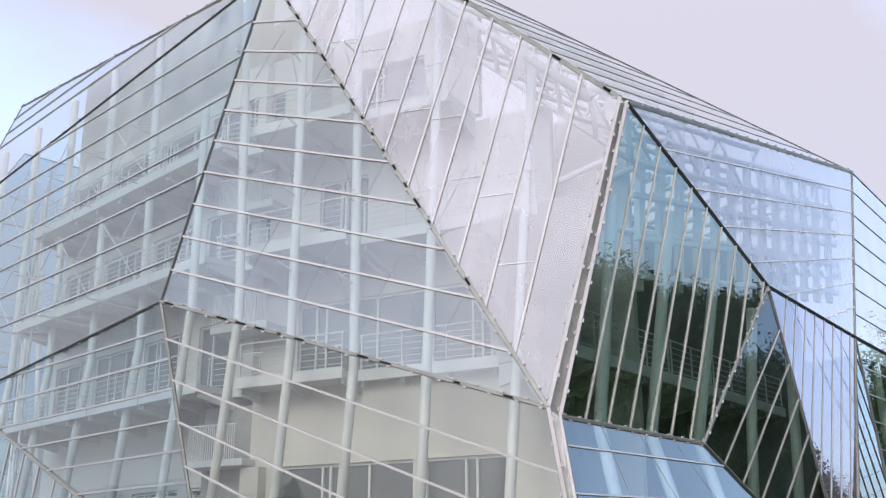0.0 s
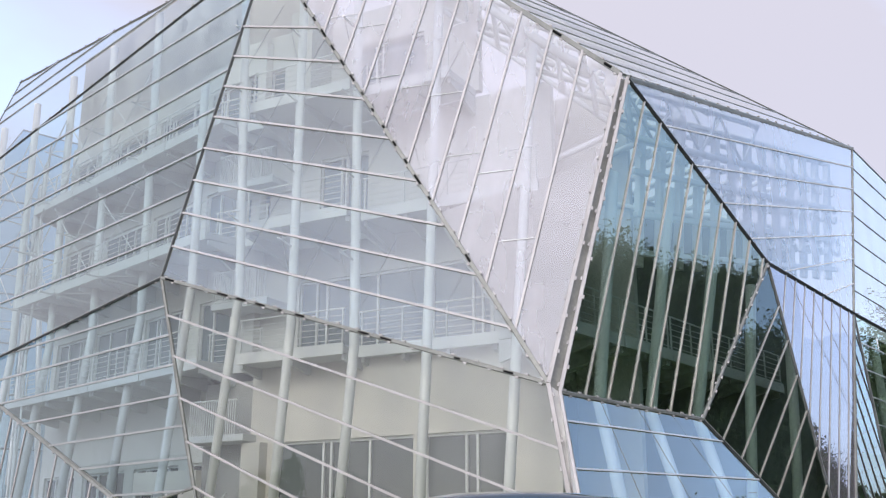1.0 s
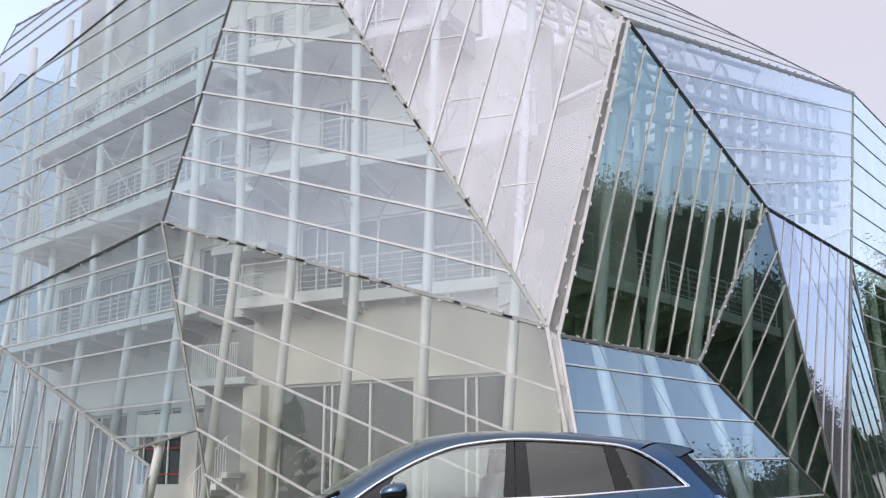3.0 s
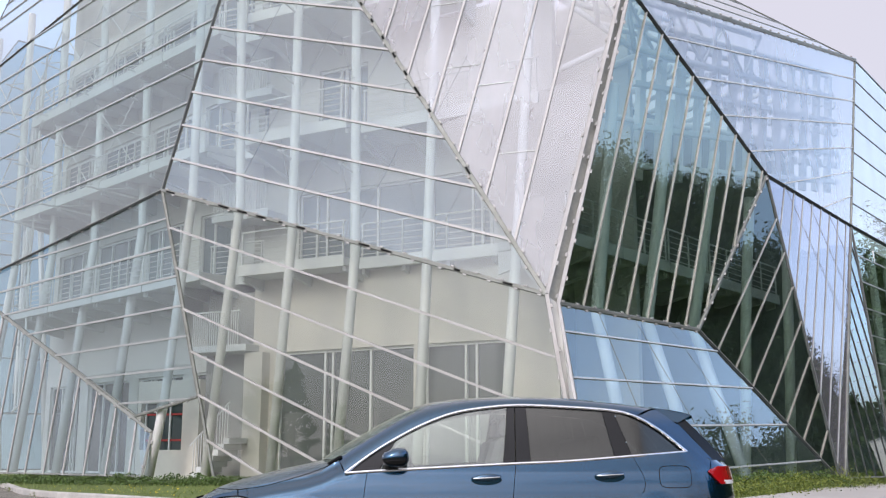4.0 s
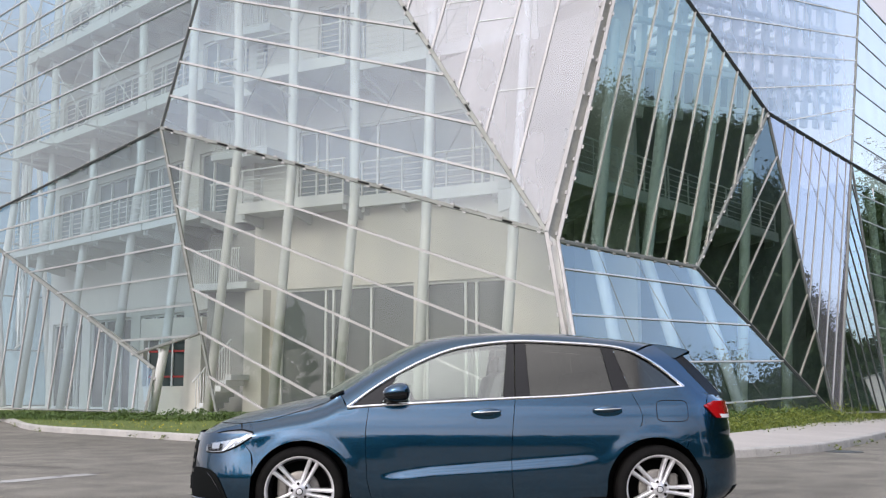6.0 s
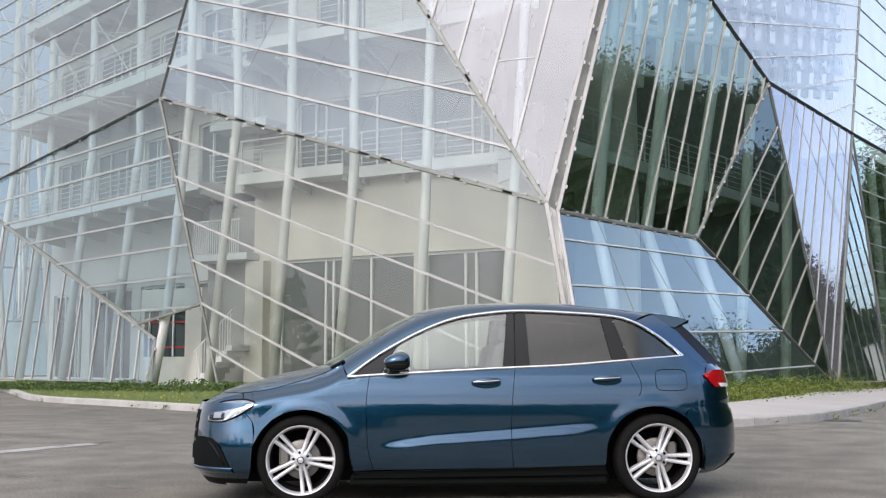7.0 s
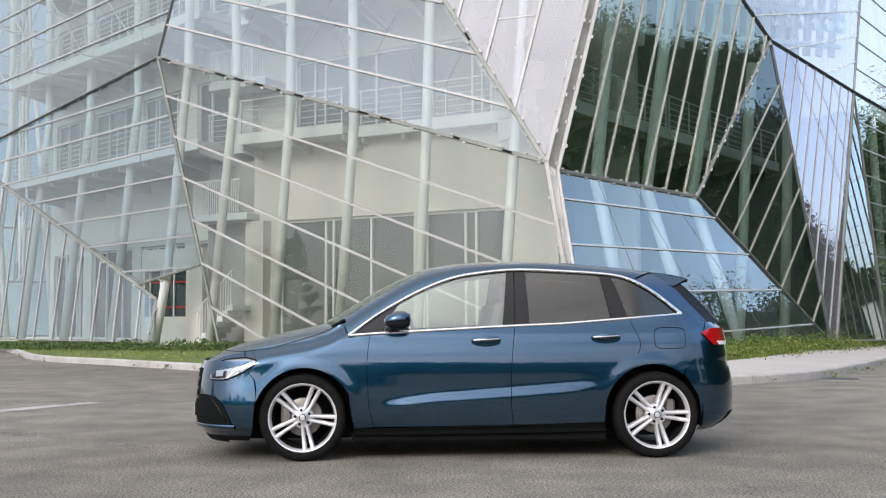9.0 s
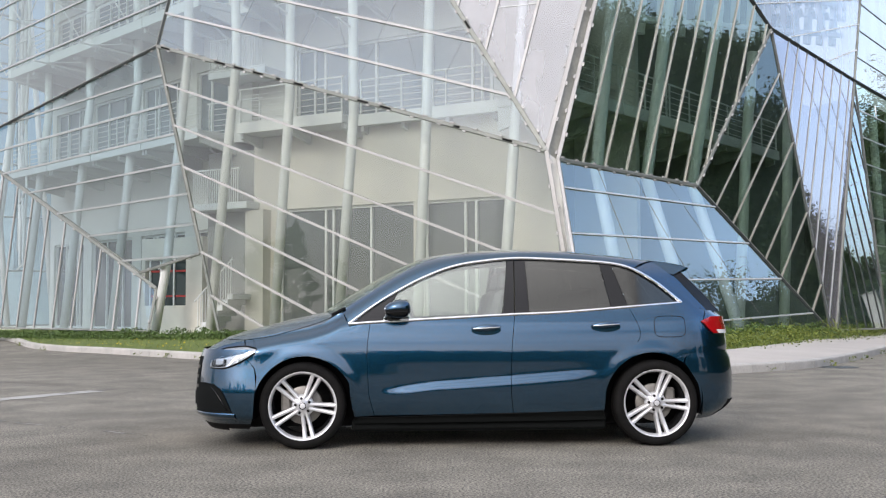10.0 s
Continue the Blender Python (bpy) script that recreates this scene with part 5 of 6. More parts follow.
# roof spoiler
sp_rows = [(2.775, 1.450, 0.548), (2.87, 1.440, 0.552), (2.97, 1.424, 0.555), (3.04, 1.408, 0.555), (3.085, 1.394, 0.55), (3.08, 1.380, 0.545), (3.02, 1.362, 0.54), (2.92, 1.35, 0.53)]
part("roof_spoiler", grid_mesh(bowed(sp_rows, [0.034, 0.034, 0.032, 0.03, 0.028, 0.028, 0.03, 0.03], [0, -0.01, -0.02, -0.03, -0.035, -0.035, -0.03, -0.02]), skirt=0.01, toward=(0, 0, -1)), PAINT, car, "", True)

for k in (-1, 1):
    bm = bmesh.new()
    ring = [(2.785, 1.452), (3.068, 1.398), (3.06, 1.388), (2.95, 1.335), (2.87, 1.36)]
    sides = [[bm.verts.new((q, k * (y - 0.05 * (q - 2.8) - 0.55 * (z - 1.352)), z)) for q, z in ring] for y in (0.605, 0.5)]
    bm.faces.new(sides[0] if k > 0 else sides[0][::-1])
    bm.faces.new(sides[1][::-1] if k > 0 else sides[1])
    for a in range(5):
        b = (a + 1) % 5
        bm.faces.new((sides[0][b], sides[0][a], sides[1][a], sides[1][b]))
    bmesh.ops.recalc_face_normals(bm, faces=bm.faces[:])
    part("spoiler_side", bm, PAINT, car)

# bonnet
hb = []
for i in range(34):
    f = i / 33
    s = -0.825 + 1.115 * f
    zc = ip(s, (-0.86, -0.8, -0.75, -0.7, -0.66, -0.53, -0.40, -0.18, 0.09, 0.29), (0.72, 0.762, 0.795, 0.822, 0.842, 0.886, 0.922, 0.977, 1.038, 1.08))
    ze = hood_edge(s)
    we = max(0.3, min(half_width(s, ze), 0.80))
    hb.append([(s + (0.0 if s > -0.7 else 0.0), y * we, ze + (zc - ze) * (1 - abs(y) ** 3.2) - 0.006 * math.exp(-((abs(y) - 0.62) / 0.05) ** 2)) for y in SEC])
part("bonnet", grid_mesh(hb, skirt=0.012, toward=(0, 0, -1)), PAINT, car, "", True)


# strip between bonnet and head lamp
np_low = curve([(-0.80, 0.70), (-0.72, 0.712), (-0.66, 0.742), (-0.599, 0.765), (-0.5, 0.778), (-0.426, 0.781), (-0.36, 0.768)])
np_top = [(s, hood_edge(s) - 0.003) for s in np.linspace(-0.82, -0.388, 16)]
npg = side_grid(np_low, np_top, [np_low[0], np_top[0]], [np_low[-1], np_top[-1]], 30, 6)
both_sides("lamp_brow", npg, PAINT, car, skirt=0.006)
bm = bmesh.new()
add_box(bm, pose(0.3, 0, 0.93, 0, 18, 0), 0.26, 1.16, 0.03, 0.005)
part("cowl", bm, PLASTIC, car, "black cowl below the windscreen")


# nose and tail: wraps round the ends
def wrap_front(z, a):
    """A place on the nose: a in degrees from straight ahead."""
    c, q = math.cos(radians(a)), math.sin(radians(a))
    w = shell_width(-0.25, z)
    return (-0.25 - nose_length(z) * abs(c) ** (2 / NOSE_P), w * math.copysign(abs(q) ** (2 / NOSE_P), q), z)


def wrap_rear(z, a):
    c, q = math.cos(radians(a)), math.sin(radians(a))
    w = shell_width(2.75, z)
    return (2.75 + tail_length(z) * abs(c) ** (2 / TAIL_P), w * math.copysign(abs(q) ** (2 / TAIL_P), q), z)


def limit_front(z, s):
    k = min(1.0, max(0.0, (-0.25 - s) / nose_length(z))) ** (NOSE_P / 2)
    return math.degrees(math.acos(k))


def limit_rear(z, s):
    k = min(1.0, max(0.0, (s - 2.75) / tail_length(z))) ** (TAIL_P / 2)
    return math.degrees(math.acos(k))


def wrap_grid(fun, lim, zs, nu=61, a_from=-1.0, a_to=1.0, lift=0.0):
    g = []
    for i in range(nu):
        f = a_from + (a_to - a_from) * i / (nu - 1)
        col = []
        for z in zs:
            p = Vector(fun(z, f * lim(z)))
            if lift:
                n = Vector((p.x - 0.6 if fun is wrap_front else p.x - 2.0, p.y * 1.2, 0)).normalized()
                p += n * lift
            col.append(tuple(p))
        g.append(col)
    return g


lf = lambda z: limit_front(z, ip(z, (0.12, 0.26, 0.42, 0.5, 0.62, 0.7, 0.78), (-0.42, -0.372, -0.36, -0.352, -0.366, -0.436, -0.37)))
front_bumper = part("front_bumper", grid_mesh(wrap_grid(wrap_front, lf, np.linspace(0.15, 0.76, 30)), skirt=0, flip=False), [PAINT, PLASTIC], car, "", True)
# lowest band of the painted bumper coloured black for its shaded underside
for p in front_bumper.data.polygons:
    if p.center.z < 0.195:
        p.material_index = 1
lr = lambda z: limit_rear(z, ip(z, (0.15, 0.24, 0.34, 0.48, 0.6, 0.636, 0.69, 0.747, 0.835, 0.87), (3.05, 3.07, 3.083, 3.056, 2.981, 2.948, 2.964, 3.092, 3.161, 3.17)))
rear_bumper = part("rear_bumper", grid_mesh(wrap_grid(wrap_rear, lr, np.linspace(0.2, 0.87, 30)), skirt=0, flip=True), PAINT, car, "", True)
lt = lambda z: limit_rear(z, ip(z, (0.87, 0.965, 1.047), (3.17, 3.13, 3.16)))
part("tailgate", grid_mesh(wrap_grid(wrap_rear, lt, np.linspace(0.873, 1.046, 10)), skirt=0, flip=True), PAINT, car, "", True)
# dark air intake, blade and grille in the bumper
for k in (-1, 1):
    cols = []
    for f in np.linspace(0.2, 0.795, 24):
        top = ip(f, (0.2, 0.5, 0.62, 0.7, 0.75, 0.795), (0.495, 0.505, 0.495, 0.455, 0.385, 0.285))
        cols.append([tuple(Vector(wrap_front(z, k * f * 90)) + Vector((-0.004, 0.005 * k, 0))) for z in np.linspace(0.268, top, 9)])
    intake = grid_mesh(cols, skirt=0, flip=(k < 0) ^ True)
    part("air_intake", intake, BLACK, car, "black side air intake", True)
    blade = grid_mesh([[tuple(Vector(wrap_front(z, k * (0.15 + 0.66 * i / 14) * 90)) + Vector((-0.026 + 0.012 * abs(z - 0.26) / 0.02, (0.02 - 0.012 * abs(z - 0.26) / 0.02) * k, 0))) for z in np.linspace(0.235, 0.28, 4)] for i in range(15)], skirt=0.02, flip=(k < 0) ^ True, toward=(1, 0, 0))
    part("bumper_blade", blade, PAINT, car, "", True)
for k in (-1, 1):
    bm = bmesh.new()
    add_tube(bm, [tuple(Vector(wrap_front(z, k * f * 90)) + Vector((-0.006, 0.008 * k, 0))) for f, z in ((0.6, 0.47), (0.66, 0.43), (0.71, 0.37), (0.76, 0.3))], 0.004, 6)
    part("intake_trim", bm, TRIM_BLACK, car, "thin gloss black trim in the intake", True)
part("lower_lip", grid_mesh(wrap_grid(wrap_front, lambda z: 62, np.linspace(0.135, 0.165, 4), lift=0.006), skirt=0), PLASTIC, car, "black lower lip", True)
# grille drawn wider than it is, so its black shades the nose paint
grille = part("grille", grid_mesh(wrap_grid(wrap_front, lambda z: 33, np.linspace(0.42, 0.7, 10), 31, lift=0.003), skirt=0), BLACK, car, "black grille, widened to darken the nose beside it", True)
for z in (0.47, 0.545, 0.62):
    part("slat", grid_mesh(wrap_grid(wrap_front, lambda q: 31, np.linspace(z - 0.012, z + 0.012, 3), 31, lift=0.006), skirt=0), TRIM_BLACK, grille, "", True)
bm = bmesh.new()
add_box(bm, Matrix.Translation((-0.908, 0, 0.36)), 0.014, 0.52, 0.11, 0.003)
plate = part("number_plate", bm, PLASTIC, car, "black plate holder")
bm = bmesh.new()
add_box(bm, Matrix.Translation((-0.917, 0, 0.36)), 0.003, 0.5, 0.1)
part("plate_face", bm, WHITE_STEEL, plate, "plain white plate")
part("rear_diffuser", grid_mesh(wrap_grid(wrap_rear, lambda z: 44, np.linspace(0.2, 0.34, 6), lift=0.006), skirt=0, flip=True), PLASTIC, car, "black rear diffuser", True)

# head lamps: reflector bowl, dark housing and clear cover
lamp_low = curve([(-0.715, 0.62), (-0.64, 0.617), (-0.576, 0.626), (-0.468, 0.668), (-0.361, 0.735)])
lamp_top = curve([(-0.72, 0.715), (-0.66, 0.745), (-0.599, 0.768), (-0.5, 0.781), (-0.426, 0.784), (-0.352, 0.768)])
cover = side_grid(lamp_low, lamp_top, [lamp_low[0], lamp_top[0]], [lamp_low[-1], lamp_top[-1]], 26, 10, 0.012)
house = side_grid(lamp_low, lamp_top, [lamp_low[0], lamp_top[0]], [lamp_low[-1], lamp_top[-1]], 26, 10, 0.004)
for mirror, lens_k in ((False, -1), (True, 1)):
    lamp = part("headlamp", grid_mesh(house, mirror=mirror, skirt=0), LAMP_SILVER, car, "clear headlamp with a silver reflector", True)
    dk = side_grid(curve([(-0.708, 0.628), (-0.64, 0.626), (-0.585, 0.634)]), curve([(-0.708, 0.688), (-0.65, 0.69), (-0.575, 0.684)]), [(-0.708, 0.628), (-0.708, 0.688)], [(-0.585, 0.634), (-0.575, 0.684)], 10, 6, 0.007)
    part("lamp_housing", grid_mesh(dk, mirror=mirror, skirt=0), TRIM_BLACK, lamp, "black lamp housing", True)
    lens = side_grid([(-0.67, 0.645), (-0.61, 0.648)], [(-0.665, 0.69), (-0.60, 0.69)], [(-0.67, 0.645), (-0.665, 0.69)], [(-0.61, 0.648), (-0.60, 0.69)], 6, 6, 0.009)
    part("projector", grid_mesh(lens, mirror=mirror, skirt=0), LAMP_SILVER, lamp, "", True)
    part("lamp_cover", grid_mesh(cover, mirror=mirror, skirt=0.01), LAMP_GLASS, lamp, "clear lamp cover", True)
    bm = bmesh.new()
    edge_pts = [(p[0], lens_k * (half_width(p[0], p[1]) + 0.010), p[1]) for p in lamp_top]
    add_tube(bm, edge_pts, 0.006, 6)
    edge_pts = [(p[0], lens_k * (half_width(p[0], p[1]) + 0.010), p[1]) for p in lamp_low]
    add_tube(bm, edge_pts, 0.005, 6)
    part("lamp_seal", bm, BLACK, lamp)
    for lo, hi, wd in (((-0.585, 0.632), (-0.5, 0.712), 0.018), ((-0.5, 0.665), (-0.4, 0.752), 0.008), ((-0.69, 0.705), (-0.42, 0.77), 0.006)):
        blade = side_grid([lo, (lo[0] + wd, lo[1] - 0.004)], [hi, (hi[0] + wd, hi[1] - 0.004)], [lo, hi], [(lo[0] + wd, lo[1] - 0.004), (hi[0] + wd, hi[1] - 0.004)], 3, 6, 0.0095)
        part("lamp_blade", grid_mesh(blade, mirror=mirror, skirt=0), CHROME, lamp, "bright blade in the lamp", True)

# tail lamps wrap round the corner
for k in (-1, 1):
    def tail_piece(z0, z1, s_lim, a_in, lift, mat, name, parent, label=""):
        g = []
        for i in range(24):
            f = i / 23
            col = []
            for j in range(8):
                z = z0 + (z1 - z0) * j / 7
                a_out = limit_rear(z, s_lim(z))
                p = Vector(wrap_rear(z, k * (a_out + (a_in - a_out) * f)))
                p += Vector((0.5, 0.87 * k, 0)) * lift
                col.append(tuple(p))
            g.append(col)
        return part(name, grid_mesh(g, skirt=0.012, flip=k > 0, toward=(-0.5, -0.8 * k, 0)), mat, parent, label, True)
    tail = tail_piece(0.868, 1.0, lambda z: ip(z, (0.868, 0.965, 1.0), (3.2, 3.1, 3.19)), 6, 0.016, LAMP_RED, "tail_lamp", car, "red tail lamp")
    tail_piece(0.869, 0.897, lambda z: ip(z, (0.868, 0.9), (3.25, 3.23)), 40, 0.024, LENS_WHITE, "reversing_lens", tail, "clear lens strip")

# handles, fuel flap, mirrors
for k, doors in ((-1, 0), (1, 1)):
    for c, door in (((1.405, 0.918), front_doors[doors]), ((2.34, 0.938), rear_doors[doors])):
        bm = bmesh.new()
        rows_ = []
        for i in range(17):
            f = i / 16
            s = c[0] - 0.113 + 0.226 * f
            h = 0.028 * math.sin(math.pi * min(max(f, 0.02), 0.98)) ** 0.6
            y = half_width(c[0], c[1]) + 0.012 + 0.028 * math.sin(math.pi * f) ** 0.5
            rows_.append([bm.verts.new((s, k * (y - 0.016 * (1 - math.cos(a))), c[1] + 0.012 * (f - 0.5) + h * math.sin(a))) for a in np.linspace(-2.2, 2.2, 10)])
        for r0, r1 in zip(rows_, rows_[1:]):
            for j in range(9):
                q = (r0[j], r1[j], r1[j + 1], r0[j + 1])
                bm.faces.new(q if k < 0 else q[::-1])
        part("door_handle", bm, PAINT, door, "", True)
        bm = bmesh.new()
        bmesh.ops.create_circle(bm, cap_ends=True, segments=28, radius=1.0)
        bmesh.ops.transform(bm, matrix=Matrix.Translation((c[0], k * (half_width(c[0], c[1] - 0.006) + 0.011), c[1] - 0.017)) @ Matrix.Rotation(radians(90 * -k * -1), 4, "X") @ Matrix.Diagonal((0.114, 0.04, 1, 1)), verts=bm.verts)
        part("handle_recess", bm, PAINT, door, "dark recess behind the handle")
        bm = bmesh.new()
        add_tube(bm, [(c[0] - 0.1 + 0.2 * f, k * (half_width(c[0], c[1]) + 0.036 * math.sin(math.pi * (0.1 + 0.8 * f)) ** 0.5 + 0.006), c[1] - 0.002 + 0.012 * (f - 0.5)) for f in np.linspace(0, 1, 12)], 0.0045, 6)
        part("handle_trim", bm, CHROME, door, "chrome strip on the handle")
    # mirror
    bm = bmesh.new()
    bmesh.ops.create_uvsphere(bm, u_segments=28, v_segments=18, radius=1.0)
    for v in bm.verts:
        x, y, z = v.co
        x2 = math.copysign(abs(x) ** 0.75, x)
        z2 = math.copysign(abs(z) ** 0.75, z)
        y2 = math.copysign(abs(y) ** 0.8, y)
        if x > 0:
            x2 *= 0.72
        v.co = (0.735 + 0.118 * x2, k * (0.955 + 0.1 * y2), 1.068 + 0.07 * z2 * (1 - 0.22 * (x2 < 0) * -x2) - 0.012 * max(0, -x2))
    mirror_ob = part("wing_mirror", bm, [PAINT, TRIM_BLACK], car, "blue wing mirror with black foot", True)
    for p in mirror_ob.data.polygons:
        if p.center.z < 1.06:
            p.material_index = 1
    bm = bmesh.new()
    add_beam(bm, (0.68, k * 0.80, 0.992), (0.715, k * 0.93, 1.01), 0.09, 0.04, (0, 0, 1), 0.012)
    part("mirror_foot", bm, PLASTIC, mirror_ob)
    bm = bmesh.new()
    add_tube(bm, [(0.63, k * 1.043, 1.036), (0.70, k * 1.058, 1.043), (0.79, k * 1.052, 1.046)], 0.0022, 6)
    part("indicator_strip", bm, TRIM_BLACK, mirror_ob)
# shut line of the fuel flap
ring = []
for i in range(64):
    a = math.tau * i / 64
    c, q = math.cos(a), math.sin(a)
    ring.append((2.846 + 0.123 * math.copysign(abs(c) ** 0.45, c), 0.922 + 0.081 * math.copysign(abs(q) ** 0.45, q)))
bm = bmesh.new()
add_tube(bm, [(s, -(half_width(s, z) + 0.0005), z) for s, z in ring + ring[:1]], 0.003, 5, caps=False)
part("fuel_flap", bm, TRIM_BLACK, quarters[0], "shut line of the fuel flap")

for k in (-1, 1):
    bm = bmesh.new()
    add_box(bm, pose(0.265, k * 0.715, 1.046, 0, -28, 8 * k), 0.12, 0.07, 0.022, 0.008)
    part("cowl_corner", bm, PLASTIC, car, "black corner piece at the foot of the windscreen")
# shut lines of the bonnet and the lamps
BONNET_LINE = curve([(-0.615, 0.838), (-0.45, 0.832), (-0.26, 0.856), (-0.11, 0.895), (0.09, 0.954), (0.21, 1.002), (0.285, 1.045)])
for k in (-1, 1):
    for name, line in (("bonnet_line", BONNET_LINE), ("lamp_line", [(-0.455, 0.832), (-0.445, 0.79)])):
        bm = bmesh.new()
        add_tube(bm, [(q, k * (half_width(q, z) + 0.0005), z) for q, z in line], 0.0028, 5)
        part(name, bm, BLACK, car)

# inner body, floor and wheel housings
bm = bmesh.new()
add_box(bm, Matrix.Translation((1.36, 0, 0.58)), 1.86, 1.60, 0.66)
part("inner_body", bm, PLASTIC, car)
bm = bmesh.new()
add_box(bm, Matrix.Translation((1.18, 0, 0.24)), 3.7, 1.04, 0.2)
add_box(bm, Matrix.Translation((1.36, 0, 0.2)), 1.88, 1.44, 0.16)
add_box(bm, Matrix.Translation((-0.28, 0, 0.5)), 0.96, 1.06, 0.5)
add_box(bm, Matrix.Translation((2.8, 0, 0.58)), 1.05, 1.06, 0.7)
part("floor_pan", bm, PLASTIC, car)
# black blocks added below the sills in place of the shade there
for k in (-1, 1):
    bm = bmesh.new()
    add_box(bm, Matrix.Translation((1.36, k * 0.74, 0.172)), 1.98, 0.12, 0.09, 0.02)
    part("sill_shade_block", bm, BLACK, car, "black block standing in for the shade under the sill")
for c in (ARCH_F, ARCH_R):
    for k in (-1, 1):
        bm = bmesh.new()
        g0 = [(c[0] + (ARCH_RAD + 0.012) * math.cos(radians(a)), c[1] + (ARCH_RAD + 0.012) * math.sin(radians(a))) for a in range(-15, 196, 6)]
        vs = [[bm.verts.new((s, k * y, z)) for s, z in g0] for y in (0.875, 0.54)]
        for i in range(len(g0) - 1):
            bm.faces.new((vs[0][i], vs[0][i + 1], vs[1][i + 1], vs[1][i]))
        bm.faces.new(vs[1])
        part("wheel_housing", bm, PLASTIC, car)
# cabin
bm = bmesh.new()
add_box(bm, pose(0.62, 0, 0.93, 0, 12, 0), 0.42, 1.40, 0.22, 0.05)
part("dashboard", bm, PLASTIC, car)
for s0 in (1.25,):
    for y in (-0.36, 0.36):
        bm = bmesh.new()
        add_box(bm, pose(s0 - 0.1, y, 0.62, 0, -6, 0), 0.5, 0.5, 0.16, 0.05)
        add_box(bm, pose(s0 + 0.25, y, 0.92, 0, 16, 0), 0.13, 0.48, 0.62, 0.05)
        seat = part("seat", bm, SEAT, car)
        bm = bmesh.new()
        add_box(bm, pose(s0 + 0.36, y, 1.29, 0, 10, 0), 0.09, 0.26, 0.17, 0.035)
        part("headrest", bm, SEAT, seat)
bm = bmesh.new()
add_box(bm, pose(2.22, 0, 0.95, 0, 16, 0), 0.14, 1.3, 0.56, 0.05)
part("rear_bench", bm, SEAT, car)
bm = bmesh.new()
pts = [Matrix.Translation((0.87, -0.36, 0.97)) @ Matrix.Rotation(radians(66), 4, "Y") @ Vector((0.18 * math.cos(a), 0.18 * math.sin(a), 0)) for a in np.linspace(0, math.tau, 29)]
add_tube(bm, pts, 0.014, 8, caps=False)
part("steering_wheel", bm, PLASTIC, car, "", True)


# wheels
def lathe(profile, n=64):
    """Turn a line of (radius, y) round the y axis."""
    bm = bmesh.new()
    rows_ = [[bm.verts.new((r * math.cos(math.tau * i / n), y, r * math.sin(math.tau * i / n))) for i in range(n)] for r, y in profile]
    for r0, r1 in zip(rows_, rows_[1:]):
        for i in range(n):
            j = (i + 1) % n
            bm.faces.new((r0[i], r0[j], r1[j], r1[i]))
    return bm


def wheel(s, k, turn):
    """A wheel with its face at the car's side k."""
    bm = lathe([(0.255, 0.03), (0.24, 0.05), (0.225, 0.09), (0.215, 0.16), (0.235, 0.2)])
    hub = part("wheel", bm, PLASTIC, car, "silver alloy wheel with five double spokes", True)
    tyre_profile = [(0.252, 0.0), (0.262, -0.012), (0.285, -0.02), (0.306, -0.016), (0.322, 0.0), (0.329, 0.02), (0.331, 0.06), (0.331, 0.066), (0.325, 0.068), (0.325, 0.076), (0.331, 0.078), (0.331, 0.13), (0.325, 0.132), (0.325, 0.14), (0.331, 0.142), (0.329, 0.18), (0.32, 0.2), (0.285, 0.215), (0.255, 0.2)]
    tyre = part("tyre", lathe(tyre_profile, 96), RUBBER, hub, "black tyre", True)
    part("rim_lip", lathe([(0.266, 0.01), (0.268, -0.004), (0.262, -0.010), (0.252, -0.008), (0.246, 0.004), (0.240, 0.022), (0.237, 0.034)], 96), RIM, hub, "", True)
    part("brake_disc", lathe([(0.05, 0.085), (0.142, 0.085), (0.146, 0.088), (0.146, 0.108), (0.05, 0.108)], 64), DISC, hub, "steel brake disc", True)
    bm = bmesh.new()
    add_box(bm, pose(0.12 if s > 1 else -0.13, 0.075, 0.035, 0, 0, 0), 0.075, 0.06, 0.16, 0.015)
    part("brake_caliper", bm, DISC, hub)
    part("hub_cap", lathe([(0.0005, -0.006), (0.022, -0.006), (0.03, -0.003), (0.033, 0.004), (0.036, 0.012), (0.06, 0.02), (0.078, 0.028), (0.086, 0.05)], 48), RIM, hub, "", True)
    bm = lathe([(0.021, -0.0075), (0.027, -0.006), (0.0275, -0.002)], 32)
    part("cap_ring", bm, TRIM_BLACK, hub, "plain dark ring on the cap", True)
    for q in range(5):
        a = math.radians(65 + 72 * q + turn)
        for d in (-1, 1):
            bm = bmesh.new()
            rows_ = []
            for i in range(9):
                f = i / 8
                r = 0.05 + (0.252 - 0.05) * f
                off = d * (0.0155 + 0.016 * f)
                wd = 0.0105 + 0.0035 * f
                y0 = 0.016 - 0.014 * f + 0.012 * math.sin(math.pi * f)
                rows_.append([bm.verts.new((r, y, off + e)) for e, y in ((-wd - 0.004, y0 + 0.05), (-wd, y0 + 0.004), (-wd * 0.6, y0), (wd * 0.6, y0), (wd, y0 + 0.004), (wd + 0.004, y0 + 0.05))])
            for r0, r1 in zip(rows_, rows_[1:]):
                for j in range(5):
                    bm.faces.new((r0[j], r0[j + 1], r1[j + 1], r1[j]))
            bmesh.ops.transform(bm, matrix=Matrix.Rotation(-a, 4, "Y"), verts=bm.verts)
            bmesh.ops.recalc_face_normals(bm, faces=bm.faces[:])
            part("spoke", bm, RIM, hub, "", True)
        bm = bmesh.new()
        b = a + math.radians(36)
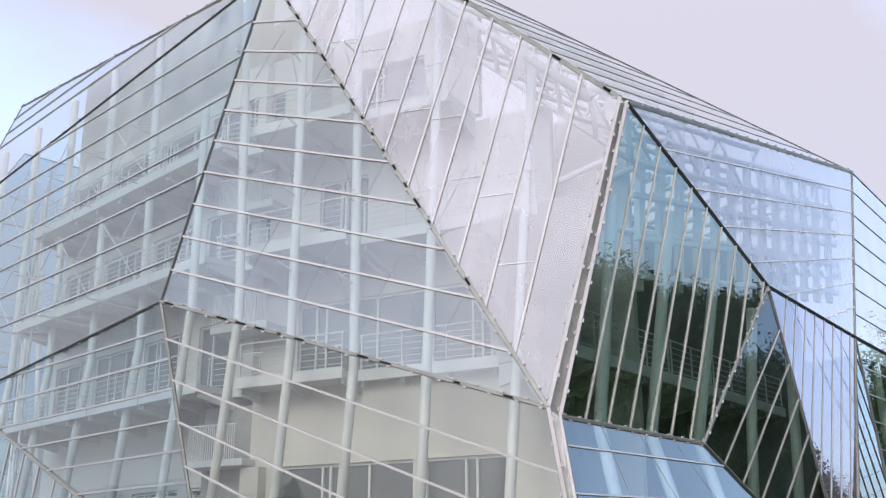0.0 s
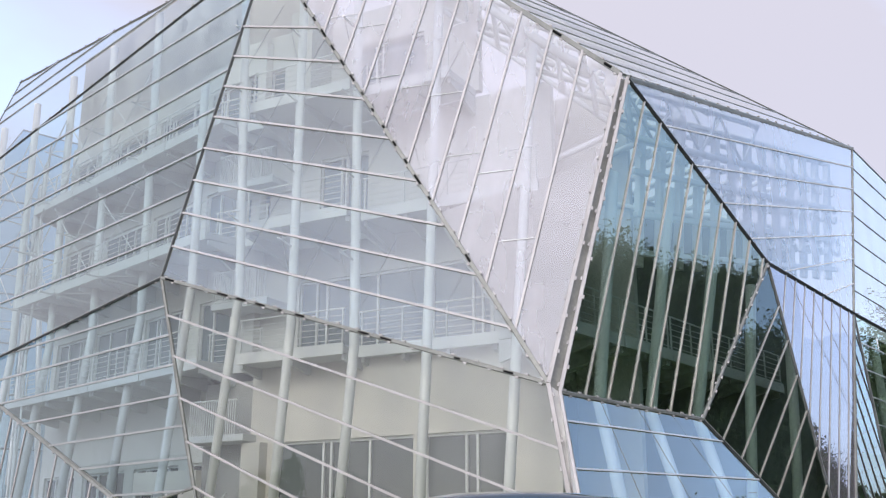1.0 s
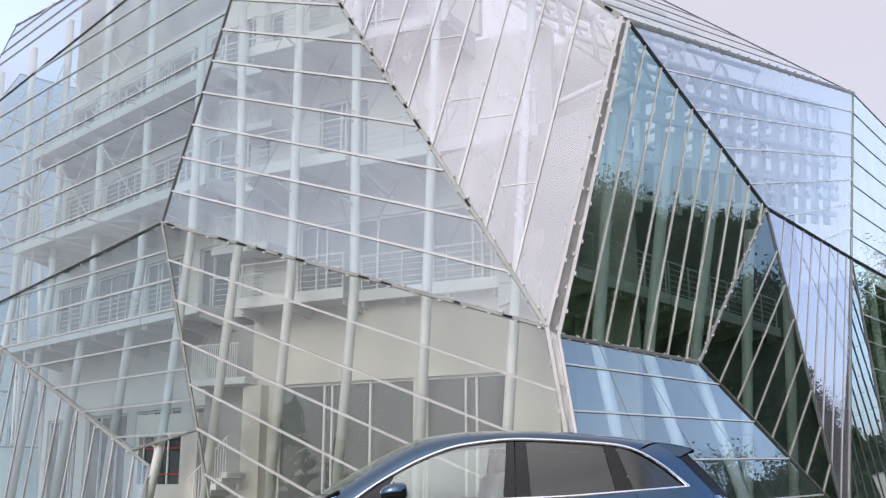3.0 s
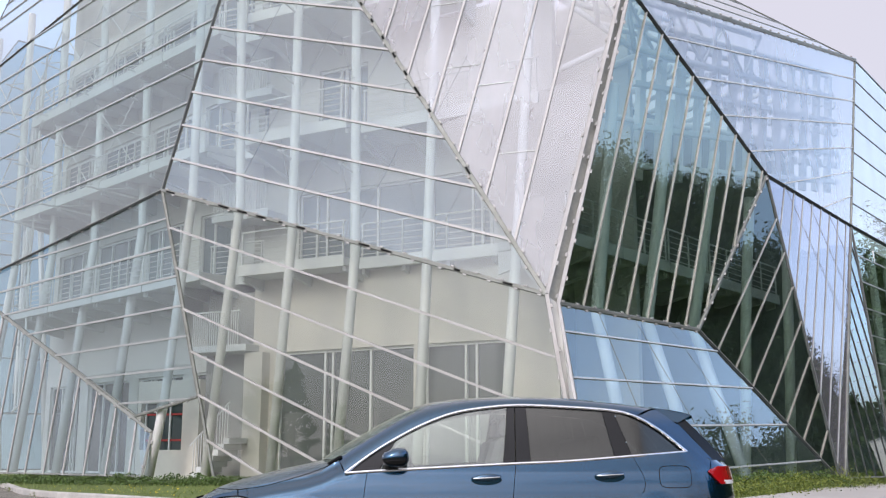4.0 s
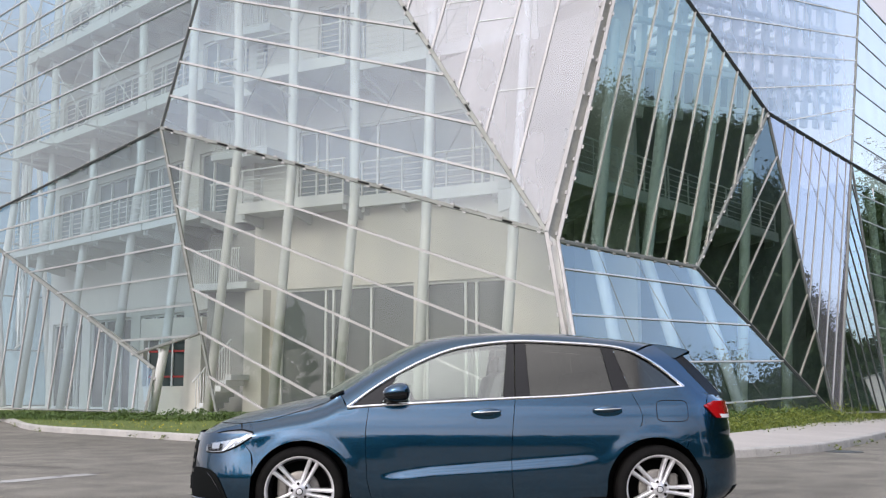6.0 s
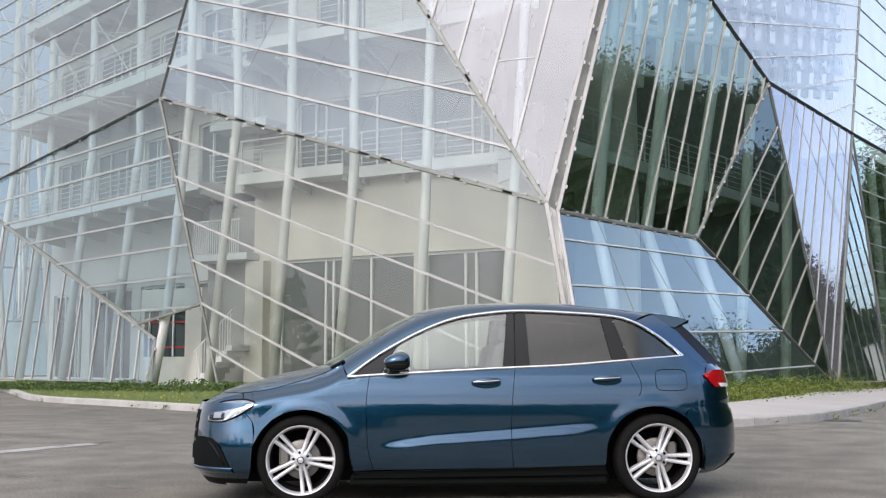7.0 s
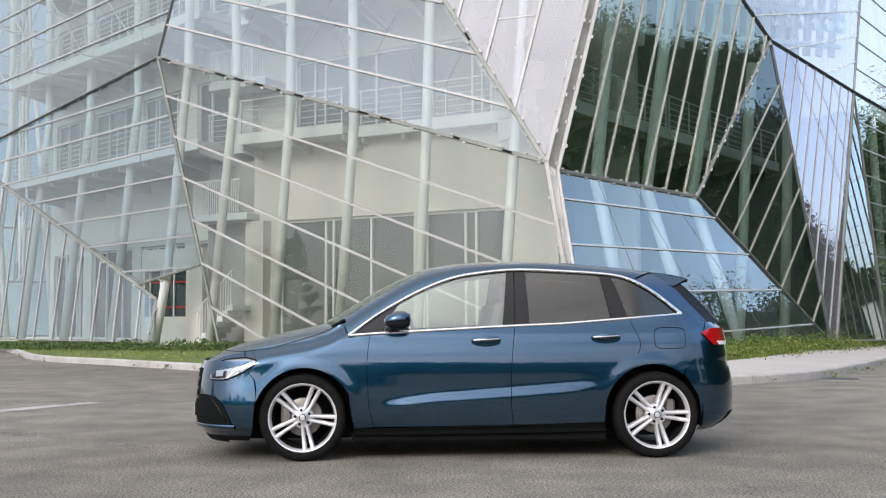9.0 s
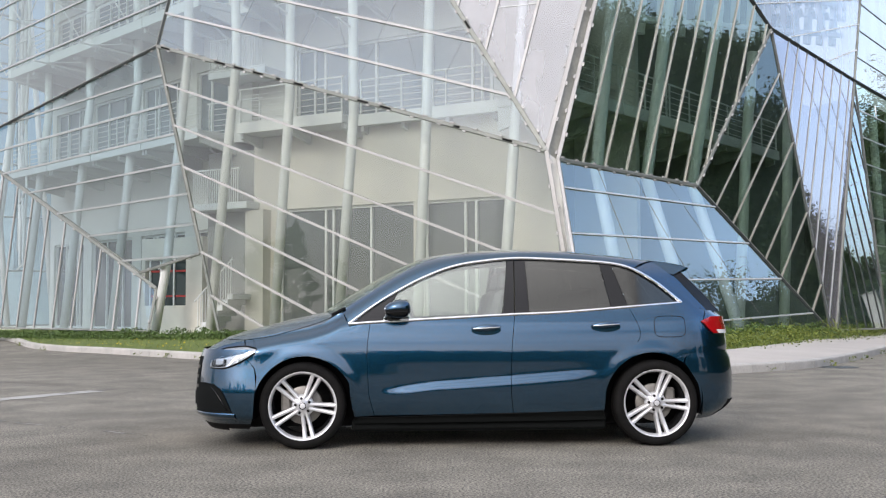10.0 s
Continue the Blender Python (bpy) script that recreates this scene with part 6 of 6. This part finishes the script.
        bmesh.ops.create_cone(bm, cap_ends=True, segments=12, radius1=0.0105, radius2=0.0105, depth=0.012, matrix=Matrix.Translation((0.057 * math.cos(b), 0.017, 0.057 * math.sin(b))) @ Matrix.Rotation(radians(90), 4, "X"))
        part("wheel_bolt", bm, PLASTIC, hub)
    hub.matrix_local = pose(s, k * 0.868, 0.331, 0, 0, 0 if k < 0 else 180)
    return hub


for s in (0.0, 2.729):
    for k in (-1, 1):
        wheel(s, k, 0 if s < 1 else 3)

# ---- kerb stones, painted lines, manhole ----
def kerb_stone(i, j):
    """One kerb stone along a stretch of the line."""
    pts = KERB_LINE[i:j + 1]
    bm = bmesh.new()
    rows_ = []
    for k, p in enumerate(pts):
        n = inward(KERB_LINE, i + k)
        d = (pts[-1] - pts[0]).normalized()
        p = p + d * (0.006 if k == 0 else (-0.006 if k == len(pts) - 1 else 0))
        rows_.append([bm.verts.new(p + n * o + Vector((0, 0, z))) for o, z in ((0.0, -0.05), (0.0, 0.125), (0.012, 0.146), (0.03, 0.152), (0.15, 0.156), (0.15, -0.05))])
    for r0, r1 in zip(rows_, rows_[1:]):
        for q in range(5):
            bm.faces.new((r0[q], r1[q], r1[q + 1], r0[q + 1]))
    bm.faces.new(rows_[0])
    bm.faces.new(rows_[-1][::-1])
    bmesh.ops.recalc_face_normals(bm, faces=bm.faces[:])
    return bm


kerb = tagged(empty("kerb", (0, 0, 0)), "worn pale concrete kerb along the road edge", "kerb", kind="structure")
for i in range(0, len(KERB_LINE) - 2, 2):
    part("kerb_stone", kerb_stone(i, i + 2), KERB, kerb)

def worn_paint(name, low, high, share, scale):
    """Road paint rubbed off in patches, with the asphalt showing through."""
    m = varied(name, low, high, 3.0, 0.85, bump=0.3, fine=30)
    n, l = m.node_tree.nodes, m.node_tree.links
    co = n.new("ShaderNodeTexCoord")
    nz = n.new("ShaderNodeTexNoise")
    nz.inputs["Scale"].default_value = scale
    nz.inputs["Detail"].default_value = 9
    nz.inputs["Roughness"].default_value = 0.7
    rp = n.new("ShaderNodeValToRGB")
    rp.color_ramp.elements[0].position = 0.56 - 0.3 * share
    rp.color_ramp.elements[1].position = 0.68 - 0.3 * share
    gone = n.new("ShaderNodeBsdfTransparent")
    mx = n.new("ShaderNodeMixShader")
    l.new(co.outputs["Object"], nz.inputs["Vector"])
    l.new(nz.outputs["Fac"], rp.inputs["Fac"])
    l.new(rp.outputs["Color"], mx.inputs["Fac"])
    l.new(gone.outputs[0], mx.inputs[1])
    l.new(n["Principled BSDF"].outputs[0], mx.inputs[2])
    l.new(mx.outputs[0], n["Material Output"].inputs["Surface"])
    return m


PAINT_LINE = worn_paint("worn_road_paint", (0.3, 0.29, 0.27), (0.48, 0.47, 0.44), 0.75, 5.0)
FAINT_LINE = worn_paint("faded_road_paint", (0.22, 0.21, 0.19), (0.32, 0.305, 0.28), 0.2, 4.0)


def road_stripe(p, q, wide, mat, label):
    p, q = Vector((*p, 0.005)), Vector((*q, 0.005))
    n = Vector((0, 0, 1)).cross(q - p).normalized() * wide / 2
    bm = bmesh.new()
    k = 24
    rng = random.Random(5)
    a = [(bm.verts.new(p.lerp(q, i / k) + n * (1 + rng.uniform(-0.12, 0.12))), bm.verts.new(p.lerp(q, i / k) - n * (1 + rng.uniform(-0.12, 0.12)))) for i in range(k + 1)]
    for (a0, b0), (a1, b1) in zip(a, a[1:]):
        bm.faces.new((a0, b0, b1, a1))
    ob = mesh_object("road_marking", bm, mat)
    return tagged(ob, label, "road marking", kind="structure")


road_stripe((-7.2, 8.82), (-4.62, 13.44), 0.32, PAINT_LINE, "worn white stripe painted on the asphalt")
road_stripe((-7.5, 11.84), (-2.4, 8.35), 0.09, FAINT_LINE, "faded stripe on the asphalt")
SEAM = varied("tar_seam", (0.085, 0.08, 0.072), (0.15, 0.14, 0.125), 6.0, 0.85, bump=0.3)


def seam(p, q, wide, seed):
    """A wandering crack filled with tar."""
    rng = random.Random(seed)
    p, q = Vector((*p, 0.004)), Vector((*q, 0.004))
    n = Vector((0, 0, 1)).cross(q - p).normalized()
    bm = bmesh.new()
    off, prev = 0.0, None
    count = 60
    for i in range(count + 1):
        off = off * 0.9 + rng.gauss(0, 0.018)
        half = wide * rng.uniform(0.25, 0.75)
        c = p.lerp(q, i / count) + n * off
        row = (bm.verts.new(c + n * half), bm.verts.new(c - n * half))
        if prev:
            bm.faces.new((prev[0], prev[1], row[1], row[0]))
        prev = row
    return tagged(mesh_object("tar_seam", bm, SEAM), "thin dark seam in the asphalt", "seam", kind="structure")


seam((-4.1, 5.54), (-1.95, 8.26), 0.007, 3)
seam((3.08, 10.48), (8.9, 17.9), 0.01, 4)
seam((-8.0, 15.7), (-5.3, 14.66), 0.05, 6)
seam((-4.62, 13.44), (-4.5, 13.75), 0.09, 5)
bm = bmesh.new()
bmesh.ops.create_circle(bm, cap_ends=True, segments=32, radius=0.33)
ext = bmesh.ops.extrude_face_region(bm, geom=bm.faces[:])
bmesh.ops.translate(bm, verts=[v for v in ext["geom"] if isinstance(v, bmesh.types.BMVert)], vec=(0, 0, 0.006))
manhole = tagged(mesh_object("manhole_cover", bm, EDGE_DARK), "dark iron manhole cover set in the asphalt", "manhole")
manhole.location = (7.19, 18.5, 0.0)


# ---- plants ----
def leaf_material(name, low, high, trans=0.3):
    m = bpy.data.materials.new(name)
    m.use_nodes = True
    n, l = m.node_tree.nodes, m.node_tree.links
    b = n["Principled BSDF"]
    b.inputs["Roughness"].default_value = 0.6
    geo = n.new("ShaderNodeNewGeometry")
    rp = n.new("ShaderNodeValToRGB")
    rp.color_ramp.elements[0].color = (*low, 1)
    rp.color_ramp.elements[1].color = (*high, 1)
    l.new(geo.outputs["Random Per Island"], rp.inputs["Fac"])
    l.new(rp.outputs["Color"], b.inputs["Base Color"])
    return m


LEAF = leaf_material("hedge_leaf", (0.03, 0.06, 0.012), (0.1, 0.17, 0.035))
WEED = leaf_material("weed_leaf", (0.06, 0.1, 0.012), (0.19, 0.22, 0.035))
GRASS = leaf_material("grass_blade", (0.085, 0.125, 0.022), (0.2, 0.25, 0.055))
FLOWER = leaf_material("yellow_flower", (0.55, 0.42, 0.03), (0.7, 0.55, 0.05))
TREE_LEAF = leaf_material("tree_leaf", (0.03, 0.06, 0.018), (0.085, 0.15, 0.045))
BARK = varied("bark", (0.05, 0.04, 0.03), (0.11, 0.09, 0.07), 3, 0.9, bump=0.5)


def raw_object(name, verts, faces, mat):
    me = bpy.data.meshes.new(name)
    me.from_pydata(verts, [], faces)
    me.materials.append(mat)
    return new(name, me)


def leaves(places, size, rng, flat=0.0):
    """Small four-cornered leaves at the places, each turned its own way."""
    vs, fs = [], []
    for p in places:
        a = Vector((rng.gauss(0, 1), rng.gauss(0, 1), rng.gauss(0, 1) * (1 - flat))).normalized()
        b = a.cross(Vector((rng.gauss(0, 1), rng.gauss(0, 1), rng.gauss(0, 1)))).normalized()
        s = size * rng.uniform(0.6, 1.4)
        i = len(vs)
        vs += [p - a * s, p + b * s * 0.5 + a * s * 0.1, p + a * s, p - b * s * 0.5 + a * s * 0.1]
        fs.append((i, i + 1, i + 2, i + 3))
    return vs, fs


def ground_at(x, y):
    """Height of the verge at a place."""
    p = Vector((x, y, 0))
    o = min((p - q).length for q in KERB_LINE[::2])
    return lawn_height(o)


def strip_plants(name, line, wide, tall, count, size, mat, seed, label, category):
    rng = random.Random(seed)
    pts = []
    segs = list(zip(line, line[1:]))
    lens = [(Vector(b) - Vector(a)).length for a, b in segs]
    for _ in range(count):
        k = rng.choices(range(len(segs)), lens)[0]
        a, b = Vector(segs[k][0]), Vector(segs[k][1])
        p = a.lerp(b, rng.random())
        n = Vector((-(b - a).y, (b - a).x)).normalized()
        o = rng.gauss(0, 0.38)
        p = p + n * o * wide
        clump = 0.6 + 0.55 * noise.noise(Vector((p.x * 1.3, p.y * 1.3, seed)))
        h = tall * max(0.15, clump) * (1 - min(1, abs(o)) ** 2 * 0.6)
        pts.append(Vector((p.x, p.y, ground_at(p.x, p.y) - 0.02 + h * rng.random() ** 0.8)))
    vs, fs = leaves(pts, size, rng)
    ob = raw_object(name, vs, fs, mat)
    return tagged(ob, label, category, kind="stuff")


strip_plants("ivy_hedge", [(-22, 43.2), (-18.5, 40.0), (-8.6, 30.3), (-6.0, 28.4), (-3.4, 27.0), (3.2, 22.6)], 0.7, 0.42, 20000, 0.036, LEAF, 3, "low dark green ivy hedge at the foot of the glass", "hedge")
strip_plants("weeds", [(3.6, 20.9), (5.0, 21.3), (7.4, 24.1), (9.4, 27.4), (12.3, 31.4), (16, 37.6), (22, 48)], 0.95, 0.5, 24000, 0.03, WEED, 4, "rank green weeds behind the footway", "weeds")
strip_plants("shrubs", [(3.1, 21.5), (6.0, 24.4), (9.2, 27.7), (11.4, 29.9)], 0.7, 0.6, 10000, 0.034, LEAF, 6, "dark green shrubs at the foot of the glass", "shrubs")

strip_plants("weed_stalks", [(3.6, 21.2), (5.4, 21.9), (7.9, 24.6), (10.2, 28.2), (12.6, 31.2)], 0.7, 1.0, 1500, 0.026, WEED, 9, "tall thin weed stalks among the weeds", "weeds")

rng = random.Random(11)
vs, fs = [], []
for _ in range(26000):
    k = rng.randrange(0, len(KERB_LINE) - 1)
    p = KERB_LINE[k].lerp(KERB_LINE[k + 1], rng.random())
    if p.x > 3.0 and p.y > 16.5:
        o = rng.uniform(2.2, 5)
    else:
        o = rng.uniform(0.16, 8)
    p = p + inward(KERB_LINE, k) * o
    if p.y > 48:
        continue
    z = lawn_height(o)
    h = rng.uniform(0.04, 0.1)
    a = rng.uniform(0, math.tau)
    d = Vector((math.cos(a), math.sin(a), 0)) * rng.uniform(0.006, 0.012)
    t = Vector((rng.gauss(0, 0.03), rng.gauss(0, 0.03), h))
    i = len(vs)
    vs += [p + Vector((0, 0, z - 0.01)) - d, p + Vector((0, 0, z - 0.01)) + d, p + Vector((0, 0, z)) + t]
    fs.append((i, i + 1, i + 2))
tagged(raw_object("grass", vs, fs, GRASS), "short green grass of the verge", "grass", kind="stuff")
pts = []
for c in ((-9.2, 27.8), (-7.4, 26.0), (-6.6, 25.6), (-8.6, 27.0), (-5.6, 24.8)):
    for _ in range(22):
        x, y = c[0] + rng.gauss(0, 0.9), c[1] + rng.gauss(0, 0.7)
        pts.append(Vector((x, y, ground_at(x, y) + rng.uniform(0.05, 0.1))))
vs, fs = leaves(pts, 0.021, rng)
tagged(raw_object("yellow_flowers", vs, fs, FLOWER), "small yellow flowers in the grass", "flowers", kind="stuff")


def tree(kind, seed, share=1.0, leaf=0.062):
    """A tree of about 10 m: tapered trunk, limbs and a ragged crown of small leaves."""
    rng = random.Random(seed)
    root = empty("tree")
    bm = bmesh.new()
    add_tube(bm, [(0, 0, -0.2), (0.1, 0, 2), (0.05, 0.1, 5), (0.1, 0.05, 8.6)], [0.24, 0.19, 0.13, 0.03], 8)
    tips = []
    for i in range(22):
        z = 1.6 + 7.4 * (i / 21)
        a = i * 2.4 + rng.uniform(-0.4, 0.4)
        if kind == "conifer":
            r = 2.3 * (1 - (z - 1.2) / 8.9) + 0.15
            tip = Vector((r * math.cos(a), r * math.sin(a), z - 0.15 * r + 0.5))
        else:
            r = 2.9 * math.sin(math.pi * min(1, (z - 0.6) / 9.6)) ** 0.6 * rng.uniform(0.65, 1.1)
            tip = Vector((r * math.cos(a), r * math.sin(a), z + 0.9))
        add_tube(bm, [(0.05, 0.03, z - 0.4), tip], [0.05, 0.012], 5)
        tips.append((Vector((0.05, 0.03, z - 0.4)), tip))
    part("trunk", bm, BARK, root)
    pts = []
    for base, tip in tips:
        for _ in range(int((560 if kind == "conifer" else 700) * share)):
            f = rng.random() ** 0.6
            p = base.lerp(tip, 0.25 + 0.8 * f)
            sp = 0.15 + 0.25 * (1 - f) if kind == "conifer" else 0.4
            pts.append(p + Vector((rng.gauss(0, sp), rng.gauss(0, sp), rng.gauss(0, sp * 0.7))))
    for _ in range(500):
        z = rng.uniform(7.6, 10.2)
        pts.append(Vector((rng.gauss(0.1, 0.02 + 0.09 * (10.2 - z)), rng.gauss(0, 0.02 + 0.09 * (10.2 - z)), z)))
    vs, fs = leaves(pts, leaf, rng)
    crown_ob = raw_object("crown", vs, fs, TREE_LEAF)
    crown_ob.parent = root
    return root


near_kinds = [tree("conifer", 1), tree("broad", 2), tree("conifer", 3), tree("broad", 4)]
far_kinds = [tree("conifer", 5, 0.35, 0.18), tree("broad", 6, 0.35, 0.18)]
rng = random.Random(21)
made = 0


used = set()


def plant(x, y, height, kinds=near_kinds):
    global made
    src = kinds[made % len(kinds)]
    word = "conifer" if made % 2 == 0 else "broadleaved tree"
    m = Matrix.Translation((x, y, 0)) @ Matrix.Rotation(rng.uniform(0, 6), 4, "Z")
    k = height / 10
    if src not in used:
        used.add(src)
        ob = src
        ob.matrix_world = m
    else:
        ob = copy_thing(src, m)
    ob.scale = (k, k, k)
    tagged(ob, "tall dark green %s at the edge of the yard" % word, "tree", "trees round the yard")
    made += 1


# wooded slope beside the yard and lower trees behind it
def slope_height(deg):
    return ip(deg, (28, 34, 36, 43, 46, 48, 50, 53.5, 58.5, 65, 69, 72, 76, 90, 128), (18, 18, 8.5, 8.5, 11, 14, 17.4, 18.8, 19.5, 21.5, 22, 25, 27.5, 28, 20))


def crest_height(deg):
    """Height of the close thicket, which rises sharply at its end."""
    return max(slope_height(deg), ip(deg, (43.2, 44.2, 46, 49), (9, 15, 16, 16)) if deg < 50 else 0)


for i in range(56):
    deg = 38 + 90 * i / 55 + rng.uniform(-0.8, 0.8)
    a = radians(deg)
    d = rng.uniform(43, 52)
    plant(10 + d * math.sin(a), 14 + d * math.cos(a), slope_height(deg) * rng.uniform(0.86, 1.0), near_kinds if deg < 98 else far_kinds)
for i in range(31):
    deg = 38 + 89 * i / 30 + rng.uniform(-1, 1)
    a = radians(deg)
    d = rng.uniform(38, 43)
    plant(10 + d * math.sin(a), 14 + d * math.cos(a), slope_height(deg) * rng.uniform(0.4, 0.55), near_kinds if deg < 64 else far_kinds)
for i in range(9):
    a = radians(33 + 1.05 * i)
    d = rng.uniform(76, 84)
    plant(10 + d * math.sin(a), 14 + d * math.cos(a), rng.uniform(19.5, 22))
pts = []
for _ in range(26000):
    a = radians(rng.uniform(24, 140))
    d = rng.uniform(37, 50)
    pts.append(Vector((10 + d * math.sin(a), 14 + d * math.cos(a), 5.5 * rng.random() ** 1.3)))
for _ in range(16000):
    a = radians(rng.uniform(140, 240))
    d = rng.uniform(46, 53)
    pts.append(Vector((d * math.sin(a), 10 + d * math.cos(a), (6.6 + 0.7 * noise.noise(Vector((a * 16, 0, 3)))) * rng.random() ** 0.8)))
crest = []
for _ in range(110000):
    deg = rng.uniform(43.5, 100)
    a = radians(deg)
    d = rng.uniform(43.5, 46)
    h = crest_height(deg) * (0.93 + 0.1 * noise.noise(Vector((a * 34, 0, 0))) + 0.09 * noise.noise(Vector((a * 120, 0, 5))))
    crest.append(Vector((10 + d * math.sin(a), 14 + d * math.cos(a), h * rng.random() ** 0.4)))
vs, fs = leaves(crest, 0.1, rng)
tagged(raw_object("thicket", vs, fs, TREE_LEAF), "close dark green thicket on the slope below the trees", "bushes", kind="stuff")
vs, fs = leaves(pts, 0.17, rng)
tagged(raw_object("undergrowth", vs, fs, TREE_LEAF), "dense dark undergrowth at the edge of the wood", "bushes", kind="stuff")
for i in range(30):
    a = radians(126 + 100 * i / 29 + rng.uniform(-2, 2))
    d = rng.uniform(46, 62)
    plant(d * math.sin(a), 10 + d * math.cos(a), rng.uniform(7.6, 9.4), far_kinds)
for x, y, h in ((-46, 8.5, 7.5), (-44, 11.5, 6.0), (-47, 4.5, 5.0)):
    plant(x, y, h, far_kinds)
for i in range(14):
    a = radians(36 + 22 * i / 13)
    d = rng.uniform(62, 68)
    plant(10 + d * math.sin(a), 14 + d * math.cos(a), rng.uniform(9, 12), far_kinds)

# white service box behind the weeds
box = tagged(empty("service_box", (15.45, 34.35, 0.4)), "white metal service box standing among the weeds", "service box")
bm = bmesh.new()
add_box(bm, Matrix.Translation((0, 0, 0.66)) @ Matrix.Rotation(radians(50), 4, "Z"), 1.3, 0.5, 1.32, 0.02)
part("body", bm, WHITE_STEEL, box)
bm = bmesh.new()
add_box(bm, Matrix.Translation((0, 0, 1.35)) @ Matrix.Rotation(radians(50), 4, "Z"), 1.36, 0.56, 0.05, 0.01)
part("lid", bm, RAIL_GREY, box)

# tufts of weed in the kerb joints
rng = random.Random(31)
pts = []
for k in range(8, len(KERB_LINE) - 4):
    if rng.random() < 0.22:
        c = KERB_LINE[k] - inward(KERB_LINE, k) * 0.03
        for _ in range(rng.randrange(8, 30)):
            pts.append(c + Vector((rng.gauss(0, 0.1), rng.gauss(0, 0.05), rng.uniform(0.0, 0.1))))
vs, fs = leaves(pts, 0.03, rng)
tagged(raw_object("kerb_weeds", vs, fs, WEED), "small tufts of weed along the kerb", "weeds", kind="stuff")

# unseen earth banks added under the leaves to keep sky out of mirrored woods
def bank(x0, y0, deg0, deg1, d0, d1, height, label):
    bm = bmesh.new()
    last = None
    n = 60
    for k in range(n + 1):
        deg = deg0 + (deg1 - deg0) * k / n
        a = radians(deg)
        row = []
        for j in range(7):
            f = j / 6
            d = d0 + (d1 - d0) * f
            p = Vector((x0 + d * math.sin(a), y0 + d * math.cos(a), 0))
            p.z = -0.1 + height(deg) * sstep_01(f * 1.2) * (1 + 0.18 * noise.noise(p * 0.25))
            row.append(bm.verts.new(p))
        if last:
            for j in range(6):
                bm.faces.new((last[j], last[j + 1], row[j + 1], row[j]))
        last = row
    bmesh.ops.recalc_face_normals(bm, faces=bm.faces[:])
    tagged(mesh_object("hillside", bm, BACKDROP_EARTH, smooth=True), label, "hillside", kind="structure")


BACKDROP_EARTH = varied("backdrop_earth", (0.015, 0.025, 0.008), (0.04, 0.055, 0.018), 0.5, 0.95, bump=0.6, fine=14)
bank(10, 14, 44.2, 140, 43, 48, lambda deg: 0.92 * crest_height(deg) * (0.5 + 0.5 * sstep_01((deg - 44.2) / 1.6)), "unseen dark slope added to close sky gaps in the mirrored trees")
bank(0, 10, 140, 244, 49, 60, lambda deg: 6.0, "unseen dark bank added to even the dark edge mirrored in the car")

# unseen grass added across the road, dark so the car's side mirrors less light
bm = bmesh.new()
ring_in, ring_out = [], []
for k in range(41):
    a = radians(115 + 130 * k / 40)
    d_in = 11 + 1.5 * math.sin(3 * a)
    ring_in.append(bm.verts.new((d_in * 1.6 * math.sin(a), d_in * math.cos(a), 0.03)))
    ring_out.append(bm.verts.new((90 * math.sin(a), 90 * math.cos(a), 0.4)))
for k in range(40):
    bm.faces.new((ring_in[k], ring_in[k + 1], ring_out[k + 1], ring_out[k]))
bmesh.ops.recalc_face_normals(bm, faces=bm.faces[:])
DARK_GRASS = varied("unseen_dark_grass", (0.02, 0.034, 0.01), (0.05, 0.07, 0.02), 0.6, 0.95, bump=0.5, fine=20)
tagged(mesh_object("verge", bm, DARK_GRASS), "unseen dark grass added across the road to darken the car's reflections", "lawn", kind="structure")
